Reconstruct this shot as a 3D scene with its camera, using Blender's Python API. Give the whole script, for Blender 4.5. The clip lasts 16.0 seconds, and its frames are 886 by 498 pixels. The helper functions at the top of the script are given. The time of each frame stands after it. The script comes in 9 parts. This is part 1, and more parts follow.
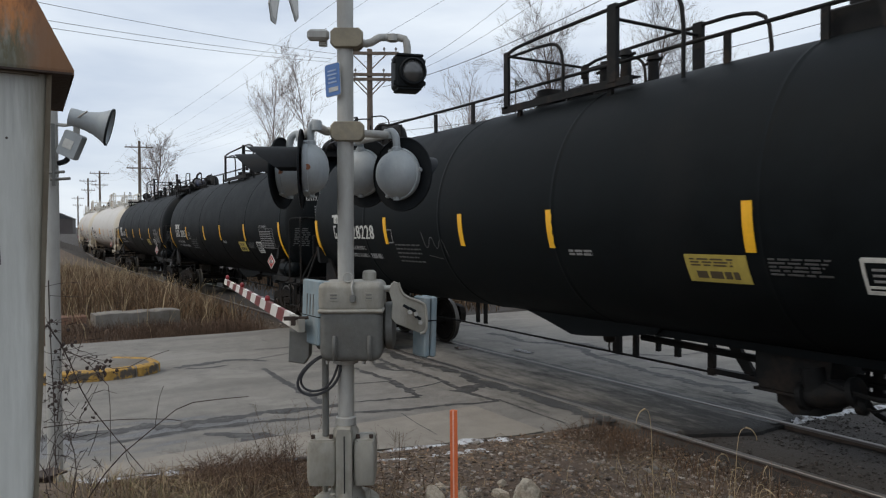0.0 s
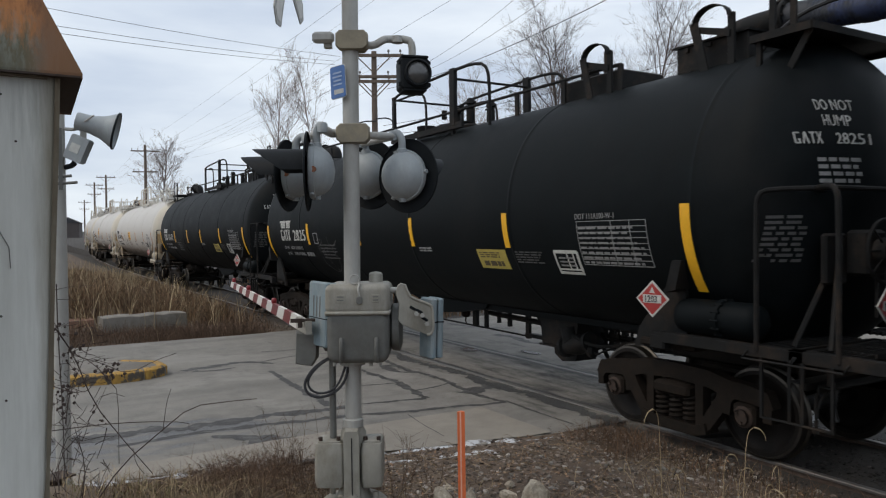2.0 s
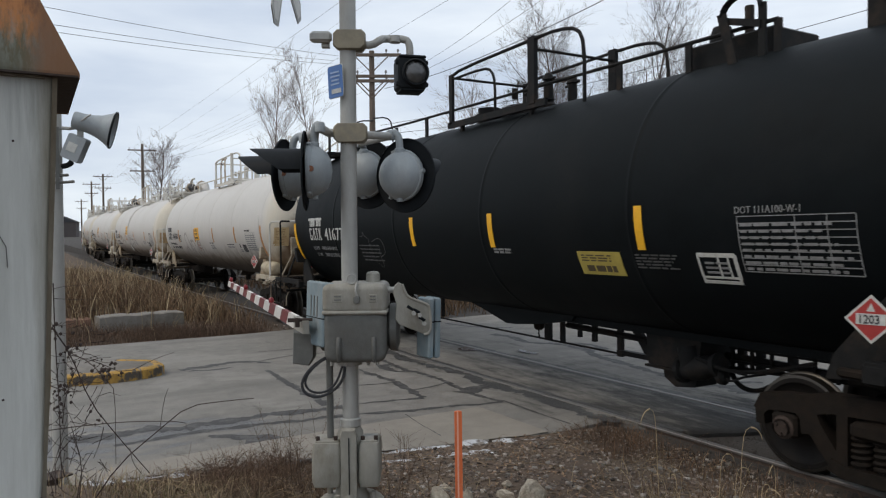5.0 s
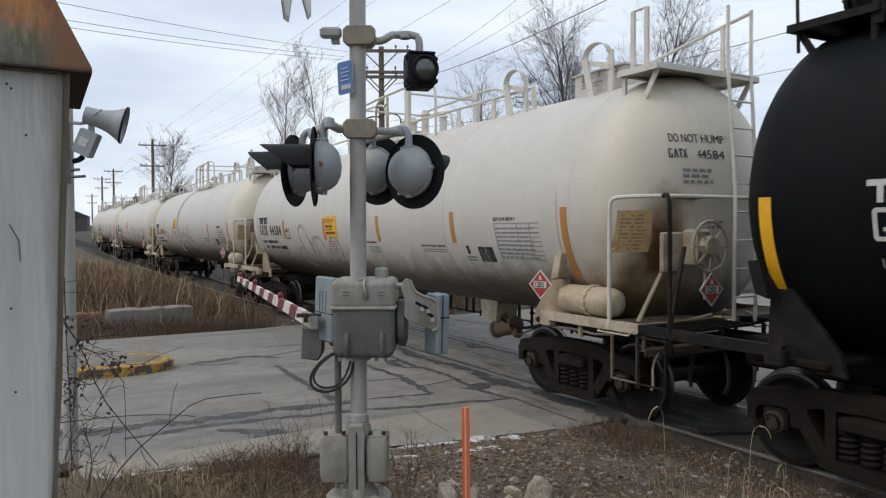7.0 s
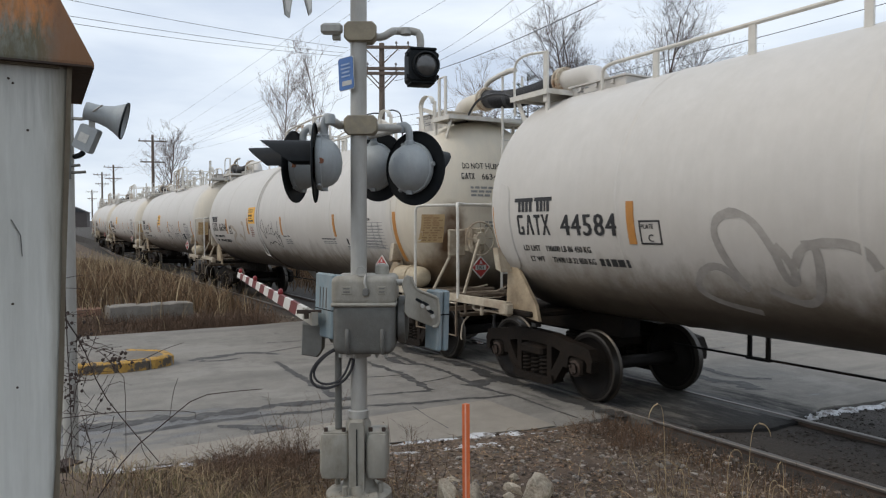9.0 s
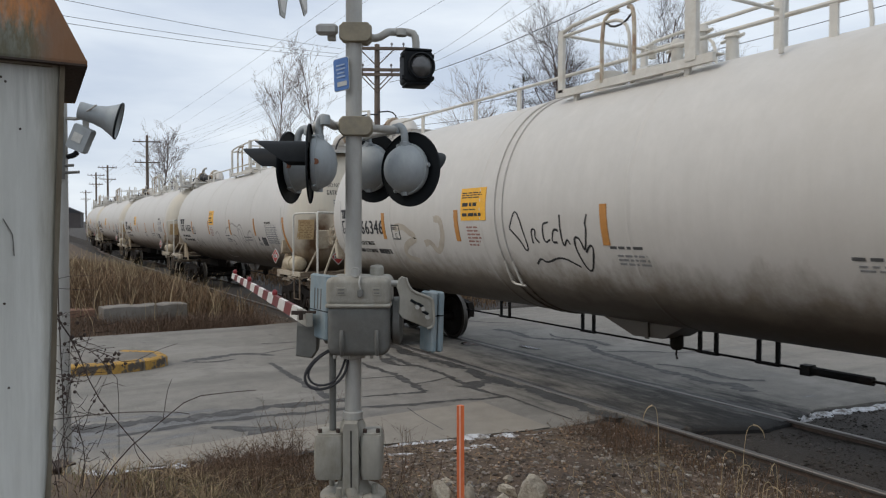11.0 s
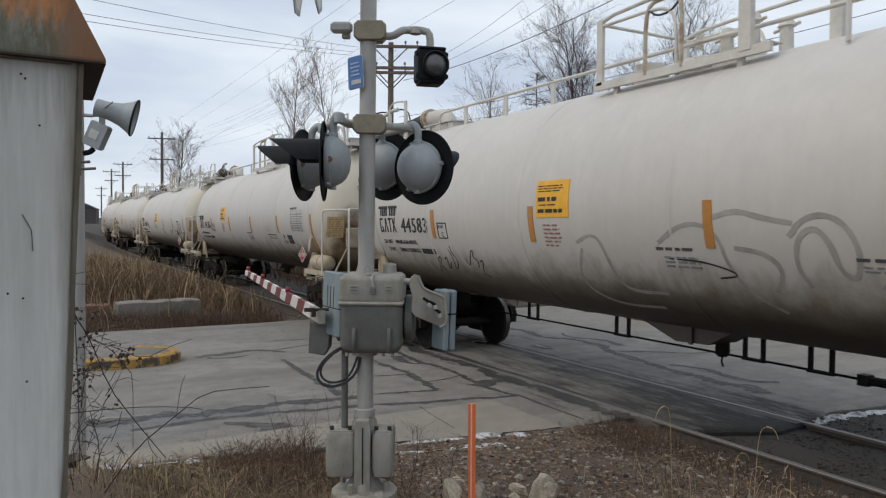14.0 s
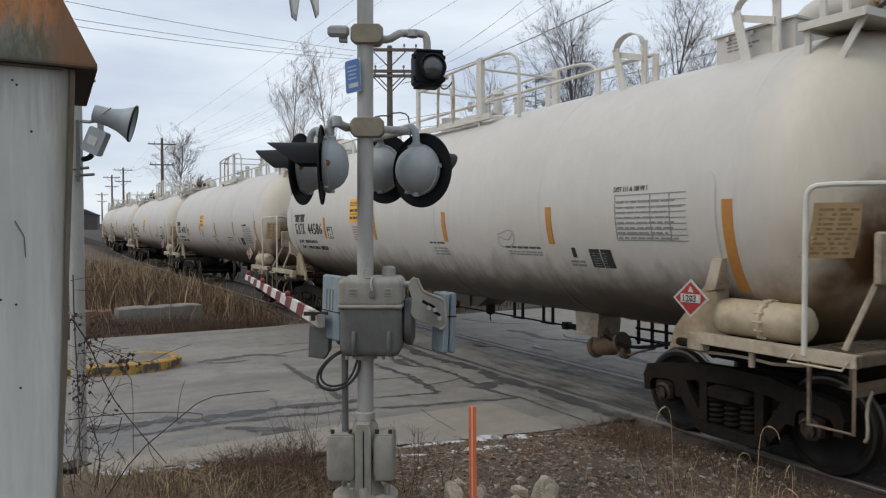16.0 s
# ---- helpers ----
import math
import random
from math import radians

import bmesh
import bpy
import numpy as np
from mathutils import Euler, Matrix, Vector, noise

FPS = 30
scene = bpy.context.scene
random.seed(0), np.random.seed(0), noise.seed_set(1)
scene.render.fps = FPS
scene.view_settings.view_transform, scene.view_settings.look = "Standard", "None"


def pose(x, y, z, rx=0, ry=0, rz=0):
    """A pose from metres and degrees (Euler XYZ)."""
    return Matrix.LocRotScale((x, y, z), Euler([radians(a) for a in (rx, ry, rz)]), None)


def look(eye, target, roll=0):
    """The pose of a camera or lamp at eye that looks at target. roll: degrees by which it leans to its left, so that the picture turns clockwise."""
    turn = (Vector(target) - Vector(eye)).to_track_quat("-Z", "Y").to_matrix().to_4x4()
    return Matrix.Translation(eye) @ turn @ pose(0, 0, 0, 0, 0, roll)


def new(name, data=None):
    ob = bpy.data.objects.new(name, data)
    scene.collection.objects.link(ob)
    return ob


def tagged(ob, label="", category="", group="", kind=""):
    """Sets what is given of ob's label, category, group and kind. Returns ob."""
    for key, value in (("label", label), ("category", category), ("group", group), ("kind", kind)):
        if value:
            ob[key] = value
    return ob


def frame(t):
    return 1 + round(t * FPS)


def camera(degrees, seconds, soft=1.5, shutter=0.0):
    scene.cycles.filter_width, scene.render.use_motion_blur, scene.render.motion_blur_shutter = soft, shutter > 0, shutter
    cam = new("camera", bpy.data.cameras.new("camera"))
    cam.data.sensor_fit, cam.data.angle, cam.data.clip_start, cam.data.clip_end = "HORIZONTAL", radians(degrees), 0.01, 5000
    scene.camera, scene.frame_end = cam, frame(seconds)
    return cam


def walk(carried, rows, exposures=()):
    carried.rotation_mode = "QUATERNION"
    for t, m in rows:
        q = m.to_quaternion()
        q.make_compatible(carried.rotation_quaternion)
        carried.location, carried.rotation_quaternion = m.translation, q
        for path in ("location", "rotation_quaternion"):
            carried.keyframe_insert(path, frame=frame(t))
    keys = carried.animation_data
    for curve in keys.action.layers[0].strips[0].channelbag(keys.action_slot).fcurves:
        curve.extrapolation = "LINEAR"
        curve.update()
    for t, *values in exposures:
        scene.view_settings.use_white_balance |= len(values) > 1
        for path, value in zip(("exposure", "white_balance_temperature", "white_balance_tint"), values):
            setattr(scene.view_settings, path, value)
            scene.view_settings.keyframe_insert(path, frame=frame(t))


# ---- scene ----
cam = camera(62.776, 16.0, soft=1.2, shutter=0.08)
walk(cam, [
    (0.0, pose(0.016, -7.232, 2.286, 88.765, 0.252, 59.022)),
    (0.5, pose(0.018, -7.229, 2.287, 88.849, 0.593, 59.156)),
    (1.0, pose(0.014, -7.228, 2.289, 88.868, 0.870, 59.240)),
    (1.5, pose(0.011, -7.231, 2.286, 88.838, 0.793, 59.340)),
    (2.0, pose(0.010, -7.236, 2.284, 88.890, 0.632, 59.441)),
    (2.5, pose(0.004, -7.236, 2.286, 88.739, 0.276, 59.178)),
    (3.0, pose(0.006, -7.239, 2.287, 88.790, 0.211, 58.998)),
    (3.5, pose(0.008, -7.235, 2.285, 88.824, 0.388, 59.059)),
    (4.0, pose(0.014, -7.232, 2.285, 88.812, 0.637, 59.235)),
    (6.5, pose(0.013, -7.245, 2.284, 88.842, 0.243, 59.460)),
    (7.0, pose(0.016, -7.239, 2.284, 88.576, 0.250, 59.922)),
    (7.5, pose(0.014, -7.236, 2.282, 88.419, 0.327, 60.277)),
    (8.0, pose(0.007, -7.240, 2.282, 88.298, 0.216, 60.493)),
    (8.5, pose(0.010, -7.243, 2.284, 88.318, 0.107, 60.333)),
    (9.0, pose(0.011, -7.242, 2.283, 88.325, 0.095, 59.921)),
    (11.5, pose(0.008, -7.240, 2.281, 88.429, -0.055, 59.509)),
    (12.0, pose(0.009, -7.246, 2.281, 88.252, -0.100, 59.631)),
    (12.5, pose(0.006, -7.247, 2.280, 88.203, -0.150, 59.709)),
    (13.0, pose(0.003, -7.247, 2.280, 88.224, -0.252, 60.174)),
    (13.5, pose(0.000, -7.245, 2.281, 88.149, -0.411, 60.364)),
    (14.0, pose(0.008, -7.244, 2.281, 88.306, -0.437, 60.504)),
    (14.5, pose(0.010, -7.237, 2.281, 88.501, -0.329, 60.442)),
    (15.0, pose(0.009, -7.232, 2.281, 88.620, -0.201, 60.450)),
    (15.5, pose(0.012, -7.231, 2.281, 88.603, -0.062, 60.486)),
    (16.0, pose(0.014, -7.230, 2.280, 88.514, 0.124, 60.560)),
], exposures=[(0.0, 0.06), (4.5, 0.06), (7.0, 0.17), (9.0, 0.17), (11.5, 0.03), (16.0, 0.05)])

# ---- world and sun ----
world = bpy.data.worlds.new("overcast_sky")
scene.world = world
world.use_nodes = True
wn, wl = world.node_tree.nodes, world.node_tree.links
wn.clear()
w_out = wn.new("ShaderNodeOutputWorld")
w_bg = wn.new("ShaderNodeBackground")
w_sky = wn.new("ShaderNodeTexSky")
w_sky.sky_type = "NISHITA"
w_sky.sun_disc = False
w_sky.sun_elevation = radians(32)
w_sky.sun_rotation = radians(200)
w_bg.inputs["Strength"].default_value = 0.1
w_co = wn.new("ShaderNodeTexCoord")
w_map = wn.new("ShaderNodeMapping")
w_map.inputs["Scale"].default_value = (1.0, 1.0, 4.5)
w_no = wn.new("ShaderNodeTexNoise")
w_no.inputs["Scale"].default_value = 2.2
w_no.inputs["Detail"].default_value = 7
w_no.inputs["Roughness"].default_value = 0.5
w_ramp = wn.new("ShaderNodeValToRGB")
w_ramp.color_ramp.elements[0].position = 0.36
w_ramp.color_ramp.elements[0].color = (4.35, 4.95, 5.9, 1)
w_ramp.color_ramp.elements[1].position = 0.62
w_ramp.color_ramp.elements[1].color = (6.35, 6.85, 7.4, 1)
# an overcast dome is brighter overhead than at the horizon
w_sep = wn.new("ShaderNodeSeparateXYZ")
w_el = wn.new("ShaderNodeMapRange")
w_el.inputs["From Min"].default_value = 0.0
w_el.inputs["From Max"].default_value = 1.0
w_el.inputs["To Min"].default_value = 1.32
w_el.inputs["To Max"].default_value = 1.52
w_mul = wn.new("ShaderNodeVectorMath")
w_mul.operation = "SCALE"
w_mix = wn.new("ShaderNodeMix")
w_mix.data_type = "RGBA"
w_mix.inputs["Factor"].default_value = 0.9
wl.new(w_co.outputs["Generated"], w_map.inputs["Vector"])
wl.new(w_map.outputs["Vector"], w_no.inputs["Vector"])
wl.new(w_no.outputs["Fac"], w_ramp.inputs["Fac"])
wl.new(w_co.outputs["Generated"], w_sep.inputs["Vector"])
wl.new(w_sep.outputs["Z"], w_el.inputs["Value"])
wl.new(w_ramp.outputs["Color"], w_mul.inputs[0])
wl.new(w_el.outputs["Result"], w_mul.inputs["Scale"])
wl.new(w_sky.outputs["Color"], w_mix.inputs["A"])
wl.new(w_mul.outputs["Vector"], w_mix.inputs["B"])
wl.new(w_mix.outputs["Result"], w_bg.inputs["Color"])
wl.new(w_bg.outputs["Background"], w_out.inputs["Surface"])

sun_data = bpy.data.lights.new("sun", "SUN")
sun_data.energy = 1.0
sun_data.angle = radians(25)
sun_data.color = (1.0, 0.87, 0.70)
sun = new("sun", sun_data)
sun.matrix_world = look((0, 0, 30), (6, 24, 0))


# ---- mesh helpers ----
class Shape:
    """A growing list of vertices and faces."""

    def __init__(self):
        self.v, self.f = [], []

    def add(self, verts, faces):
        n = len(self.v)
        self.v += [tuple(p) for p in verts]
        self.f += [tuple(i + n for i in face) for face in faces]
        return self

    def box(self, c, s, rz=0.0, m=None, ch=0.0):
        """A box at centre c of sizes s; ch chamfers its long edges."""
        x, y, z = (a / 2 for a in s)
        if ch <= 0:
            vs = [(-x, -y, -z), (x, -y, -z), (x, y, -z), (-x, y, -z), (-x, -y, z), (x, -y, z), (x, y, z), (-x, y, z)]
            fs = [(3, 2, 1, 0), (4, 5, 6, 7), (0, 1, 5, 4), (1, 2, 6, 5), (2, 3, 7, 6), (3, 0, 4, 7)]
        else:
            c2 = min(ch, x * .9, y * .9, z * .9)
            ring = [(-x + c2, -y), (x - c2, -y), (x, -y + c2), (x, y - c2), (x - c2, y), (-x + c2, y), (-x, y - c2), (-x, -y + c2)]
            inn = [(a * (x - c2) / x, b * (y - c2) / y) for a, b in ring]
            vs = [(a, b, -z) for a, b in inn] + [(a, b, -z + c2) for a, b in ring] + [(a, b, z - c2) for a, b in ring] + [(a, b, z) for a, b in inn]
            fs = [tuple(range(7, -1, -1)), tuple(range(24, 32))]
            for k in range(3):
                for i in range(8):
                    j = (i + 1) % 8
                    fs.append((k * 8 + i, k * 8 + j, k * 8 + 8 + j, k * 8 + 8 + i))
        mm = Matrix.Translation(c) @ (m if m is not None else Matrix.Rotation(rz, 4, "Z"))
        return self.add([mm @ Vector(p) for p in vs], fs)

    def rod(self, a, b, r, n=8, r2=None, caps=True):
        """A round bar from a to b."""
        a, b = Vector(a), Vector(b)
        d = b - a
        if d.length < 1e-6:
            return self
        q = d.to_track_quat("Z", "Y")
        r2 = r if r2 is None else r2
        vs = []
        for base, rr in ((a, r), (b, r2)):
            for i in range(n):
                t = 2 * math.pi * i / n
                vs.append(base + q @ Vector((math.cos(t) * rr, math.sin(t) * rr, 0)))
        fs = [(i, (i + 1) % n, n + (i + 1) % n, n + i) for i in range(n)]
        if caps:
            fs += [tuple(range(n - 1, -1, -1)), tuple(range(n, 2 * n))]
        return self.add(vs, fs)

    def tube(self, pts, r, n=8, smooth=0):
        """A bent bar along pts; smooth rounds the corners."""
        P = [Vector(p) for p in pts]
        for _ in range(smooth):
            Q = [P[0]]
            for a, b in zip(P, P[1:]):
                Q += [a.lerp(b, .25), a.lerp(b, .75)]
            P = Q + [P[-1]]
        rad = r if isinstance(r, (list, tuple)) else None
        vs, up = [], None
        for i, p in enumerate(P):
            d = (P[min(i + 1, len(P) - 1)] - P[max(i - 1, 0)]).normalized()
            if up is None:
                up = d.orthogonal().normalized()
            else:
                up = (up - d * up.dot(d))
                up = up.normalized() if up.length > 1e-5 else d.orthogonal().normalized()
            s = d.cross(up)
            k = i / (len(P) - 1)
            rr = r if rad is None else rad[0] + (rad[1] - rad[0]) * k
            for j in range(n):
                t = 2 * math.pi * j / n
                vs.append(p + up * math.cos(t) * rr + s * math.sin(t) * rr)
        fs = []
        for i in range(len(P) - 1):
            for j in range(n):
                k = (j + 1) % n
                fs.append((i * n + j, i * n + k, (i + 1) * n + k, (i + 1) * n + j))
        fs += [tuple(range(n - 1, -1, -1)), tuple(range((len(P) - 1) * n, len(P) * n))]
        return self.add(vs, fs)

    def lathe(self, prof, n=24, m=None):
        """Turns (radius, height) pairs about the z axis, then moves them by m."""
        m = m if m is not None else Matrix()
        vs, fs, rings = [], [], []
        for r, z in prof:
            if r < 1e-6:
                rings.append([len(vs)])
                vs.append(m @ Vector((0, 0, z)))
            else:
                rings.append(list(range(len(vs), len(vs) + n)))
                vs += [m @ Vector((math.cos(2 * math.pi * i / n) * r, math.sin(2 * math.pi * i / n) * r, z)) for i in range(n)]
        for a, b in zip(rings, rings[1:]):
            for i in range(n):
                j = (i + 1) % n
                if len(a) == 1 and len(b) == 1:
                    continue
                if len(a) == 1:
                    fs.append((a[0], b[j], b[i]))
                elif len(b) == 1:
                    fs.append((a[i], a[j], b[0]))
                else:
                    fs.append((a[i], a[j], b[j], b[i]))
        return self.add(vs, fs)

    def prism(self, outline, depth, m=None, ch=0.0):
        """An outline in the xz plane, depth thick in y about 0, moved by m; ch chamfers both rims."""
        m = m if m is not None else Matrix()
        n = len(outline)
        cx, cz = sum(p[0] for p in outline) / n, sum(p[1] for p in outline) / n
        y = depth / 2
        if ch:
            ins = [(cx + (px - cx) * (1 - ch), cz + (pz - cz) * (1 - ch)) for px, pz in outline]
            cy = depth * .18
            layers = [(ins, -y), (outline, -y + cy), (outline, y - cy), (ins, y)]
        else:
            layers = [(outline, -y), (outline, y)]
        vs = [m @ Vector((px, yy, pz)) for o, yy in layers for px, pz in o]
        fs = [tuple(range(n)), tuple(range(len(vs) - 1, len(vs) - n - 1, -1))]
        for k in range(len(layers) - 1):
            for i in range(n):
                j = (i + 1) % n
                fs.append((k * n + j, k * n + i, (k + 1) * n + i, (k + 1) * n + j))
        return self.add(vs, fs)

    def mesh(self, name, material, smooth=True, angle=40):
        me = bpy.data.meshes.new(name)
        me.from_pydata(self.v, [], self.f)
        me.materials.append(material)
        if smooth:
            me.polygons.foreach_set("use_smooth", [True] * len(me.polygons))
            me.set_sharp_from_angle(angle=radians(angle))
        me.update()
        return me


def part(name, shape, material, parent=None, label="", smooth=True, angle=40):
    """Links a shape as one mesh object under its thing."""
    ob = new(name, shape.mesh(name, material, smooth, angle) if isinstance(shape, Shape) else shape)
    if parent is not None:
        ob.parent = parent
    if label:
        ob["label"] = label
    return ob


def thing(name, label, category, m=None, group="", kind=""):
    ob = new(name)
    ob.empty_display_size = 0.2
    if m is not None:
        ob.matrix_world = m
    return tagged(ob, label, category, group, kind)


def lettering(name, text, size, material, parent, m, label="", stretch=1.0, thick=0.002, bend=0.0, bold=0.0, align="LEFT"):
    """Words of the built-in font as a mesh; bend wraps them round a drum of that radius about the x axis."""
    cu = bpy.data.curves.new(name, "FONT")
    cu.body, cu.size, cu.extrude, cu.resolution_u = text, size, thick, 2
    cu.offset = bold
    cu.align_x = align
    tmp = bpy.data.objects.new(name, cu)
    me = bpy.data.meshes.new_from_object(tmp)
    bpy.data.objects.remove(tmp)
    bpy.data.curves.remove(cu)
    for v in me.vertices:
        x, y, z = v.co.x * stretch, v.co.y, v.co.z
        if bend:
            a = (y + m.translation.z) / bend
            v.co = (x, -(bend + z) * math.cos(a), (bend + z) * math.sin(a))
        else:
            v.co = (x, y, z)
    me.materials.clear()
    me.materials.append(material)
    me.update()
    ob = new(name, me)
    ob.parent = parent
    ob.matrix_local = Matrix.Translation((m.translation.x, 0, 0)) if bend else m
    if label:
        ob["label"] = label
    return ob


# ---- materials ----
def mat(name, color, rough=0.6, metal=0.0, vary=0.25, scale=6.0, bump=0.15, bump_scale=40.0, second=None, amount=0.5, patch=1.2, stretch=(1, 1, 1), per_object=0.0, edge=0.08):
    """Base colour with grain, broad patches of a second colour, and fine relief."""
    m = bpy.data.materials.new(name)
    m.use_nodes = True
    n, l = m.node_tree.nodes, m.node_tree.links
    b = n["Principled BSDF"]
    b.inputs["Metallic"].default_value = metal
    co = n.new("ShaderNodeTexCoord")
    mp = n.new("ShaderNodeMapping")
    mp.inputs["Scale"].default_value = stretch
    l.new(co.outputs["Object"], mp.inputs["Vector"])
    no = n.new("ShaderNodeTexNoise")
    no.inputs["Scale"].default_value = scale
    no.inputs["Detail"].default_value = 8
    no.inputs["Roughness"].default_value = 0.65
    l.new(mp.outputs["Vector"], no.inputs["Vector"])
    cr = n.new("ShaderNodeValToRGB")
    cr.color_ramp.elements[0].position, cr.color_ramp.elements[1].position = 0.3, 0.72
    cr.color_ramp.elements[0].color = tuple(c * (1 - vary) for c in color) + (1,)
    cr.color_ramp.elements[1].color = tuple(min(1, c * (1 + vary * .8)) for c in color) + (1,)
    l.new(no.outputs["Fac"], cr.inputs["Fac"])
    last = cr.outputs["Color"]
    if second is not None:
        n2 = n.new("ShaderNodeTexNoise")
        n2.inputs["Scale"].default_value = patch
        n2.inputs["Detail"].default_value = 9
        n2.inputs["Roughness"].default_value = 0.7
        l.new(mp.outputs["Vector"], n2.inputs["Vector"])
        mr = n.new("ShaderNodeMapRange")
        mr.inputs["From Min"].default_value = 0.62 - amount * .3
        mr.inputs["From Max"].default_value = 0.62 - amount * .3 + edge
        l.new(n2.outputs["Fac"], mr.inputs["Value"])
        mx = n.new("ShaderNodeMix")
        mx.data_type = "RGBA"
        l.new(mr.outputs["Result"], mx.inputs["Factor"])
        l.new(last, mx.inputs["A"])
        mx.inputs["B"].default_value = (*second, 1)
        last = mx.outputs["Result"]
    if per_object:
        oi = n.new("ShaderNodeObjectInfo")
        ma = n.new("ShaderNodeMapRange")
        ma.inputs["To Min"].default_value = 1 - per_object
        ma.inputs["To Max"].default_value = 1 + per_object
        l.new(oi.outputs["Random"], ma.inputs["Value"])
        sc = n.new("ShaderNodeVectorMath")
        sc.operation = "SCALE"
        l.new(last, sc.inputs[0])
        l.new(ma.outputs["Result"], sc.inputs["Scale"])
        last = sc.outputs["Vector"]
    l.new(last, b.inputs["Base Color"])
    rr = n.new("ShaderNodeMapRange")
    rr.inputs["To Min"].default_value = max(0.05, rough - 0.12)
    rr.inputs["To Max"].default_value = min(1, rough + 0.12)
    l.new(no.outputs["Fac"], rr.inputs["Value"])
    l.new(rr.outputs["Result"], b.inputs["Roughness"])
    if bump:
        nb = n.new("ShaderNodeTexNoise")
        nb.inputs["Scale"].default_value = bump_scale
        nb.inputs["Detail"].default_value = 5
        l.new(mp.outputs["Vector"], nb.inputs["Vector"])
        bu = n.new("ShaderNodeBump")
        bu.inputs["Strength"].default_value = bump
        bu.inputs["Distance"].default_value = 0.02
        l.new(nb.outputs["Fac"], bu.inputs["Height"])
        l.new(bu.outputs["Normal"], b.inputs["Normal"])
    return m


def add_layer(m, color, coords, lo, hi, noise_scale=4.0, noise_amount=0.5, strength=1.0, stretch=(1, 1, 1), axis="Z"):
    """Lays a band of another colour, weathering and painted shade alike, over a material between lo and hi along an
    axis, broken up by noise.
    """
    n, l = m.node_tree.nodes, m.node_tree.links
    b = n["Principled BSDF"]
    old = b.inputs["Base Color"].links[0].from_socket
    co = n.new("ShaderNodeTexCoord")
    se = n.new("ShaderNodeSeparateXYZ")
    l.new(co.outputs[coords], se.inputs["Vector"])
    mr = n.new("ShaderNodeMapRange")
    mr.inputs["From Min"].default_value, mr.inputs["From Max"].default_value = lo, hi
    l.new(se.outputs[axis], mr.inputs["Value"])
    mp = n.new("ShaderNodeMapping")
    mp.inputs["Scale"].default_value = stretch
    l.new(co.outputs[coords], mp.inputs["Vector"])
    no = n.new("ShaderNodeTexNoise")
    no.inputs["Scale"].default_value = noise_scale
    no.inputs["Detail"].default_value = 8
    no.inputs["Roughness"].default_value = 0.7
    l.new(mp.outputs["Vector"], no.inputs["Vector"])
    ad = n.new("ShaderNodeMath")
    ad.operation = "MULTIPLY_ADD"
    l.new(no.outputs["Fac"], ad.inputs[0])
    ad.inputs[1].default_value = noise_amount * 2
    ad.inputs[2].default_value = -noise_amount
    su = n.new("ShaderNodeMath")
    su.operation = "ADD"
    l.new(mr.outputs["Result"], su.inputs[0])
    l.new(ad.outputs["Value"], su.inputs[1])
    cl = n.new("ShaderNodeMapRange")
    cl.inputs["From Min"].default_value, cl.inputs["From Max"].default_value = 0.35, 0.8
    cl.inputs["To Max"].default_value = strength
    l.new(su.outputs["Value"], cl.inputs["Value"])
    mx = n.new("ShaderNodeMix")
    mx.data_type = "RGBA"
    l.new(cl.outputs["Result"], mx.inputs["Factor"])
    l.new(old, mx.inputs["A"])
    mx.inputs["B"].default_value = (*color, 1)
    l.new(mx.outputs["Result"], b.inputs["Base Color"])
    return m


M_BLACK = mat("black_tank_paint", (0.0048, 0.0066, 0.0076), 0.58, 0, 0.35, 2.5, 0.05, 60, (0.0105, 0.0110, 0.0113), 0.45, 0.6, edge=0.3)
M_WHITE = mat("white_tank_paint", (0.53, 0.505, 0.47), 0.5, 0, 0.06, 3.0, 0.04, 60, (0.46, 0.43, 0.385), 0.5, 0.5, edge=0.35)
M_FRAME_W = mat("cream_frame_paint", (0.43, 0.37, 0.28), 0.6, 0, 0.2, 8, 0.1, 60, (0.15, 0.09, 0.048), 0.55, 2.2, edge=0.3)
M_FRAME_B = mat("black_frame_paint", (0.014, 0.014, 0.014), 0.6, 0, 0.3, 8, 0.1, 60, (0.05, 0.035, 0.025), 0.4, 2.5, edge=0.3)
M_TRUCK = mat("grimy_cast_steel", (0.0135, 0.0103, 0.0078), 0.75, 0.0, 0.4, 12, 0.3, 80, (0.022, 0.014, 0.0095), 0.5, 3.0, edge=0.3)
M_RUSTCAP = mat("rusty_bearing_cap", (0.04, 0.025, 0.018), 0.8, 0, 0.4, 15, 0.2, 80)
M_WHEEL = mat("worn_wheel_steel", (0.012, 0.0098, 0.0085), 0.65, 0.1, 0.35, 10, 0.2, 60)
M_TREAD = mat("polished_wheel_tread", (0.075, 0.068, 0.06), 0.42, 0.9, 0.1, 10, 0.03, 60)
M_YELLOW = mat("yellow_reflective_tape", (0.80, 0.42, 0.015), 0.45, 0, 0.1, 15, 0.02, 60)
M_ORANGE = mat("faded_orange_tape", (0.44, 0.195, 0.042), 0.5, 0, 0.12, 15, 0.02, 60)
M_PAINTW = mat("white_lettering_paint", (0.50, 0.50, 0.47), 0.6, 0, 0.2, 20, 0.02, 60)
M_PAINTG = mat("grey_lettering_paint", (0.22, 0.22, 0.22), 0.6, 0, 0.3, 20, 0.02, 60)
M_PAINTB = mat("black_lettering_paint", (0.02, 0.02, 0.022), 0.6, 0, 0.2, 20, 0.02, 60)
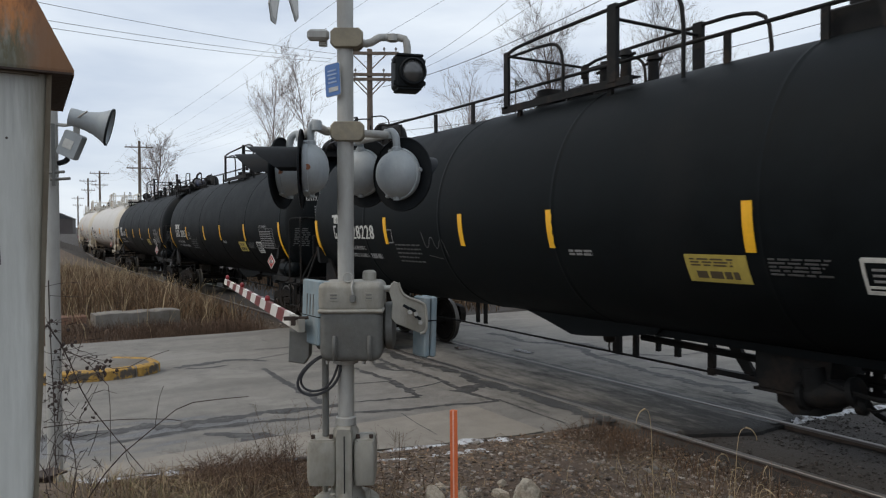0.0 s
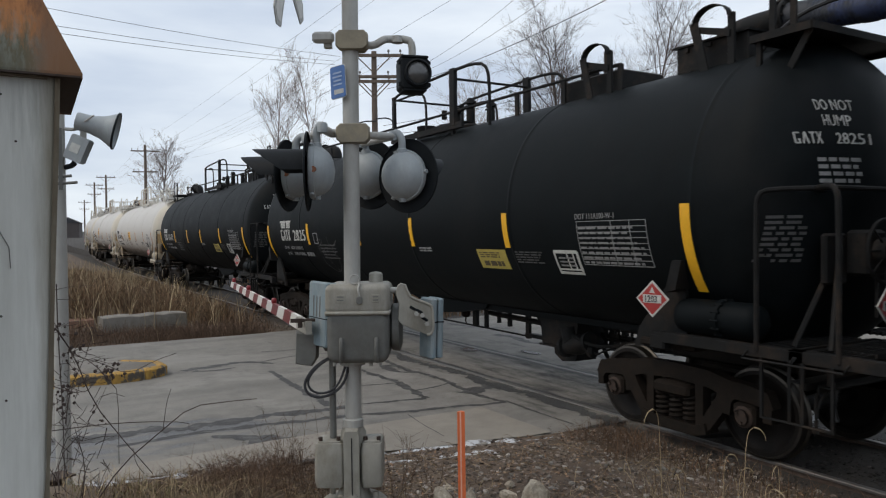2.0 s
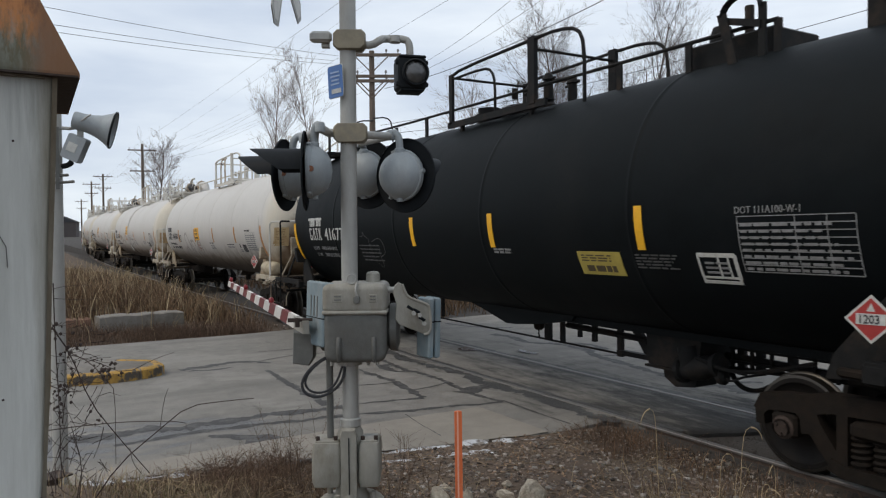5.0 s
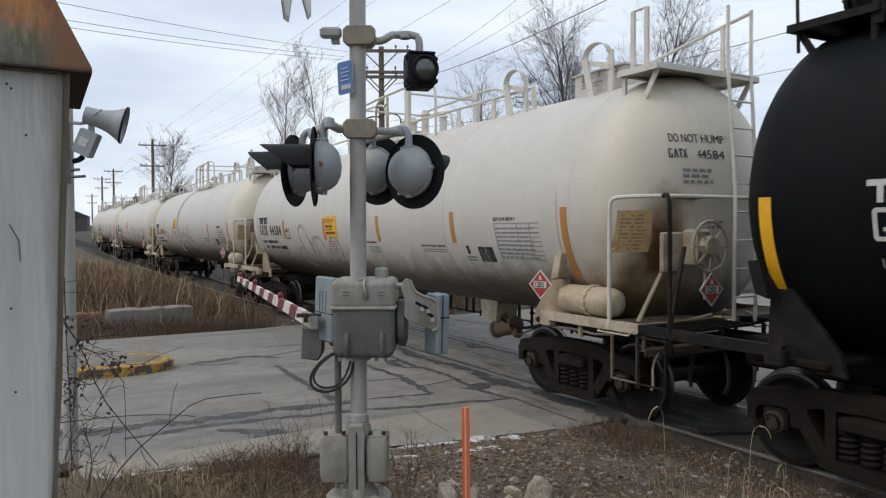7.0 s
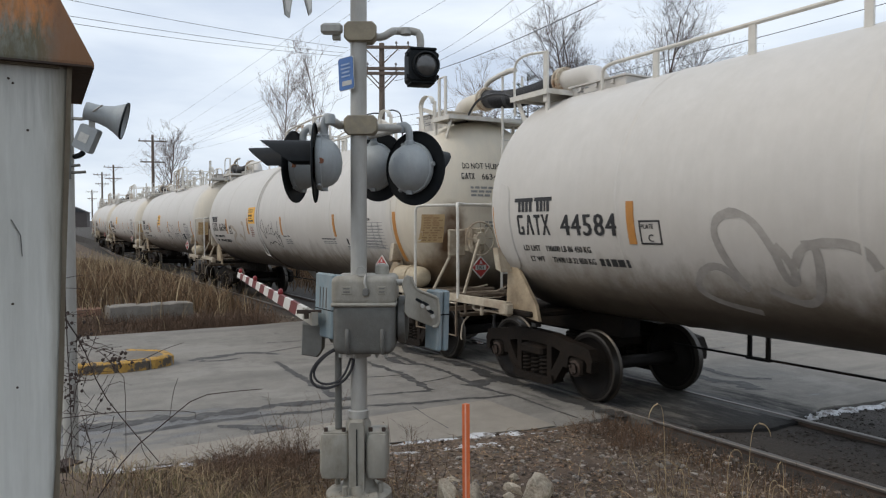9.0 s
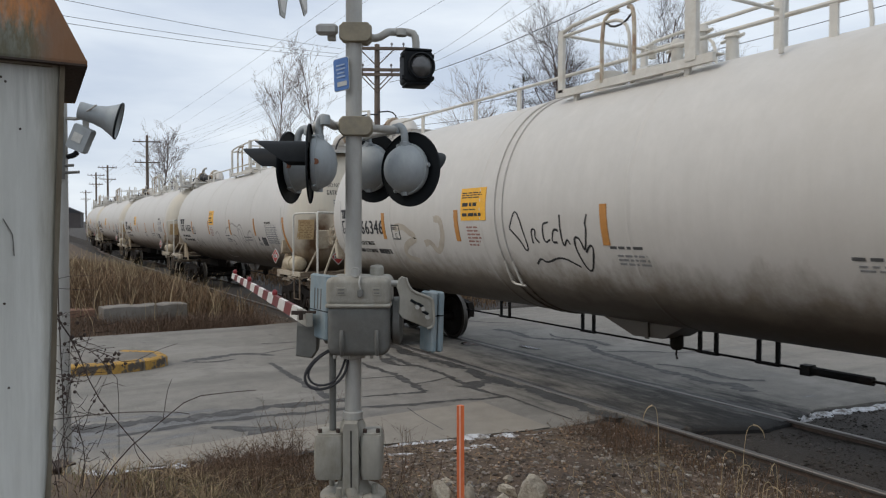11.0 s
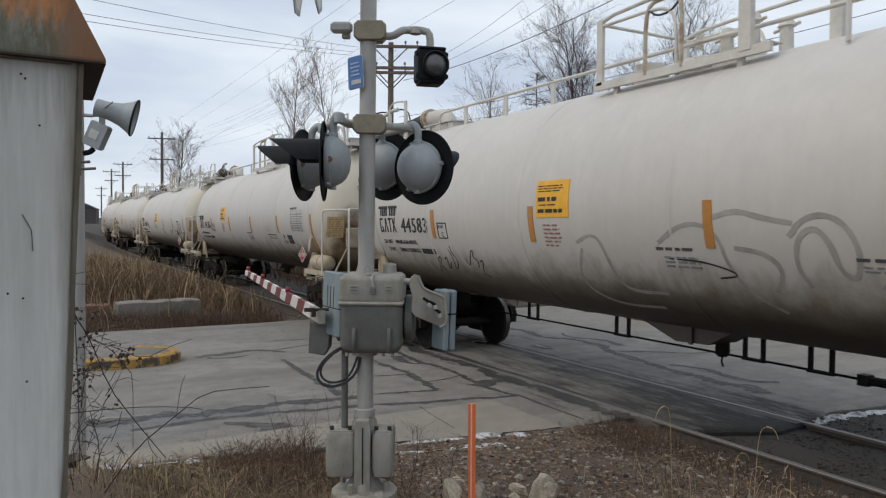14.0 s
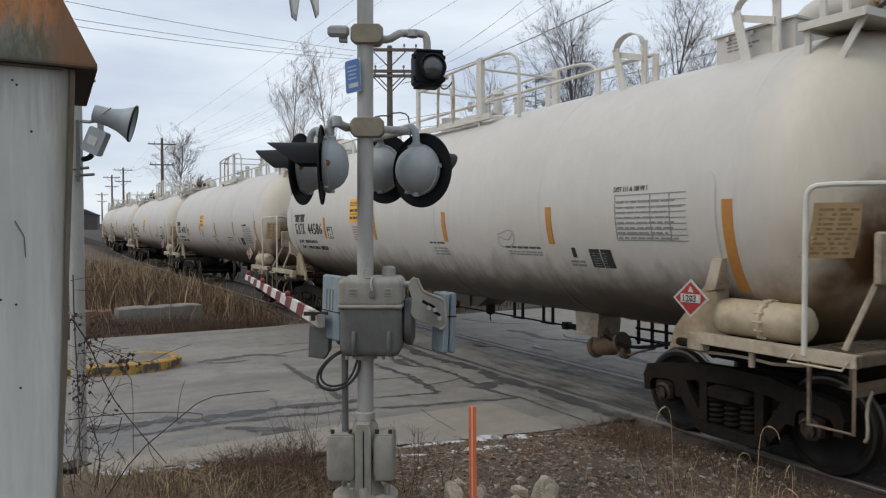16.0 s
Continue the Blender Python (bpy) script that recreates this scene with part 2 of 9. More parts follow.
M_RED = mat("red_sign_paint", (0.33, 0.028, 0.024), 0.5, 0, 0.15, 20, 0.02, 60)
M_GRAF = mat("grey_spray_paint", (0.325, 0.305, 0.28), 0.7, 0, 0.25, 5, 0.02, 60)
M_OLDHOSE = mat("weathered_blue_hose", (0.020, 0.023, 0.030), 0.6, 0, 0.3, 12, 0.2, 60, (0.022, 0.034, 0.085), 0.5, 1.6)
M_HOSE = mat("black_rubber_hose", (0.015, 0.015, 0.017), 0.55, 0, 0.3, 20, 0.2, 60)
M_RAIL = mat("rusty_rail_steel", (0.09, 0.06, 0.045), 0.7, 0.2, 0.35, 14, 0.2, 70)
M_RAILTOP = mat("polished_rail_head", (0.20, 0.185, 0.17), 0.5, 0.85, 0.15, 14, 0.05, 70)
M_GALV = mat("galvanised_steel", (0.38, 0.372, 0.345), 0.55, 0.1, 0.16, 9, 0.05, 90, (0.28, 0.27, 0.24), 0.5, 3.5, (1, 1, .3), edge=0.3)
M_ALU = mat("grey_signal_paint", (0.30, 0.325, 0.335), 0.55, 0.05, 0.12, 9, 0.05, 60, (0.21, 0.22, 0.215), 0.45, 5.0, (1, 1, .5), edge=0.4)
M_CAST = mat("weathered_aluminium_casting", (0.31, 0.295, 0.255), 0.65, 0.1, 0.18, 9, 0.12, 90, (0.17, 0.15, 0.11), 0.48, 6.0, (1, 1, .5), edge=0.35)
M_LID = mat("dull_mechanism_lid", (0.13, 0.13, 0.12), 0.6, 0.1, 0.2, 9, 0.12, 90, (0.09, 0.085, 0.075), 0.5, 4.0, edge=0.3)
M_BLUEBOX = mat("faded_blue_counterweight", (0.19, 0.245, 0.27), 0.75, 0.0, 0.2, 9, 0.1, 90, (0.27, 0.285, 0.28), 0.5, 7.0, (1, 1, .4), edge=0.25)
M_DISC = mat("black_lamp_background", (0.012, 0.014, 0.016), 0.6, 0, 0.25, 12, 0.05, 60)
M_LENS = mat("dark_red_lens", (0.08, 0.01, 0.01), 0.2, 0, 0.1, 12, 0.02, 60)
M_BLUE = mat("blue_enamel_sign", (0.07, 0.17, 0.42), 0.4, 0, 0.15, 12, 0.02, 60)
M_STAKE = mat("orange_plastic_stake", (0.72, 0.16, 0.05), 0.5, 0, 0.18, 14, 0.1, 60, (0.8, 0.38, 0.22), 0.35, 5.0, (1, 1, .3))
M_CASE = mat("grey_cabinet_paint", (0.68, 0.69, 0.65), 0.6, 0.0, 0.10, 12, 0.1, 50, (0.57, 0.575, 0.535), 0.45, 9.0, (1, 1, .22), edge=0.35)
M_ROAD = mat("worn_asphalt", (0.20, 0.186, 0.165), 0.85, 0, 0.22, 3, 0.5, 120, (0.25, 0.232, 0.205), 0.5, 0.35, edge=0.3)
M_TAR = mat("dark_tar_seal", (0.052, 0.049, 0.047), 0.75, 0, 0.4, 7, 0.3, 100, (0.13, 0.124, 0.117), 0.42, 6.0, edge=0.2)
M_KERB = mat("worn_yellow_kerb_paint", (0.42, 0.245, 0.055), 0.85, 0, 0.25, 10, 0.4, 90, (0.09, 0.075, 0.06), 0.44, 6.0, edge=0.06)
M_GROUND = mat("brown_winter_earth", (0.115, 0.08, 0.056), 0.95, 0, 0.5, 3, 0.8, 40, (0.16, 0.12, 0.08), 0.5, 0.6, edge=0.3)
M_GRAVEL = mat("brown_gravel", (0.20, 0.155, 0.125), 0.95, 0, 0.6, 9, 1.0, 60, (0.27, 0.235, 0.205), 0.45, 9.0, edge=0.2)
M_STONE = mat("pale_limestone", (0.50, 0.43, 0.33), 0.9, 0, 0.4, 14, 1.0, 45, (0.17, 0.115, 0.075), 0.5, 9, edge=0.3, per_object=0.25)
M_SNOW = mat("old_snow", (0.60, 0.61, 0.63), 0.85, 0, 0.15, 10, 0.6, 60, (0.17, 0.15, 0.135), 0.55, 11, edge=0.15)
M_STRAW = mat("pale_straw", (0.38, 0.29, 0.17), 0.9, 0, 0.3, 3, 0, 0)
M_BARK = mat("grey_bark", (0.085, 0.07, 0.06), 0.95, 0, 0.3, 12, 0.5, 60)
M_TWIG = mat("brown_twig", (0.045, 0.03, 0.025), 0.9, 0, 0.4, 12, 0.2, 60)
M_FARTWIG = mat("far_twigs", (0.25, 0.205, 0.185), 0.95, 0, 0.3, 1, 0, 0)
M_PINE = mat("pine_needles", (0.035, 0.05, 0.025), 0.9, 0, 0.4, 5, 0, 0)
M_POLE = mat("weathered_pole_wood", (0.15, 0.115, 0.09), 0.9, 0, 0.3, 4, 0.3, 30, stretch=(1, 1, .15))
M_WIRE = mat("black_cable", (0.03, 0.03, 0.034), 0.7, 0, 0.1, 3, 0, 0)
M_LINE = mat("grey_line_wire", (0.085, 0.088, 0.095), 0.7, 0, 0.1, 3, 0, 0)
M_BARRIER = mat("stained_concrete_block", (0.21, 0.19, 0.165), 0.9, 0, 0.25, 4, 0.4, 60, (0.12, 0.1, 0.075), 0.55, 1.2, edge=0.25)
M_RUSTRED = mat("rust_stained_block", (0.22, 0.12, 0.08), 0.9, 0, 0.25, 4, 0.4, 60)
M_ARMRED = mat("dull_red_gate_stripe", (0.15, 0.022, 0.02), 0.6, 0, 0.2, 12, 0.03, 60)
M_ARMW = mat("white_gate_arm", (0.62, 0.6, 0.56), 0.55, 0, 0.1, 12, 0.03, 60)
M_APRON = mat("pale_concrete_apron", (0.26, 0.232, 0.195), 0.85, 0, 0.12, 6, 0.4, 90, (0.205, 0.183, 0.155), 0.5, 1.0, edge=0.3)
M_WET = mat("shallow_water", (0.03, 0.032, 0.035), 0.08, 0, 0.1, 3, 0.02, 20)
M_REDLAMP = mat("red_lamp_plastic", (0.25, 0.02, 0.025), 0.3, 0, 0.1, 10, 0.0, 20)
M_CLAMP = mat("tan_cast_clamp", (0.26, 0.225, 0.16), 0.6, 0.2, 0.2, 10, 0.1, 60, (0.19, 0.17, 0.14), 0.5, 6, edge=0.3)
M_GLASSY = mat("lamp_glass", (0.10, 0.10, 0.10), 0.12, 0.3, 0.2, 20, 0.1, 60)
M_PAINTLB = mat("pale_blue_print", (0.35, 0.45, 0.62), 0.6, 0, 0.1, 20, 0, 60)
M_EDGE = mat("stained_cabinet_edge", (0.15, 0.13, 0.095), 0.75, 0.1, 0.4, 14, 0.2, 60, (0.095, 0.07, 0.042), 0.55, 9, (1, 1, .35), edge=0.2)
M_ROOF = mat("rusting_roof_steel", (0.17, 0.172, 0.145), 0.7, 0.0, 0.4, 40, 0.15, 60, (0.10, 0.085, 0.045), 0.55, 45.0, (1, 1, .14), edge=0.12)
M_INSUL = mat("grey_insulator", (0.16, 0.15, 0.15), 0.4, 0, 0.1, 10, 0, 60)
M_TWIGBROWN = mat("dead_brown_stems", (0.125, 0.078, 0.05), 0.95, 0, 0.4, 2, 0, 60)
M_GRASSDK = mat("dark_dry_grass", (0.12, 0.072, 0.042), 0.95, 0, 0.4, 2, 0, 60)
M_SIDING = mat("grey_siding", (0.30, 0.29, 0.28), 0.7, 0, 0.08, 2, 0.05, 40)
M_SHINGLE = mat("dark_shingle", (0.06, 0.06, 0.065), 0.9, 0, 0.3, 4, 0.4, 30)
M_TRIM = mat("white_trim", (0.68, 0.68, 0.67), 0.6, 0, 0.06, 6, 0.02, 40)
M_PANE = mat("dark_window_glass", (0.03, 0.035, 0.04), 0.08, 0, 0.1, 2, 0, 40)
M_DOOR = mat("dark_red_door", (0.14, 0.025, 0.02), 0.5, 0, 0.1, 5, 0.02, 40)
M_FARWALL = mat("far_brown_wall", (0.10, 0.085, 0.08), 0.9, 0, 0.2, .3, 0, 40)
M_RIDGE = mat("far_woods", (0.16, 0.135, 0.13), 1.0, 0, 0.3, .05, 0, 40)
M_STONE2 = mat("pale_broken_stone", (0.30, 0.27, 0.235), 0.9, 0, 0.35, 6, 0.4, 60)
M_FRAME_LOW = mat("rusted_grimy_frame", (0.19, 0.145, 0.10), 0.75, 0, 0.3, 9, 0.2, 60, (0.075, 0.045, 0.028), 0.62, 3.0, edge=0.25)
M_FLANGE = mat("rust_stained_flange", (0.50, 0.44, 0.34), 0.7, 0, 0.2, 9, 0.15, 60, (0.24, 0.11, 0.045), 0.6, 5.0, edge=0.25)
M_VALVE = mat("rusty_outlet_valve", (0.13, 0.09, 0.055), 0.8, 0, 0.3, 9, 0.2, 60, (0.10, 0.055, 0.03), 0.6, 6.0, edge=0.25)
M_TANKLET = mat("yellowed_reservoir_paint", (0.43, 0.36, 0.25), 0.6, 0, 0.2, 8, 0.1, 60, (0.17, 0.105, 0.055), 0.5, 2.5, edge=0.35)
M_RUSTSPOT = mat("rusty_orange_glass", (0.22, 0.075, 0.03), 0.5, 0, 0.4, 30, 0.1, 60)
M_CHALK = mat("pale_chalk_line", (0.10, 0.10, 0.10), 0.9, 0, 0.4, 20, 0, 60)
M_BOARDY = mat("faded_yellow_film", (0.42, 0.33, 0.07), 0.6, 0, 0.15, 10, 0.02, 60)
M_BOARDINK = mat("brown_notice_print", (0.08, 0.06, 0.03), 0.7, 0, 0.2, 20, 0.0, 60)
M_BANK = mat("brown_bank_grass", (0.165, 0.102, 0.054), 0.95, 0, 0.5, 2.5, 0, 0, (0.068, 0.040, 0.025), 0.55, .8, edge=0.25)
M_FADEGRASS = mat("faded_green_grass", (0.17, 0.155, 0.06), 0.95, 0, 0.4, 4, 0, 0)
M_DARKTWIG = mat("dark_fine_twigs", (0.095, 0.072, 0.062), 0.95, 0, 0.3, 2, 0, 0)
M_FALLEN = mat("weathered_dead_stalks", (0.24, 0.17, 0.10), 0.9, 0, 0.4, 4, 0, 0)
M_VERGE = mat("dull_brown_verge_grass", (0.105, 0.068, 0.038), 0.95, 0, 0.5, 2.5, 0, 0, (0.05, 0.031, 0.02), 0.55, .9, edge=0.3)
M_CLUMP = mat("reddish_dead_weed", (0.115, 0.07, 0.044), 0.95, 0, 0.4, 3, 0, 0)
M_STREAK = mat("pale_orange_plastic", (0.78, 0.42, 0.30), 0.5, 0, 0.15, 14, 0.05, 60)
M_STRIPDK = mat("dark_railside_strip", (0.042, 0.04, 0.038), 0.65, 0, 0.35, 6, 0.4, 90, (0.09, 0.086, 0.08), 0.45, 2.5, edge=0.25)
M_WHITERAIL = mat("white_rail_paint", (0.60, 0.575, 0.52), 0.55, 0, 0.10, 8, 0.05, 60, (0.40, 0.33, 0.24), 0.4, 2.2, edge=0.35)
M_GUSSET = mat("dirty_cream_plate", (0.38, 0.30, 0.20), 0.7, 0, 0.2, 6, 0.1, 60, (0.11, 0.075, 0.045), 0.55, 2.0, edge=0.35)
M_FADEGRAF = mat("faded_brown_spray", (0.40, 0.35, 0.285), 0.7, 0, 0.2, 5, 0.02, 60)
M_BALLAST = mat("dark_ballast", (0.062, 0.054, 0.048), 0.95, 0, 0.45, 12, 0.6, 60)
M_LITTER = mat("dead_leaves", (0.17, 0.10, 0.06), 0.95, 0, 0.55, 9, 0, 60, (0.22, 0.16, 0.10), 0.45, 20, edge=0.1)
M_STAINED = mat("rusted_notice_plate", (0.45, 0.32, 0.16), 0.7, 0, 0.2, 6, 0.1, 60, (0.2, 0.1, 0.05), 0.5, 3, edge=0.3)
M_RUSTINK = mat("rusted_small_print", (0.27, 0.17, 0.08), 0.7, 0, 0.2, 6, 0.0, 60)
M_BOARD = mat("orange_notice_film", (0.78, 0.40, 0.02), 0.5, 0, 0.12, 10, 0.02, 60)
M_FADERED = mat("faded_red_print", (0.30, 0.16, 0.13), 0.7, 0, 0.2, 20, 0.0, 60)
M_WORNW = mat("worn_white_paint", (0.34, 0.34, 0.33), 0.7, 0, 0.3, 20, 0.0, 60)
M_DIMG = mat("dim_grey_print", (0.07, 0.07, 0.07), 0.7, 0, 0.3, 20, 0.0, 60)


def add_blotch(m, color, center, radius, strength=0.8, noise_scale=3.0, squash=(1, 1, 1)):
    """A stain round one spot of the object, with a ragged edge."""
    n, l = m.node_tree.nodes, m.node_tree.links
    b = n["Principled BSDF"]
    old = b.inputs["Base Color"].links[0].from_socket
    co = n.new("ShaderNodeTexCoord")
    sub = n.new("ShaderNodeVectorMath")
    sub.operation = "SUBTRACT"
    sub.inputs[1].default_value = center
    l.new(co.outputs["Object"], sub.inputs[0])
    mu = n.new("ShaderNodeVectorMath")
    mu.operation = "MULTIPLY"
    mu.inputs[1].default_value = squash
    l.new(sub.outputs["Vector"], mu.inputs[0])
    le = n.new("ShaderNodeVectorMath")
    le.operation = "LENGTH"
    l.new(mu.outputs["Vector"], le.inputs[0])
    no = n.new("ShaderNodeTexNoise")
    no.inputs["Scale"].default_value = noise_scale
    no.inputs["Detail"].default_value = 7
    l.new(co.outputs["Object"], no.inputs["Vector"])
    ad = n.new("ShaderNodeMath")
    ad.operation = "MULTIPLY_ADD"
    l.new(no.outputs["Fac"], ad.inputs[0])
    ad.inputs[1].default_value = radius * 1.2
    l.new(le.outputs["Value"], ad.inputs[2])
    mr = n.new("ShaderNodeMapRange")
    mr.inputs["From Min"].default_value, mr.inputs["From Max"].default_value = radius * 1.6, radius * 0.6
    mr.inputs["To Max"].default_value = strength
    l.new(ad.outputs["Value"], mr.inputs["Value"])
    mx = n.new("ShaderNodeMix")
    mx.data_type = "RGBA"
    l.new(mr.outputs["Result"], mx.inputs["Factor"])
    l.new(old, mx.inputs["A"])
    mx.inputs["B"].default_value = (*color, 1)
    l.new(mx.outputs["Result"], b.inputs["Base Color"])


def vary_pieces(m, low, high):
    """Each blade, leaf or pebble a little lighter or darker than the next."""
    n, l = m.node_tree.nodes, m.node_tree.links
    b = n["Principled BSDF"]
    old = b.inputs["Base Color"].links[0].from_socket
    ge = n.new("ShaderNodeNewGeometry")
    mr = n.new("ShaderNodeMapRange")
    mr.inputs["To Min"].default_value, mr.inputs["To Max"].default_value = low, high
    l.new(ge.outputs["Random Per Island"], mr.inputs["Value"])
    sc = n.new("ShaderNodeVectorMath")
    sc.operation = "SCALE"
    l.new(old, sc.inputs[0])
    l.new(mr.outputs["Result"], sc.inputs["Scale"])
    l.new(sc.outputs["Vector"], b.inputs["Base Color"])


for stuff_m, low, high in ((M_BANK, .35, 1.6), (M_STRAW, .45, 1.3), (M_GRASSDK, .4, 1.7), (M_TWIGBROWN, .4, 1.5), (M_FADEGRASS, .5, 1.3), (M_LITTER, .3, 1.9), (M_GRAVEL, .35, 1.55), (M_STONE2, .5, 1.4), (M_BALLAST, .4, 1.7), (M_FALLEN, .35, 1.6), (M_VERGE, .4, 2.0), (M_CLUMP, .4, 1.8)):
    vary_pieces(stuff_m, low, high)
# rust and oil on the white tanks: warm heads, a burnt patch by the handbrake, runs down the flanks
add_layer(M_WHITE, (0.61, 0.545, 0.43), "Object", 6.6, 8.0, 2.0, 0.2, 0.85, axis="X")
add_blotch(M_WHITE, (0.14, 0.10, 0.065), (-5.0, -1.1, 1.25), 1.0, 0.75, 2.5, (.5, 1, 1.5))
add_blotch(M_WHITE, (0.14, 0.10, 0.065), (5.4, -1.1, 1.2), 0.9, 0.6, 2.5, (.5, 1, 1.5))
# fine vertical scuffs and runs all over
add_layer(M_WHITE, (0.42, 0.40, 0.36), "Object", 12.0, -6.0, 9.0, 0.5, 0.40, (1, 1, .10))
# road grime in ragged runs up the lower flanks; belly shade painted into the colour
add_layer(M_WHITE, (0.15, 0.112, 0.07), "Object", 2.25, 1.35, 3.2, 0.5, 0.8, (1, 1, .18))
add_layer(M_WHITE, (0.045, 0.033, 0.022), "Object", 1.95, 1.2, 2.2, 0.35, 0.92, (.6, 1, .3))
add_blotch(M_WHITE, (0.36, 0.23, 0.10), (7.85, -0.98, 1.75), 1.0, 0.45, 2.0, (.5, 1.5, .8))
add_blotch(M_WHITE, (0.085, 0.040, 0.014), (7.85, -0.93, 2.05), 1.0, 1.5, 3.0, (.2, 3.0, 1.25))
add_blotch(M_WHITE, (0.07, 0.045, 0.025), (7.9, -0.6, 1.30), 0.7, 0.6, 2.5, (.6, .6, 1.5))
for paint, gloss in ((M_BLACK, .08), (M_FRAME_B, .10), (M_DISC, .12), (M_TRUCK, .15), (M_WHEEL, .2)):
    paint.node_tree.nodes["Principled BSDF"].inputs["Specular IOR Level"].default_value = gloss
# dirt runs below the roof of the cabinet
add_layer(M_CASE, (0.19, 0.185, 0.155), "Object", -1.6, .10, 40.0, 0.55, 0.30, (1, 1, .04))
add_layer(M_CASE, (0.14, 0.11, 0.055), "Object", -.085, .01, 22.0, 0.45, 0.7, (1, 1, .10), axis="X")
add_layer(M_CASE, (0.06, 0.055, 0.045), "Object", -.22, .06, 60.0, 0.7, 0.35, (1, 1, .05))


def stain_road(m):
    """Traffic streaks, pale dusty patches and the oil that drips from trains, thickest where the rails leave the road."""
    n, l = m.node_tree.nodes, m.node_tree.links
    b = n["Principled BSDF"]
    last = b.inputs["Base Color"].links[0].from_socket
    co = n.new("ShaderNodeTexCoord")
    se = n.new("ShaderNodeSeparateXYZ")
    l.new(co.outputs["Object"], se.inputs["Vector"])

    def math_(op, a, c, d=None):
        q = n.new("ShaderNodeMath")
        q.operation = op
        for i, v in enumerate((a, c, d)):
            if v is None:
                continue
            if isinstance(v, (int, float)):
                q.inputs[i].default_value = v
            else:
                l.new(v, q.inputs[i])
        return q.outputs["Value"]

    def ramp(v, lo, hi, a=0.0, c=1.0):
        q = n.new("ShaderNodeMapRange")
        q.inputs["From Min"].default_value, q.inputs["From Max"].default_value = lo, hi
        q.inputs["To Min"].default_value, q.inputs["To Max"].default_value = a, c
        l.new(v, q.inputs["Value"])
        return q.outputs["Result"]

    def cloud(scale, stretch, rough=.62):
        mp = n.new("ShaderNodeMapping")
        mp.inputs["Scale"].default_value = stretch
        l.new(co.outputs["Object"], mp.inputs["Vector"])
        q = n.new("ShaderNodeTexNoise")
        q.inputs["Scale"].default_value, q.inputs["Detail"].default_value, q.inputs["Roughness"].default_value = scale, 9, rough
        l.new(mp.outputs["Vector"], q.inputs["Vector"])
        return q.outputs["Fac"]

    def lay(mask, color):
        nonlocal last
        mx = n.new("ShaderNodeMix")
        mx.data_type = "RGBA"
        l.new(mask, mx.inputs["Factor"])
        l.new(last, mx.inputs["A"])
        mx.inputs["B"].default_value = (*color, 1)
        last = mx.outputs["Result"]
    lay(ramp(cloud(1.3, (1.2, .13, 1)), .50, .66, 0, .55), (0.125, 0.116, 0.104))
    lay(ramp(cloud(.8, (1, .7, 1)), .55, .62, 0, .5), (0.28, 0.262, 0.235))
    lay(ramp(cloud(26, (1, 1, 1)), .58, .72, 0, .5), (0.09, 0.087, 0.083))
    fy = ramp(math_("ABSOLUTE", math_("ADD", se.outputs["Y"], -.25), 0), .5, 2.1, 1, 0)
    fx = ramp(se.outputs["X"], -13.0, -6.2, .28, 1)
    mottle = math_("ADD", math_("MULTIPLY", cloud(1.5, (.45, 1.7, 1), .68), 1.5), math_("MULTIPLY", cloud(5.5, (.6, 1.5, 1), .7), .6))
    oil = math_("MULTIPLY_ADD", math_("MULTIPLY", fx, fy), .50, mottle)
    lay(ramp(oil, 1.22, 1.58, 0, .93), (0.026, 0.025, 0.023))
    rim = math_("MULTIPLY", ramp(se.outputs["X"], -7.2, -5.6), ramp(math_("ABSOLUTE", math_("ADD", se.outputs["Y"], -.35), 0), .7, 1.5, 1, 0))
    lay(ramp(math_("MULTIPLY_ADD", rim, .8, mottle), 1.45, 1.75, 0, .95), (0.014, 0.0135, 0.013))
    # damp hollow along the near edge
    wet = math_("MULTIPLY", ramp(math_("ABSOLUTE", math_("ADD", se.outputs["X"], 9.0), 0), .2, .9, 1, 0), ramp(se.outputs["Y"], -4.2, -5.6))
    damp = ramp(math_("MULTIPLY_ADD", wet, .28, cloud(1.6, (2.2, .45, 1))), .62, .74, 0, .75)
    lay(damp, (0.075, 0.075, 0.078))
    l.new(last, b.inputs["Base Color"])
    old = b.inputs["Roughness"].links[0].from_socket
    l.new(math_("MAXIMUM", math_("SUBTRACT", old, math_("MULTIPLY", damp, .55)), .3), b.inputs["Roughness"])


stain_road(M_ROAD)
# dark, oily fines about the rails, with shade under the train painted in
add_layer(M_GROUND, (0.040, 0.035, 0.031), "Object", -2.0, -0.6, 5.0, 0.22, 0.95, axis="Y")
# rust at the crown and hip of the cabinet roof, green and brown runs below
add_layer(M_ROOF, (0.40, 0.15, 0.04), "Object", 0.0, 0.15, 60.0, 0.8, 0.95, (1, 1, .08))
add_layer(M_ROOF, (0.075, 0.07, 0.04), "Object", 0.14, -0.03, 70.0, 0.6, 0.7, (1, 1, .08))
add_layer(M_ROOF, (0.17, 0.075, 0.028), "Object", -.10, .0, 16.0, 0.4, 0.9, (1, 1, .4), axis="X")
add_layer(M_ROOF, (0.075, 0.032, 0.014), "Object", 0.04, 0.24, 90.0, 1.0, 0.7, (1, 1, .05))


# ---- the line of the track ----
RAIL_Y = 0.7525
CURVE_X, CURVE_R = -58.0, 480.0


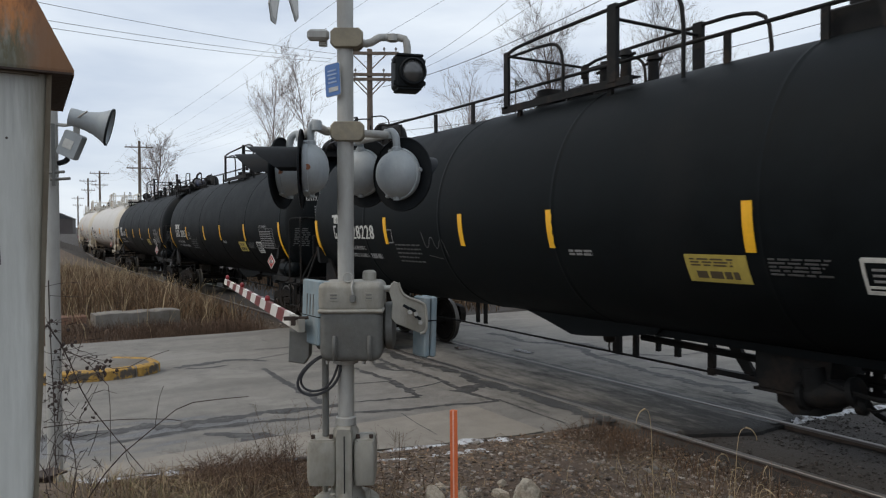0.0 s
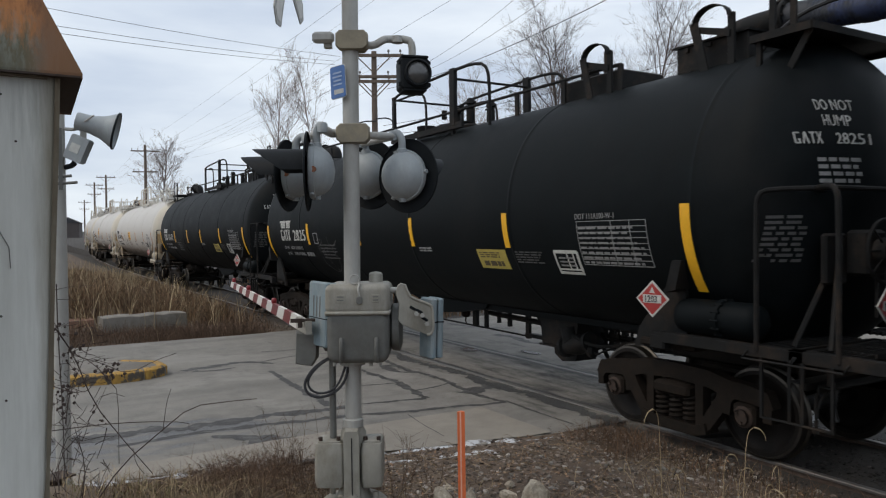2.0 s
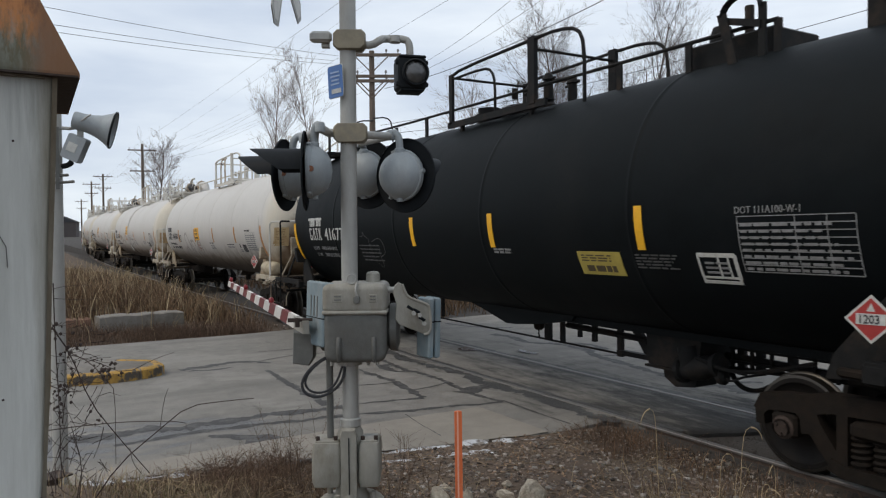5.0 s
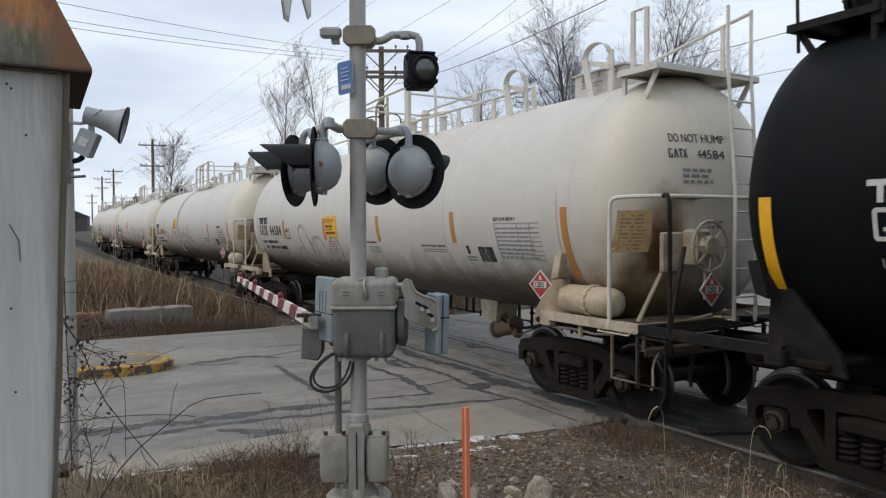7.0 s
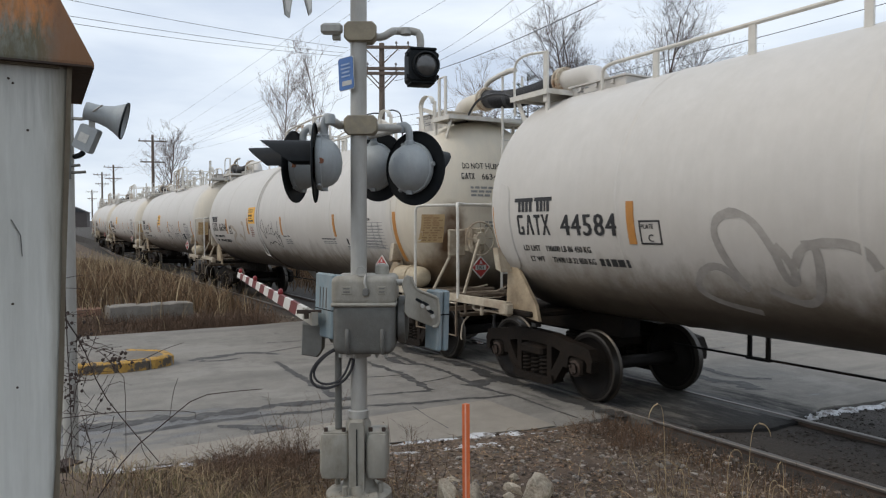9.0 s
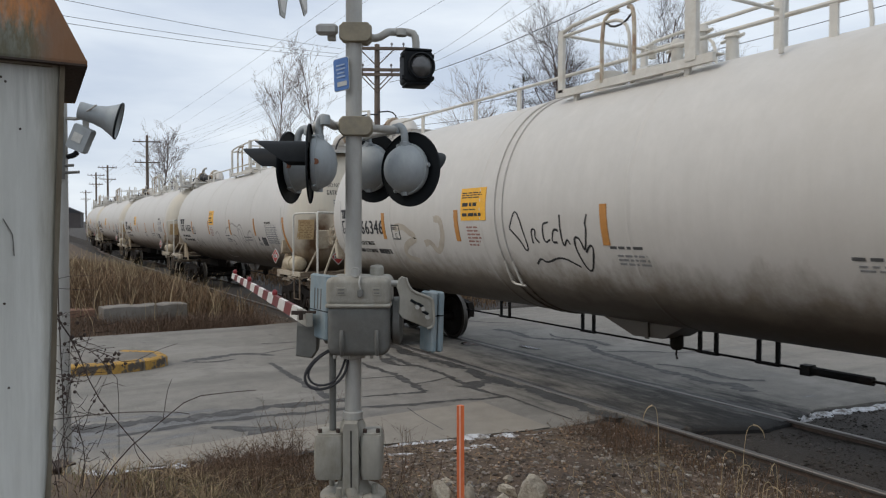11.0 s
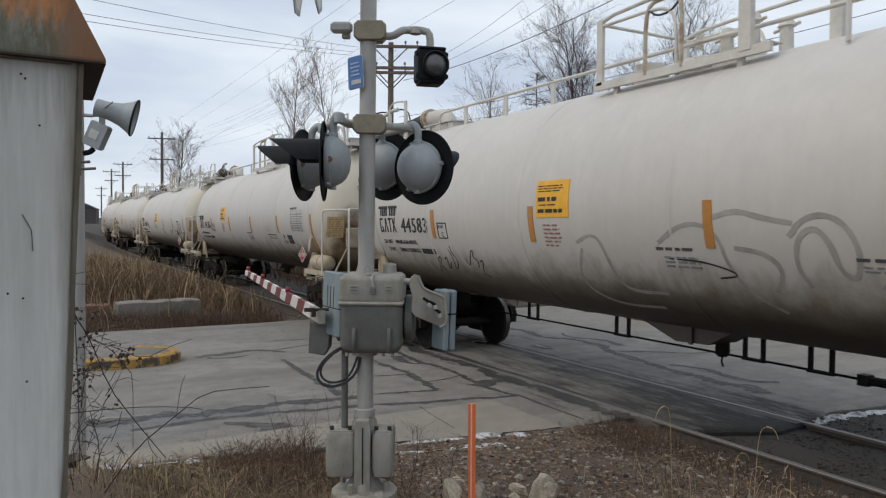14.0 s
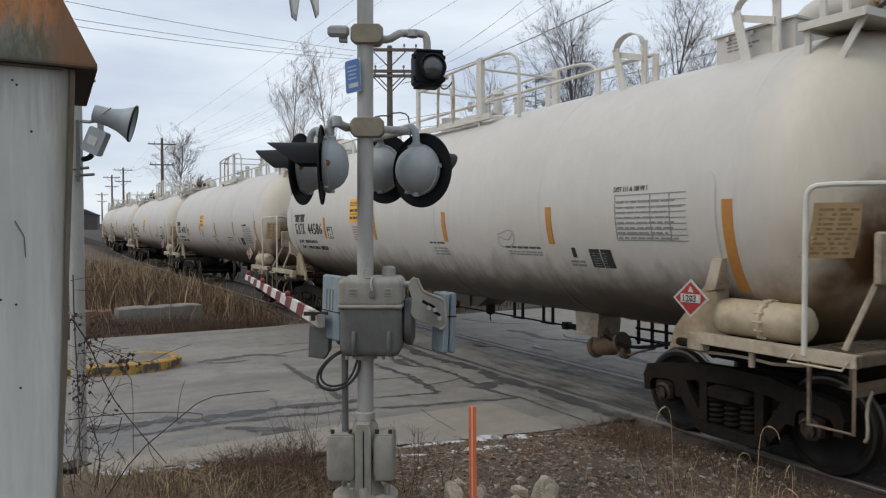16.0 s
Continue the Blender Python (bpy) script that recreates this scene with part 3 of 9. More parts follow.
def track(s):
    """Place and heading on the centre line at s metres; the line runs straight, then bends away and climbs a little."""
    if s >= CURVE_X:
        x, y, a = s, 0.0, 0.0
    else:
        a = (CURVE_X - s) / CURVE_R
        x, y = CURVE_X - CURVE_R * math.sin(a), CURVE_R * (1 - math.cos(a))
    d = max(0.0, -38.0 - s)
    z = 0.012 * d * d / (d + 12.0)
    return Vector((x, y, z)), a


# ---- ground ----
def ground_height(x, y):
    """Rise and fall of the ground about the crossing."""
    z = -0.16 if x < -8.3 else -0.075
    # shoulder on the camera's side of the track, before the road
    if x > -8.3 and y < -1.4:
        z += 0.075 * min(1, max(0, (-1.4 - y) / 2.0)) + 0.10 * min(1, max(0, (-3.6 - y) / 2.0))
        z += 0.35 * min(1, max(0, (-5.2 - y) / 1.8))
        k = min(1, max(0, (x + 7.0) / 0.9))
        z = -0.05 + (z + 0.05) * k
    # bank beside the track beyond the road
    if x < -17.2:
        k = min(1, max(0, (-17.2 - x) / 3.0))
        if y < -2.2:
            z += k * (0.15 + 0.55 * min(1, max(0, (-2.2 - y) / 3.0)))
        g = max(0.0, -38.0 - x)
        z += 0.012 * g * g / (g + 12.0)
        if y < -6.0:
            z += 0.02 * min(60, -6.0 - y) * k
    if y > 3.0 and (x < -17.2 or x > -4.5):
        z += 0.25 * min(1, (y - 3.0) / 4.0)
    return z


def ground():
    xs = sorted(set([-900, -500, -300, -200, -150, -120, -100, -85, -70, -60, -50, -45, -40] + [round(-36 + .8 * i, 2) for i in range(24)]
                    + [round(-17.4 + .24 * i, 2) for i in range(90)] + [5, 6, 8, 10, 14, 20, 30, 60, 120, 300, 900]))
    ys = sorted(set([-900, -400, -200, -100, -60, -40, -30, -24, -20, -16, -13, -11] + [round(-10 + .24 * i, 2) for i in range(60)]
                    + [round(4.6 + .8 * i, 2) for i in range(16)] + [18, 20, 24, 30, 40, 60, 100, 200, 400, 900]))
    sh = Shape()
    vs = []
    for x in xs:
        for y in ys:
            z = ground_height(x, y)
            under = -17.3 < x < road_near(y) - .3
            if under or abs(y) < 1.3:
                z = -0.22 if under else -0.075 + .02 * noise.noise((x * 2, y * 2, 3))
            else:
                z += 0.035 * noise.noise((x * .9, y * .9, 0)) + 0.02 * noise.noise((x * 3.1, y * 3.1, 4))
            vs.append((x, y, z))
    n = len(ys)
    fs = [(i * n + j, (i + 1) * n + j, (i + 1) * n + j + 1, i * n + j + 1) for i in range(len(xs) - 1) for j in range(n - 1)]
    sh.add(vs, fs)
    ob = part("ground", sh, M_GROUND)
    return tagged(ob, "brown winter earth with dead grass beside the road", "ground", kind="structure")


ROAD_EDGE = ((-6.5, -7.55), (-4.34, -7.07), (-3.4, -6.86), (-2.1, -6.6), (-1.4, -6.58), (-1.0, -6.62), (-.84, -6.45), (-.7, -6.0), (-.5, -5.62),
             (.2, -5.3), (.92, -5.33), (1.6, -5.6), (2.0, -5.56), (2.9, -5.42), (5.0, -5.15))


def road_near(y):
    """The ragged near edge of the road."""
    x = ROAD_EDGE[0][1] if y < ROAD_EDGE[0][0] else ROAD_EDGE[-1][1]
    for (y0, x0), (y1, x1) in zip(ROAD_EDGE, ROAD_EDGE[1:]):
        if y0 <= y <= y1:
            x = x0 + (x1 - x0) * (y - y0) / (y1 - y0)
    return x + 0.05 * noise.noise((y * 1.7, 3, 1)) + 0.035 * noise.noise((y * 6, 5, 1))


def road_z(y):
    """The road rises a little to meet the rails."""
    return -.03 + .018 * max(0.0, min(1.0, (2.2 - abs(y)) / .9))


def road():
    ys = [-60, -40, -30, -24, -18, -14, -12] + [round(-10 + .1 * i, 2) for i in range(141)] + [5, 6, 8, 10, 14, 18, 24, 32, 45, 70]
    sh = Shape()
    vs, k = [], 16
    for y in ys:
        x0, x1 = -17.2 + 0.1 * noise.noise((y * .8, 7, 2)), road_near(y)
        for i in range(k):
            x = x0 + (x1 - x0) * (1 - (1 - i / (k - 1)) ** 2)
            z = road_z(y) - (.025 if i == k - 1 else .004 if i == k - 2 else 0)
            vs.append((x, y, z))
        vs.append((x1 + .02, y, -0.22))
    kk = k + 1
    fs = [(i * kk + j, i * kk + j + 1, (i + 1) * kk + j + 1, (i + 1) * kk + j) for i in range(len(ys) - 1) for j in range(k)]
    sh.add(vs, fs)
    ob = part("road", sh, M_ROAD)
    return tagged(ob, "worn grey asphalt road crossing the track", "road", kind="structure")


def rails():
    prof_head = [(-0.037, -0.010), (-0.037, -0.03), (0.037, -0.03), (0.037, -0.012), (0.03, -0.002), (0.018, 0.0), (-0.018, 0.0), (-0.03, -0.002)]
    prof_web = [(-0.07, -0.17), (-0.07, -0.16), (-0.012, -0.14), (-0.01, -0.035), (-0.034, -0.026), (0.034, -0.026), (0.01, -0.035), (0.012, -0.14), (0.07, -0.16), (0.07, -0.17)]
    ss = [30, 12] + [CURVE_X + 24 * (2 - i) for i in range(3)] + [CURVE_X - 6 * i for i in range(1, 40)]
    for side, word in ((-1, "near"), (1, "far")):
        rail = thing("rail", "rusty steel rail with a polished running top", "rail", group="rails of the track", kind="structure")
        for nm, prof, m in (("railhead", prof_head, M_RAILTOP), ("rail_web", prof_web, M_RAIL)):
            sh, vs, n = Shape(), [], len(prof)
            for s in ss:
                p, a = track(s)
                sy = Vector((math.sin(a), math.cos(a), 0))
                for py, pz in prof:
                    vs.append(p + sy * (side * RAIL_Y + py) + Vector((0, 0, pz)))
            fs = [(i * n + j, i * n + (j + 1) % n, (i + 1) * n + (j + 1) % n, (i + 1) * n + j) for i in range(len(ss) - 1) for j in range(n)]
            sh.add(vs, fs + [tuple(range(n)), tuple(range(len(vs) - 1, len(vs) - n - 1, -1))])
            part(nm, sh, m, rail, smooth=False)


# ---- tank cars ----
TANK_Z, WHEEL_R = 2.56, 0.457


def travel(t):
    return 6.2355 * t - 0.016447 * t * t / 2 - 0.0003616 * t ** 3 / 6


def side_frame():
    """A cast truck side frame: arched top bar, bearing jaws, spring pocket and two windows."""
    sh = Shape()
    w = 0.13

    def bar(pts, h, d=w):
        """A bar of height h along pts in the xz plane."""
        up, lo = [], []
        for i, (x, z) in enumerate(pts):
            a, b = pts[max(i - 1, 0)], pts[min(i + 1, len(pts) - 1)]
            dx, dz = b[0] - a[0], b[1] - a[1]
            ln = math.hypot(dx, dz)
            hh = h[i] if isinstance(h, list) else h
            up.append((x - dz / ln * hh / 2, z + dx / ln * hh / 2))
            lo.append((x + dz / ln * hh / 2, z - dx / ln * hh / 2))
        n = len(pts)
        vs = []
        for o, dd in ((up, -1), (lo, -1), (up, 1), (lo, 1)):
            vs += [(x, dd * d / 2, z) for x, z in o]
        fs = []
        for i in range(n - 1):
            fs += [(i, i + 1, n + i + 1, n + i)[::-1], (2 * n + i, 2 * n + i + 1, 3 * n + i + 1, 3 * n + i),
                   (i, i + 1, 2 * n + i + 1, 2 * n + i), (n + i, n + i + 1, 3 * n + i + 1, 3 * n + i)[::-1]]
        fs += [(0, n, 3 * n, 2 * n), (n - 1, 2 * n - 1, 4 * n - 1, 3 * n - 1)[::-1]]
        sh.add(vs, fs)

    bar([(-1.16, .56), (-1.10, .66), (-.92, .69), (-.70, .70), (-.45, .76), (0, .78), (.45, .76), (.70, .70), (.92, .69), (1.10, .66), (1.16, .56)], [.12, .17, .17, .18, .18, .17, .18, .18, .17, .17, .12])
    for k in (-1, 1):
        bar([(k * .70, .68), (k * .60, .52), (k * .44, .30), (k * .36, .22)], [.20, .15, .14, .14])
        bar([(k * .34, .74), (k * .34, .22)], .10)
        bar([(k * 1.15, .58), (k * 1.14, .44)], .09)
        bar([(k * .69, .62), (k * .67, .44)], .10)
    bar([(-.44, .235), (-.30, .19), (.30, .19), (.44, .235)], .11, .20)
    return sh


def coil(r, z0, z1, turns, wire, x, y):
    return [(x + r * math.cos(a), y + r * math.sin(a), z0 + (z1 - z0) * i / (turns * 10)) for i in range(turns * 10 + 1) for a in (2 * math.pi * i / 10,)]


def make_truck_meshes():
    """The shared meshes of one truck, wheels apart."""
    out = {}
    out["side_frame"] = side_frame().mesh("side_frame", M_TRUCK, True, 35)
    sh = Shape()
    for k in (-.19, 0, .19):
        # solid rods added inside the coils block the bright gaps
        sh.tube(coil(.078, .25, .52, 5, .017, k, 0), .02, 6).rod((k, 0, .24), (k, 0, .54), .062, 8)
    out["spring_set"] = sh.mesh("spring_set", M_TRUCK)
    sh = Shape().box((0, 0, .60), (.36, 2.1, .18), ch=.03).box((0, 0, .70), (.62, .5, .1), ch=.02)
    for k in (-1, 1):
        sh.box((0, k * .98, .585), (.50, .30, .14), ch=.03)
    out["bolster"] = sh.mesh("bolster", M_TRUCK)
    sh = Shape()
    for k in (-1, 1):
        sh.box((k * .42, 0, .38), (.09, 1.7, .12), ch=.02)
        for j in (-1, 1):
            sh.prism([(-.04, -.15), (.05, -.13), (.06, .13), (-.04, .15)], .09, pose(k * .43, j * .75, .44))
    out["brake_beam"] = sh.mesh("brake_beam", M_TRUCK)
    sh = Shape()
    m = pose(0, 0, 0, 90, 0, 0)
    sh.lathe([(0, .0), (.105, .0), (.11, .02), (.11, .085), (.085, .095), (.085, .105), (.05, .11), (0, .11)], 16, m)
    for i in range(3):
        a = i * 2.094 + .5
        sh.rod((.055 * math.cos(a), -.11, .055 * math.sin(a)), (.055 * math.cos(a), -.13, .055 * math.sin(a)), .017, 6)
    out["bearing_cap"] = sh.mesh("bearing_cap", M_RUSTCAP)
    sh = Shape().box((0, 0, 0), (.26, .17, .22), ch=.03)
    out["bearing_adapter"] = sh.mesh("bearing_adapter", M_TRUCK)
    # wheel set about its axle, which lies along y
    ax = Shape().lathe([(.08, -1.13), (.08, -.83), (.095, -.80), (.095, -.60), (.082, -.3), (.082, .3), (.095, .60), (.095, .80), (.08, .83), (.08, 1.13)], 16, m)
    out["axle"] = ax.mesh("axle", M_WHEEL)
    R = WHEEL_R
    disc = [(.10, .70), (.13, .70), (.15, .715), (.20, .735), (.30, .745), (.365, .72), (.38, .695), (R - .035, .69)]
    back = [(R - .03, .82), (.385, .82), (.37, .80), (.30, .775), (.20, .765), (.14, .80), (.10, .81)]
    out["wheel"] = Shape().lathe(disc, 40, m).lathe(back, 40, m).mesh("wheel", M_WHEEL)
    tread = [(R - .035, .69), (R + .022, .695), (R + .028, .705), (R + .02, .718), (R + .003, .726), (R, .735), (R - .004, .815), (R - .03, .82)]
    out["tread"] = Shape().lathe(tread, 48, m).mesh("tread", M_TREAD)
    return out


TRUCK = make_truck_meshes()
SPINNERS = []


def add_truck(car, x, name):
    """Hangs a two-axle truck under a car at x."""
    tk = part("truck", TRUCK["bolster"], None, car)
    tk.location = (x, 0, 0)
    for sy in (-1, 1):
        o = part("side_frame", TRUCK["side_frame"], None, tk)
        o.location = (0, sy * 1.0, 0)
        o = part("spring_set", TRUCK["spring_set"], None, tk)
        o.location = (0, sy * 1.0, 0)
    part("brake_beam", TRUCK["brake_beam"], None, tk)
    for sx in (-.889, .889):
        ws = part("wheelset", TRUCK["axle"], None, car)
        ws.location = (x + sx, 0, WHEEL_R)
        for turn in (0, 180):
            o = part("wheel", TRUCK["wheel"], None, ws)
            o.rotation_euler = (0, 0, radians(turn))
            o = part("wheel_tread", TRUCK["tread"], None, ws, "polished steel tread")
            o.rotation_euler = (0, 0, radians(turn))
        SPINNERS.append((ws, x + sx))
        for sy in (-1, 1):
            o = part("bearing_adapter", TRUCK["bearing_adapter"], None, tk)
            o.location = (sx, sy * 1.0, WHEEL_R + .02)
            o = part("bearing_cap", TRUCK["bearing_cap"], None, tk, "rusty bearing cap")
            o.location = (sx, sy * 1.0, WHEEL_R)
            o.rotation_euler = (0, 0, 0 if sy < 0 else math.pi)
    return tk


def stretched_top(dz):
    """Stretches the drum above its middle so that its top outline fits the camera's view."""
    return dz * 1.105 if dz > 0 else dz


def tank_shell(front, rear, r, head=.78, seams=()):
    """A drum along x with two dished ends, and low weld beads at the seams."""
    prof = []
    for i in range(0, 13):
        a = math.pi / 2 * i / 12
        prof.append((r * math.sin(a), -rear - head * math.cos(a)))
    for s in sorted(seams):
        prof += [(r, s - .06), (r, s - .022), (r + .008, s - .008), (r + .008, s + .008), (r, s + .022), (r, s + .06)]
    for i in range(12, -1, -1):
        a = math.pi / 2 * i / 12
        prof.append((r * math.sin(a), front + head * math.cos(a)))
    sh = Shape().lathe(prof, 72, pose(0, 0, TANK_Z, 0, 90, 0))
    sh.v = [(x, y, TANK_Z + stretched_top(z - TANK_Z)) for x, y, z in sh.v]
    return sh


def stripe(x, z0, z1, w, r):
    """A strip of tape on the flank of a tank."""
    return drum_patch(x - w / 2, x + w / 2, z0, z1, r, .008)


CARS = []


def tank_car(center, spec):
    """One tank car, built about its own middle with the rail top at z = 0; it runs towards +x."""
    white = spec["white"]
    r, half = spec["r"], spec["half"]
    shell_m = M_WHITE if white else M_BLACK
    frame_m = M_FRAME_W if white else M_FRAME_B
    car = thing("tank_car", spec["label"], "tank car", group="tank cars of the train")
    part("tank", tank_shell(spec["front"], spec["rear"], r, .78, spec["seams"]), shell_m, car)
    for x in spec["trucks"]:
        add_truck(car, x, "truck")
    CARS.append((car, center, spec))
    detail_car(car, spec, frame_m, shell_m)
    return car


STORE = {}


def shared(key, build, material, smooth=True):
    """A mesh that alike cars share."""
    if key not in STORE:
        STORE[key] = build().mesh(key[0], material, smooth)
    return STORE[key]


def on_drum(x, v, r, out=.004):
    """A point on the camera's flank of a tank, v metres of arc above its middle."""
    a = v / r
    return Vector((x, -(r + out) * math.cos(a), TANK_Z + stretched_top((r + out) * math.sin(a))))


def drum_patch(x0, x1, z0, z1, r, out=.005, sh=None):
    """A thin plate lying on the flank between two heights."""
    sh = sh or Shape()
    a0, a1 = math.asin((z0 - TANK_Z) / r), math.asin((z1 - TANK_Z) / r)
    n = max(1, int(abs(a1 - a0) / .08) + 1)
    vs = []
    for i in range(n + 1):
        a = a0 + (a1 - a0) * i / n
        for x, rr in ((x0, r + out), (x1, r + out), (x1, r - .01), (x0, r - .01)):
            vs.append((x, -rr * math.cos(a), TANK_Z + stretched_top(rr * math.sin(a))))
    fs = [(i * 4 + j, i * 4 + (j + 1) % 4, i * 4 + 4 + (j + 1) % 4, i * 4 + 4 + j) for i in range(n) for j in range(4)]
    fs += [(3, 2, 1, 0), (n * 4, n * 4 + 1, n * 4 + 2, n * 4 + 3)]
    return sh.add(vs, fs)


def drum_ribbon(pts, w, r, out=.003, sh=None):
    """A painted stroke along (x, arc height) points on the flank."""
    sh = sh or Shape()
    P = [Vector((p[0], p[1], 0)) for p in pts]
    for _ in range(2):
        Q = [P[0]]
        for a, b in zip(P, P[1:]):
            Q += [a.lerp(b, .25), a.lerp(b, .75)]
        P = Q + [P[-1]]
    vs = []
    for i, p in enumerate(P):
        d = (P[min(i + 1, len(P) - 1)] - P[max(i - 1, 0)]).normalized()
        nrm = Vector((-d.y, d.x, 0)) * w / 2 * (1 + .35 * noise.noise((p.x * 9, p.y * 9, w)))
        for q in (p + nrm, p - nrm):
            vs.append(on_drum(q.x, q.y, r, out))
    fs = [(2 * i, 2 * i + 1, 2 * i + 3, 2 * i + 2) for i in range(len(P) - 1)]
    return sh.add(vs, fs)


def bars(x0, x1, z0, z1, rows, r, seed, fill=.62, out=.005):
    """Rows of unreadable small print as short bars on the flank."""
    rnd = random.Random(seed)
    sh = Shape()
    dz = (z1 - z0) / rows
    for i in range(rows):
        z = z0 + dz * i
        x = x0
        end = x1 - rnd.uniform(0, .25) * (x1 - x0)
        while x < end:
            w = rnd.uniform(.05, .16)
            drum_patch(x, min(x + w, end), z, z + dz * fill, r, out, sh)
            x += w + rnd.uniform(.02, .04)
    return sh


def mark_shapes(size):
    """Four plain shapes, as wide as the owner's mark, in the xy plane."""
    s = size
    sh = Shape()

    def slab(pts):
        n = len(pts)
        sh.add([(x * s, y * s, 0) for x, y in pts] + [(x * s, y * s, .004) for x, y in pts], [tuple(range(n, 2 * n)), tuple(range(n - 1, -1, -1))] + [(i, (i + 1) % n, n + (i + 1) % n, n + i) for i in range(n)])
    slab([(0, .1), (.08, 0), (.5, 0), (.5, .42), (.3, .42), (.3, .3), (.38, .3), (.38, .14), (.14, .14), (.14, .86), (.5, .86), (.5, 1), (.08, 1), (0, .9)])
    slab([(.66, 0), (.82, 0), (.97, .75), (1.12, 0), (1.28, 0), (1.05, 1), (.89, 1)])
    slab([(1.38, .85), (1.54, .85), (1.54, 0), (1.69, 0), (1.69, .85), (1.85, .85), (1.85, 1), (1.38, 1)])
    slab([(1.95, 0), (2.11, 0), (2.25, .4), (2.39, 0), (2.55, 0), (2.33, .5), (2.54, 1), (2.39, 1), (2.25, .62), (2.11, 1), (1.96, 1), (2.17, .5)])
    return sh


def wrap(sh, x, z, r, out=.003):
    """Wraps a flat shape round the flank with its lower left corner at x, z."""
    v0 = math.asin((z - TANK_Z) / r) * r
    sh.v = [tuple(on_drum(x + a, v0 + b, r, out + c)) for a, b, c in sh.v]
    return sh


def logo_shape(first):
    """One word of the emblem above the number: a plain comb, its bar on top and its stems of unequal width."""
    stems = ((.08, .13), (.155, .21), (.235, .29), (.315, .37)) if first else ((.47, .52), (.545, .60), (.625, .655), (.68, .73))
    x0, x1 = (0, .39) if first else (.43, .78)
    out = [(x0, .125), (x0, .17), (x1, .17), (x1, .125)]
    for a, b in reversed(stems):
        out += [(b, .125), (b, 0), (a, 0), (a, .125)]
    n = len(out)
    return Shape().add([(x, y, 0) for x, y in out] + [(x, y, .004) for x, y in out], [tuple(range(2 * n - 1, n - 1, -1))] + [((i + 1) % n, i, n + i, n + (i + 1) % n) for i in range(n)])


def on_head(y, z, half, r, head=.78, out=.004):
    dz = z - TANK_Z
    k = max(0.0, 1 - (y * y + (dz / 1.105 if dz > 0 else dz) ** 2) / (r * r))
    return (half + head * math.sqrt(k) + out, y, z)


def head_text(name, text, size, y, z, half, r, material, car, width, bold=0.0):
    cu = bpy.data.curves.new(name, "FONT")
    cu.body, cu.size, cu.extrude, cu.resolution_u, cu.offset = text, size, .002, 2, 0.0
    tmp = bpy.data.objects.new(name, cu)
    me = thicken(bpy.data.meshes.new_from_object(tmp), bold)
    bpy.data.objects.remove(tmp)
    bpy.data.curves.remove(cu)
    right = max(v.co.x for v in me.vertices)
    for v in me.vertices:
        u = v.co.x / right
        v.co = on_head(y + width * u * (.66 + .34 * u), z + v.co.y, half, r, .78, .004 + v.co.z)
    me.materials.clear()
    me.materials.append(material)
    return part(name, me, None, car)


def head_bars(y0, y1, z0, z1, rows, half, r, seed):
    rnd = random.Random(seed)
    sh = Shape()
    dz = (z1 - z0) / rows
    for i in range(rows):
        y = y0
        while y < y1 - .05:
            w = min(rnd.uniform(.05, .12), y1 - y)
            sh.add([on_head(a, b, half, r, .78, .004) for a, b in ((y, z0 + dz * i), (y + w, z0 + dz * i), (y + w, z0 + dz * (i + .55)), (y, z0 + dz * (i + .55)))], [(0, 1, 2, 3)])
            y += w + .025
    return sh


def placard(car, m):
    """A red diamond hazard placard with its four-figure number on a steel holder."""
    pl = part("placard", Shape().prism([(0, -.19), (.19, 0), (0, .19), (-.19, 0)], .012), M_PAINTW, car, "diamond hazard placard")
    pl.matrix_local = m
    part("red_field", Shape().prism([(0, -.165), (.165, 0), (0, .165), (-.165, 0)], .016), M_RED, pl, "red diamond field")
    part("number_panel", Shape().box((0, -.008, 0), (.21, .008, .085)), M_PAINTW, pl)
    lettering("number", "1203", .095, M_PAINTB, pl, pose(-.093, -.0135, -.033, 90, 0, 0), stretch=.83, bold=.002, thick=.001)
    part("flame_mark", Shape().prism([(-.03, .06), (.03, .06), (.0, .125)], .02), M_PAINTW, pl)


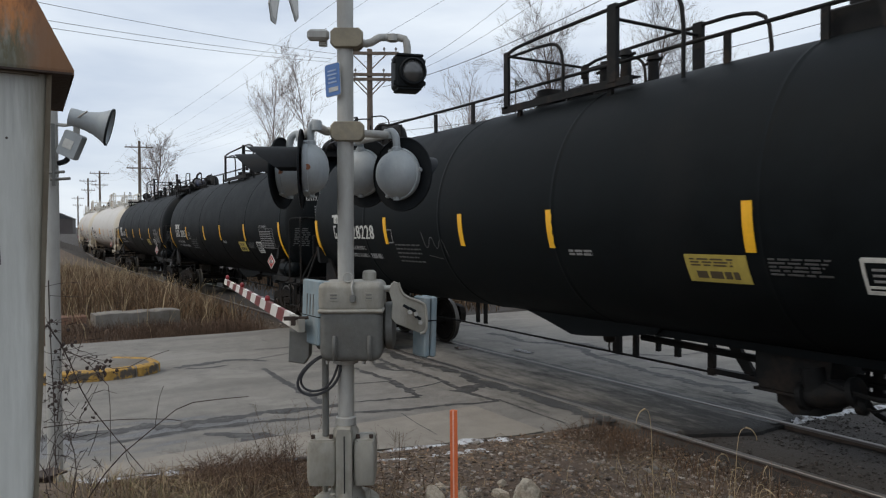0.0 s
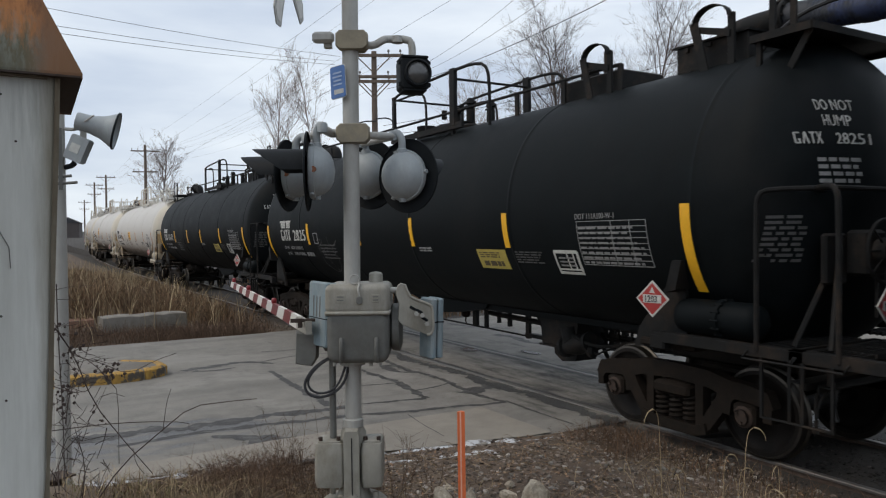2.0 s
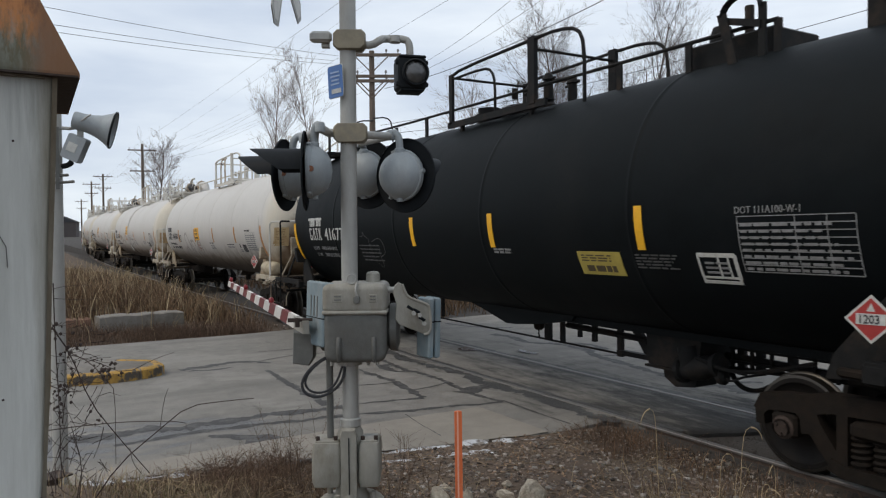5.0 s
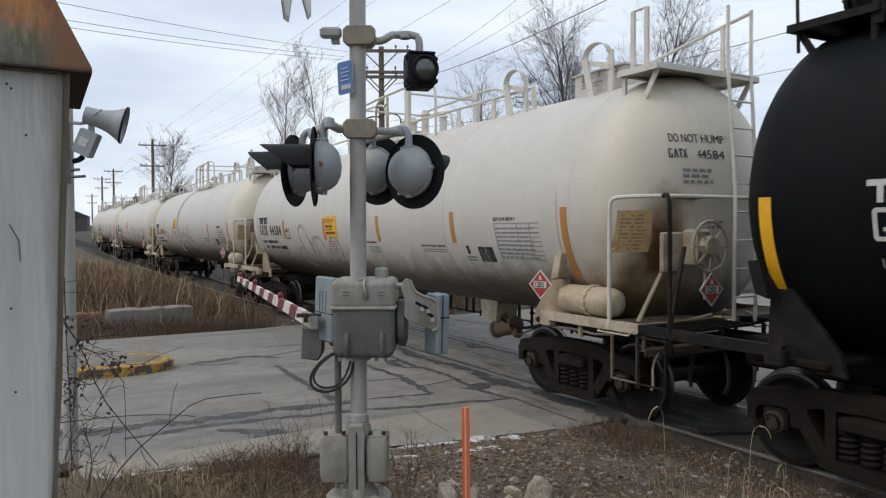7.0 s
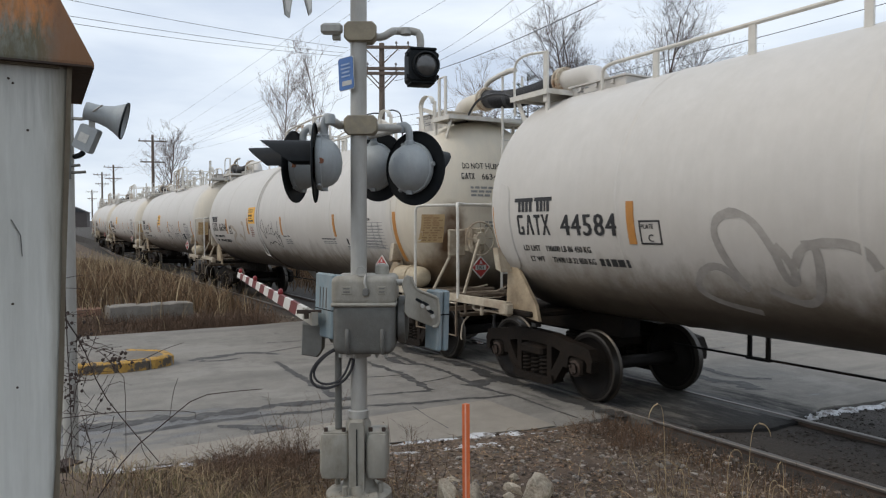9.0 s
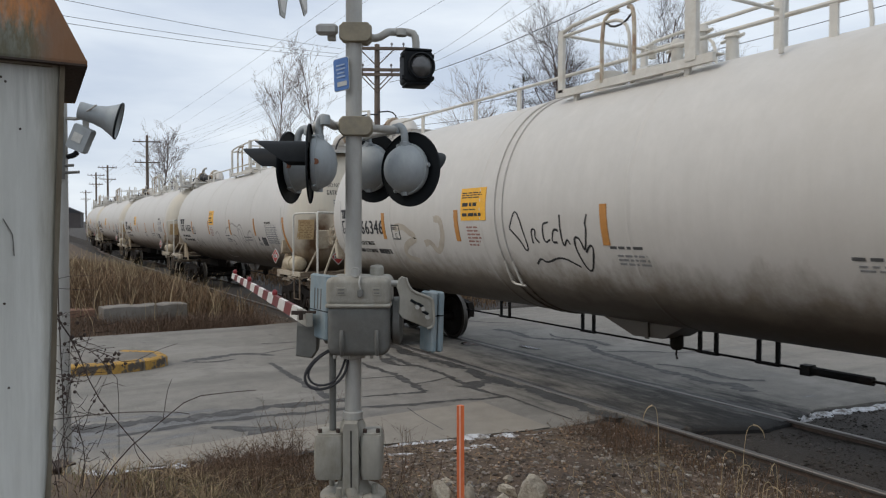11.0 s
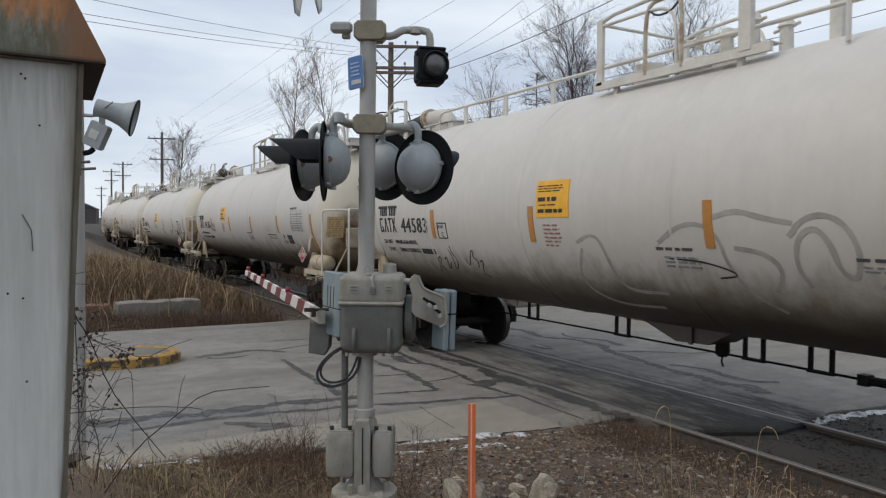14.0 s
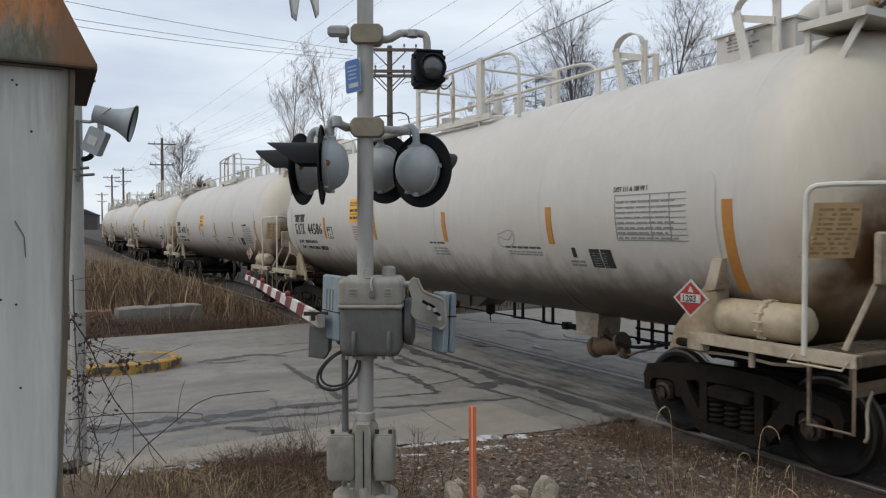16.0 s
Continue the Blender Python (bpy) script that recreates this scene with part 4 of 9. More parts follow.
def end_gear(car, spec, k, frame_m):
    """Platform, handrail, steps, sill and coupler at the end of a car; k is 1 at the leading end."""
    key = "w" if spec["white"] else "b"
    L = spec["half"]
    low_m = M_FRAME_LOW if spec["white"] else M_FRAME_B

    def mk(name, fn, m=None):
        return part(name, shared((name, key, k, L), fn, m or frame_m), None, car)

    mk("end_sill", lambda: Shape().box((k * (L + .1), 0, .92), (3.0, .36, .34), ch=.03), M_TRUCK)
    mk("coupler", lambda: Shape().box((k * (L + 1.45), 0, .88), (.5, .14, .15), ch=.03).prism([(0, -.14), (.22, -.14), (.27, 0), (.2, .14), (.05, .1), (0, .14)], .26, pose(k * (L + 1.62), 0, .88, 90, 0, 0 if k > 0 else 180), .1), M_TRUCK)

    for sy in (-1, 1):
        x0, x1 = L - .5, L + 1.22

        def each(name, fn, sy=sy, m=None):
            return part(name, shared((name, key, k, L, sy), fn, m or frame_m), None, car)
        each("side_beam", lambda sy=sy: Shape().box((k * (x0 + x1) / 2, sy * 1.47, 1.20), (x1 - x0, .045, .11), ch=.008).box((k * (x0 + x1) / 2, sy * 1.445, 1.25), (x1 - x0, .09, .014)))
        each("end_beam", lambda sy=sy: Shape().box((k * (x1 - .02), sy * .83, 1.20), (.04, 1.3, .10), ch=.008).box((k * (x1 - .05), sy * .83, 1.247), (.09, 1.3, .014)), m=low_m)

        def grate(sy=sy):
            sh = Shape()
            for i in range(8):
                sh.box((k * (x1 - .52 + .06 * i), sy * .84, 1.235), (.012, 1.2, .03))
            for y in (.3, .7, 1.1, 1.4):
                sh.box((k * (x1 - .3), sy * y, 1.235), (.5, .012, .028))
            return sh
        each("grating", grate, m=low_m)
        each("jacking_pad", lambda sy=sy: Shape().box((k * (L - .42), sy * 1.43, 1.15), (.2, .13, .17), ch=.02))
        each("bolster_gusset", lambda sy=sy: Shape().prism([(k * (L - .2), 1.10), (k * (L - .95), 1.02), (k * (L - .88), 1.24), (k * (L - .36), 1.86), (k * (L - .24), 1.86)], .05, pose(0, sy * 1.24, 0)), m=M_GUSSET if spec["white"] else None)
        each("tank_saddle", lambda sy=sy: Shape().prism([(k * (L - .34), 1.66), (k * (L - .20), 1.70), (k * (L - .12), 2.0), (k * (L - .24), 2.0)], .22, pose(0, sy * 1.34, 0)))
        each("bolster_wing", lambda sy=sy: Shape().box((k * (L - .45), sy * .85, 1.10), (.75, .95, .08), ch=.02), m=M_TRUCK)
        each("step", lambda sy=sy: Shape().tube([(k * (L + .82), sy * 1.49, 1.16), (k * (L + .82), sy * 1.49, .62), (k * (L + 1.21), sy * 1.49, .62), (k * (L + 1.21), sy * 1.49, 1.16)], .02, 4), m=low_m)
        each("grab_iron", lambda sy=sy: Shape().tube([(k * (L + .68), sy * 1.5, 1.20), (k * (L + .68), sy * 1.58, 1.14), (k * (L + 1.16), sy * 1.58, 1.14), (k * (L + 1.16), sy * 1.5, 1.20)], .011, 6))
        each("end_brace", lambda sy=sy: Shape().rod((k * (L + .98), sy * 1.25, 1.25), (k * (L + 1.14), sy * .86, 2.09), .026, 6))
        each("end_grab", lambda sy=sy: Shape().tube([(k * (x1 + .02), sy * .3, 1.17), (k * (x1 + .09), sy * .33, 1.12), (k * (x1 + .09), sy * .72, 1.12), (k * (x1 + .02), sy * .75, 1.17)], .011, 6))
        each("lower_bracket", lambda sy=sy: Shape().box((k * (L + 1.02), sy * .78, .93), (.16, .95, .014)).box((k * (L + 1.09), sy * .78, .90), (.012, .95, .06)).box((k * (L + 1.02), sy * 1.2, 1.05), (.05, .02, .26)).box((k * (L + 1.02), sy * .36, 1.05), (.05, .02, .26)), m=low_m)
        each("uncoupling_lever", lambda sy=sy: Shape().tube([(k * (L + 1.1), sy * 1.05, .9), (k * (L + 1.13), sy * 1.18, .78), (k * (L + 1.16), sy * 1.2, .55), (k * (L + 1.13), sy * 1.2, .5)], .014, 6, 1))
        if spec["white"]:
            each("air_pipe", lambda sy=sy: Shape().tube([(k * (L - .4), sy * 1.36, 1.05), (k * (L + .1), sy * 1.4, 1.08), (k * (L + .5), sy * 1.4, 1.05), (k * (L + .9), sy * 1.1, 1.12), (k * (L + 1.2), sy * .3, 1.3)], .016, 6, 1).rod((k * (L + .2), sy * 1.42, 1.0), (k * (L + .2), sy * 1.42, 1.16), .03, 8))

    def rail():
        x, xo = k * (L + .77), k * (L + 1.27)
        half_ = [(xo, 0, 2.66), (xo, 1.0, 2.66), (k * (L + 1.2), 1.14, 2.66), (k * (L + .86), 1.44, 2.66), (k * (L + .79), 1.49, 2.62), (x, 1.49, 2.5), (x, 1.49, 1.2)]
        return Shape().tube([(a, -b, c) for a, b, c in reversed(half_)] + half_[1:], .024, 8, 1)
    mk("handrail", rail, M_WHITERAIL if spec["white"] else frame_m)

    def hose():
        x = k * (L + 1.35)
        return Shape().tube([(x, -.32, 1.0), (x + k * .1, -.34, .82), (x + k * .15, -.36, .55), (x + k * .1, -.38, .42)], .024, 8, 2)
    part("brake_hose", shared(("brake_hose", key, k, L), hose, M_HOSE), None, car)


def flange_reach(white, k):
    """How far past the end of the drum the flange of the top pipe stands."""
    if k > 0:
        return .56 if white else .02
    return .26 if white else -.20


def fill_pipe(car, spec, k, frame_m):
    """Valve box, elbow pipe and flange on top of the tank at one end."""
    key = "w" if spec["white"] else "b"
    L = spec["half"]
    shell_m = M_WHITE if spec["white"] else M_BLACK
    white = spec["white"]
    fl = L + flange_reach(white, k)
    z = 4.62 if k > 0 else 4.57

    def hatch():
        a, b = (L - 1.06, L - .08) if k > 0 else ((L - 1.7, L - .62) if white else (L - 1.76, L - .95))
        x, w = k * (a + b) / 2, b - a
        top = 4.45 if k > 0 else 4.27
        sh = Shape().box((x, -.02, top - .255), (w, .84, .5), ch=.012).box((x, -.02, top), (w + .06, .9, .022))
        for i in (-.32, .0, .32):
            sh.box((x + i, -.46, top - .055), (.05, .03, .05))
        sh.box((x - .3, -.445, 4.12), (.07, .02, .07))
        if k < 0 and not white:
            sh.prism([(-a, top - .01), (-a + .55, top - .13), (-a + .55, top - .3), (-a, top - .3)], .7, pose(0, -.05, 0))
        return sh
    vb = part("valve_box", shared(("valve_box", key, k, L), hatch, shell_m if spec["white"] else frame_m), None, car)
    if spec["white"]:
        a = L - 1.0 if k > 0 else L - .66
        def printed():
            rnd, sh = random.Random(4), Shape()
            for i, n in enumerate((3, 2, 4, 4)):
                x = .1
                for j in range(n):
                    w = rnd.uniform(.05, .1)
                    x0 = k * a + (x if k > 0 else x)
                    sh.box((x0 + w / 2, -.443, (4.38 if k > 0 else 4.22) - .04 * i), (w, .004, .018))
                    x += w + .02
            return sh
        part("box_notice", shared(("box_notice", key, k, L), printed, M_PAINTG), None, vb)

    def pipe():
        c = L - .4 if k > 0 and white else fl - .92
        return Shape().tube([(k * c, .12, 4.0), (k * (c + .03), .12, z - .14), (k * (c + .22), .12, z), (k * fl, .12, z)], .15, 18, 2)
    if k > 0 and spec["index"] == 4:
        part("walkway_rail", Shape().tube([(L + 1.12, .48, 4.92), (L + .74, .44, 4.84), (L - .55, .44, 4.62)], .024, 8).box((L + .74, .44, 4.52), (.05, .03, .66)).box((L - .5, .44, 4.3), (.05, .03, .68)), M_WHITERAIL, car)
    else:
        cp = part("crossover_pipe", shared(("crossover_pipe", key, k, L), pipe, shell_m if spec["white"] else frame_m), None, car)

        def flange():
            sh = Shape()
            for x in (fl - .09, fl):
                sh.lathe([(0, -.02), (.21, -.02), (.215, 0), (.21, .02), (0, .02)], 20, pose(k * x, .12, z, 0, 90, 0))
            sh.rod((k * (fl - .1), .12, z), (k * (fl + .01), .12, z), .16, 16)
            return sh
        fg = part("flange", shared(("flange", key, k, L), flange, M_FLANGE if spec["white"] else frame_m), None, cp, "rust-stained bolted flange" if spec["white"] else "")
        for i in range(10):
            a = i * .628
            bolt = part("bolt", shared(("flange_bolt", key), lambda: Shape().rod((-.085, 0, 0), (.085, 0, 0), .016, 6), M_FLANGE if spec["white"] else frame_m), None, fg)
            bolt.location = (k * (fl - .045), .12 + .185 * math.cos(a), z + .185 * math.sin(a))

        if k > 0:
            part("hose_arm", shared(("hose_arm", key, L), lambda: Shape().tube([(fl - .1, .12, z + .12), (fl - .06, .12, z + .26), (fl + .15, .10, z + .32), (fl + .75, .05, z + .36), (fl + .95, .05, z + .34)], .045, 10, 2).lathe([(.06, 0), (.075, .02), (.075, .06), (.05, .08)], 12, pose(fl - .09, .12, z + .14)), M_WHITERAIL if white else frame_m), None, car)

    for n_, x in enumerate((L - 2.05, L - .2) if k > 0 else ()):
        def hoop(x=x):
            """A curved guard strip with a slanted flat leg on the shoulder of the tank."""
            y = -.62
            sh = Shape().box((k * x, y + .06, 4.33), (.085, .04, .62), ch=.006)
            q = [(x - .33, 3.93), (x - .22, 3.95), (x - .40, 4.62), (x - .51, 4.62)]
            sh.prism([(k * u, v) for u, v in q], .02, pose(0, y, 0))
            sh.prism([(k * u, v) for u, v in ((x - .42, 4.58), (x - .40, 4.50), (x, 4.38), (x, 4.46))], .02, pose(0, y + .03, 0))
            arc = [(x - .46 + .235 * (1 - math.cos(t)), 4.60 + .17 * math.sin(t)) for t in [math.pi * i / 10 for i in range(11)]]
            for (a, b), (c, d) in zip(arc, arc[1:]):
                sh.prism([(k * a, b), (k * c, d), (k * c, d - .012), (k * a, b - .012)], .1, pose(0, y + .02, 0))
            return sh
        part("shoulder_guard", shared(("shoulder_guard", key, k, L, n_), hoop, frame_m), None, car)

    a, b = (L + .28, L + .92) if k > 0 else ((L - .65, L + .22) if white else (L - .98, L - .13))
    deck_z = 4.21

    def shelf():
        """The small grating over the end of the tank, in its angle frame."""
        x0, w = (a + b) / 2, b - a
        sh = Shape().box((k * x0, 0, deck_z), (w, 1.8, .02))
        for sy in (-1, 1):
            sh.box((k * x0, sy * .9, deck_z - .025), (w, .02, .075))
        for x in (a, b):
            sh.box((k * x, 0, deck_z - .02), (.02, 1.8, .07))
        return sh
    sf = part("end_walkway", shared(("end_walkway", key, k, L), shelf, frame_m), None, car)
    for sy in (-1, 1):
        part("strut", shared(("walkway_strut", key, k, L, sy), lambda: Shape().prism([(k * (b - .1), deck_z - .03), (k * (b - .02), deck_z - .03), (k * (b - .26), deck_z - .42), (k * (b - .34), deck_z - .42)], .02, pose(0, sy * .82, 0)), frame_m), None, sf)
        part("post", shared(("walkway_post", key, k, L, sy), lambda: Shape().box((k * (a + .06), sy * .84, deck_z - .2), (.05, .04, .4)), frame_m), None, sf)

    def loop():
        sh = Shape()
        if k > 0:
            for x in (L + .50, L + .72):
                sh.box((k * x, -.86, 4.56), (.06, .03, .68))
            return sh.tube([(k * (L + .50), -.86, 4.9), (k * (L + .72), -.86, 4.9)], .016, 6)
        x = L - .58 if white else L - .96
        sh.box((k * x, -.86, 4.40), (.09, .03, .7))
        return sh.tube([(k * x, -.86, 4.74), (k * (x + .5), -.86, 4.80), (k * (x + .72), -.86, 4.74), (k * (x + .76), -.86, 4.6), (k * (x + .74), -.86, 3.95)], .018, 6, 1)
    part("hand_loop", shared(("hand_loop", key, k, L), loop, frame_m), None, sf)


def top_rails(car, spec, frame_m):
    """Running rail along the top, and the railed platform at the middle with its fittings."""
    key = "w" if spec["white"] else "b"
    L = spec["half"]
    white = spec["white"]
    a, b, e = -.78, 1.44, 2.53

    def run():
        """The running rail, bent down at its rear end, on flat posts."""
        x0, x1 = -L + 1.35, L - 1.9
        if white:
            sh = Shape().tube([(x0, -.52, 3.95), (x0, -.52, 4.34), (x0 + .06, -.52, 4.42), (x0 + .3, -.52, 4.44), (x1, -.52, 4.44)], .024, 8, 1)
        else:
            sh = Shape().tube([(x0, -.44, 4.24), (x0, -.5, 4.54), (x0 + .06, -.52, 4.57), (x0 + .5, -.52, 4.47), (x1, -.52, 4.44)], .024, 8, 1)
        for x in (x0 + .95, -3.33, -2.1, 2.9, 4.0, x1):
            sh.box((x, -.52, 4.13), (.085, .03, .62))
        return sh
    part("top_handrail", shared(("top_handrail", key, L), run, frame_m), None, car)
    if not spec["white"]:
        part("valve_housing", shared(("valve_housing", key), lambda: Shape().box((4.45, 0, 4.25), (1.1, .8, .36), ch=.02).lathe([(.12, 4.4), (.14, 4.5), (.1, 4.62), (0, 4.64)], 12, pose(4.2, -.2, 0)).rod((4.6, -.25, 4.4), (4.6, -.25, 4.75), .05, 8), frame_m), None, car)

    def cage():
        sh = Shape()
        for y in (-.78, .78):
            sh.box(((a + b) / 2 + .1, y, 4.13), (b - a + .4, .05, .10)).box(((a + b) / 2 + .1, y * .9, 4.175), (b - a + .4, .2, .012))
            for x in (a + .25, b - .1):
                sh.box((x, y * .93, 4.02), (.07, .05, .2))
            sh.box((a, y, 4.56), (.10, .05, .84)).box((b, y, 4.62), (.15, .07, .96))
            sh.tube([(a, y, 4.95), (a + .3, y, 5.02), (b, y, 5.06), (b + .6, y, 5.06), (e - .12, y, 4.98), (e, y, 4.75), (e, y, 4.0)], .026, 8, 1)
            sh.tube([(a, y, 4.90), (.2, y, 4.90), (.42, y, 4.82), (.5, y, 4.62), (.5, y, 4.16)], .022, 8, 1)
        for x in (a, b):
            sh.rod((x, -.78, 4.93), (x, .78, 4.93), .022, 6)
        for i in range(9):
            sh.box((a + (b - a) * (i + .5) / 9, .5, 4.14), (.05, .4, .03))
        return sh
    tp = part("top_platform", shared(("top_platform", key, L), cage, frame_m), None, car)
    if white:
        for x, bend in ((.03, .2), (.59, -.2)):
            part("gate_post", shared(("gate_post", x), lambda x=x, bend=bend: Shape().tube([(x, -.8, 4.14), (x, -.8, 4.8), (x + bend * .3, -.78, 4.98), (x + bend, -.7, 5.02)], .026, 8, 1), M_FLANGE), None, tp)
        part("safety_chain", shared(("safety_chain",), lambda: Shape().tube([(.07, -.79, 4.9), (.2, -.79, 4.80), (.4, -.79, 4.80), (.55, -.79, 4.9)], .014, 5, 1), M_HOSE), None, tp, "dark sagging chain")

    def man():
        sh = Shape().lathe([(.20, 3.95), (.20, 4.24), (.25, 4.24), (.25, 4.29), (.19, 4.30), (.19, 4.40), (0, 4.41)], 20, pose(a + .35, -.25, 0))
        sh.lathe([(.34, 3.95), (.34, 4.22), (.42, 4.22), (.42, 4.27), (.3, 4.33), (0, 4.36)], 24, pose(.38, -.1, 0))
        for i in range(10):
            t = i * .628
            sh.rod((.38 + .38 * math.cos(t), -.1 + .38 * math.sin(t), 4.16), (.38 + .38 * math.cos(t), -.1 + .38 * math.sin(t), 4.3), .02, 6)
        sh.rod((.5, -.4, 4.4), (.5, -.4, 4.56), .05, 8)
        for dx, dy, h in ((.85, -.35, .16), (1.08, -.2, .3), (1.28, .1, .24)):
            sh.lathe([(.16, 4.0), (.16, 4.22), (.13, 4.24), (.08, 4.26), (.07, 4.3 + h), (.1, 4.31 + h), (.06, 4.4 + h), (0, 4.42 + h)], 12, pose(dx, dy, 0))
            sh.rod((dx - .16, dy, 4.28 + h), (dx + .16, dy, 4.32 + h), .02, 6)
        return sh
    part("manway", shared(("manway", key, L), man, frame_m), None, car)


def underside(car, spec, frame_m, shell_m):
    white = spec["white"]
    key = "w" if white else "b"

    def sump():
        if white:
            return Shape().prism([(3.34, 1.14), (3.86, 1.14), (3.82, .80), (3.38, .80)], .42, pose(0, -.15, 0)).box((3.6, -.15, .79), (.5, .46, .03))
        return Shape().prism([(3.02, 1.14), (3.92, 1.14), (3.86, .60), (3.08, .60)], .62, pose(0, .1, 0)).box((3.48, .1, .58), (.9, .66, .03)).prism([(3.2, .6), (3.8, .6), (3.7, .38), (3.4, .34), (3.22, .44)], .4, pose(0, .12, 0))
    part("outlet_sump", shared(("outlet_sump", key), sump, frame_m if white else M_FRAME_B), None, car)

    def valve():
        sh = Shape().lathe([(.0, -.3), (.15, -.3), (.15, -.24), (.11, -.22), (.14, -.08), (.15, .08), (.11, .22), (.15, .24), (.15, .3), (0, .3)], 16, pose(3.88, -.2, .66, 0, 76, 0))
        sh.rod((3.7, -.2, .9), (3.75, -.2, .68), .13, 12)
        sh.lathe([(0, 0), (.09, 0), (.1, .06), (.06, .1), (0, .1)], 12, pose(4.16, -.2, .60, 0, 76, 0))
        return sh.tube([(4.22, -.2, .6), (4.35, -.25, .58), (4.5, -.25, .66), (4.8, -.25, .74)], .014, 6, 2)
    part("outlet_valve", shared(("outlet_valve", key), valve, M_VALVE if white else M_FRAME_B), None, car)

    # the keel-shaped skid under the middle of the tank, with its drain
    def skid():
        if white:
            return Shape().prism([(-.55, 1.16), (.17, .905), (.66, .925), (1.06, 1.15)], .5, pose(0, -.1, 0)).box((.42, -.37, 1.02), (.05, .03, .24))
        return Shape().prism([(-.95, 1.14), (-.35, 1.0), (.22, .85), (.5, .86), (1.1, .92), (1.8, 1.04), (1.9, 1.16)], .6, pose(0, -.1, 0)).box((3.6, -.1, 1.05), (4.4, .5, .09))
    sk = part("drain_skid", shared(("drain_skid", key), skid, shell_m), None, car)
    part("drain_fitting", shared(("drain_fitting", key), lambda: Shape().lathe([(0, .76), (.05, .76), (.08, .79), (.085, .82), (.085, .95)], 14, pose(.62, -.05, 0)).tube([(.62, -.05, .78), (.62, -.06, .70), (.63, -.05, .64)], .012, 6), M_TRUCK), None, sk)

    def rod_():
        sh = Shape()
        if white:
            sh.rod((-5.4, .62, .66), (5.4, .62, .66), .016, 6)
            for x in (-4.05, -1.78, .55, 1.44, 3.0):
                for d in (-.13, .13):
                    sh.box((x + d, .62, .90), (.055, .03, .52)).box((x + d, .62, 1.06), (.075, .05, .2))
                sh.box((x, .62, .65), (.33, .06, .03))
            sh.rod((2.0, .62, .66), (2.7, .62, .66), .05, 8).box((1.95, .62, .66), (.12, .12, .12))
            return sh
        sh.rod((-5.4, .3, .60), (2.9, .3, .53), .017, 6).rod((.9, .3, .84), (5.2, .3, .74), .05, 6).rod((3.9, .3, .62), (5.6, .3, .70), .03, 6)
        for x, z, w in ((-3.2, .62, .05), (-2.95, .62, .05), (.42, .54, .14), (.78, .56, .07), (1.19, .68, .05), (1.52, .65, .07), (2.06, .50, .09), (2.76, .60, .13), (4.09, .56, .1), (4.34, .6, .1), (4.75, .7, .1)):
            sh.box((x, .3, (z + 1.15) / 2), (w, .06, 1.15 - z))
        sh.prism([(2.2, 1.05), (2.36, 1.05), (2.7, .60), (2.55, .60)], .06, pose(0, .3, 0)).box((2.4, .3, .57), (.75, .1, .05))
        return sh.tube([(4.0, .2, .6), (4.15, .15, .45), (4.4, .15, .42), (4.6, .2, .55)], .03, 6, 2)
    part("brake_rod", shared(("brake_rod", key), rod_, M_FRAME_B), None, car)

    def cage():
        sh = Shape()
        for i in range(6):
            x = 4.0 + .26 * i
            sh.box((x, .25, .88), (.035, .035, .45))
        for z in (.72, .88, 1.04):
            sh.box((4.65, .25, z), (1.4, .03, .03))
        sh.tube([(3.9, -.3, .80), (4.3, -.3, .70), (4.8, -.3, .76), (5.4, -.3, .95)], .025, 6, 2)
        return sh
    part("brake_rigging", shared(("brake_rigging", key), cage, M_FRAME_B), None, car)


# sprayed strokes as (x, arc height) corners, car by car
LOOPS_A = [[(-2.8, -1.25), (-3.25, -1.15), (-3.45, -.97), (-3.25, -.7), (-3.0, -.67), (-2.8, -.95)],
           [(-2.8, -.9), (-2.97, -.56), (-3.05, -.26), (-2.87, -.12), (-2.6, -.18), (-2.4, -.5), (-2.36, -.78), (-2.27, -.83), (-2.25, -.63), (-2.4, -.44)],
           [(-2.24, -.65), (-2.15, -.46), (-2.0, -.43), (-2.0, -.67), (-2.1, -1.0), (-2.3, -1.07), (-2.57, -.92)],
           [(-2.13, -.44), (-1.8, -.4), (-1.58, -.47), (-1.5, -.64)], [(-1.3, -.95), (-1.1, -.45), (-.7, -.35), (-.5, -.75), (-.9, -1.0)]]
SMEARS = [[(-4.5, -.27), (-4.2, -.22), (-3.95, -.34), (-3.7, -.44), (-4.2, -.56), (-4.35, -.8), (-3.9, -.88)], [(-3.07, -.12), (-2.84, -.12), (-2.83, -.42), (-3.13, -.71), (-3.27, -.48), (-3.49, -.53)]]
LOOPS_B = [[(-.44, -.46), (-.15, -.34), (.02, -.45), (.1, -.98), (.26, -1.1), (.78, -1.08)], [(-.36, -.53), (-.59, -.95), (-.48, -1.23), (-.12, -1.4), (.56, -1.35)],
           [(.9, -.43), (1.2, -.24), (1.5, -.22), (1.7, -.36), (1.75, -.64), (1.9, -.96), (2.2, -1.18)], [(1.65, -.16), (1.9, -.09), (2.2, -.17), (2.5, -.22)],
           [(2.45, -.34), (2.6, -.17), (2.83, -.14), (3.0, -.26), (3.08, -.5), (3.0, -.73), (2.88, -.64), (2.83, -.39), (2.7, -.24), (2.53, -.34), (2.48, -.61), (2.58, -.83)],
           [(1.86, -.46), (2.2, -.5), (2.35, -.67), (2.2, -.92)], [(3.2, -.8), (3.5, -.4), (3.9, -.3), (4.1, -.7), (3.7, -1.0)]]
BOX_MARK = [[(2.95, -.35), (3.35, -.25), (3.35, -.5), (2.95, -.55), (2.95, -.35), (3.2, -.45), (3.35, -.3)]]
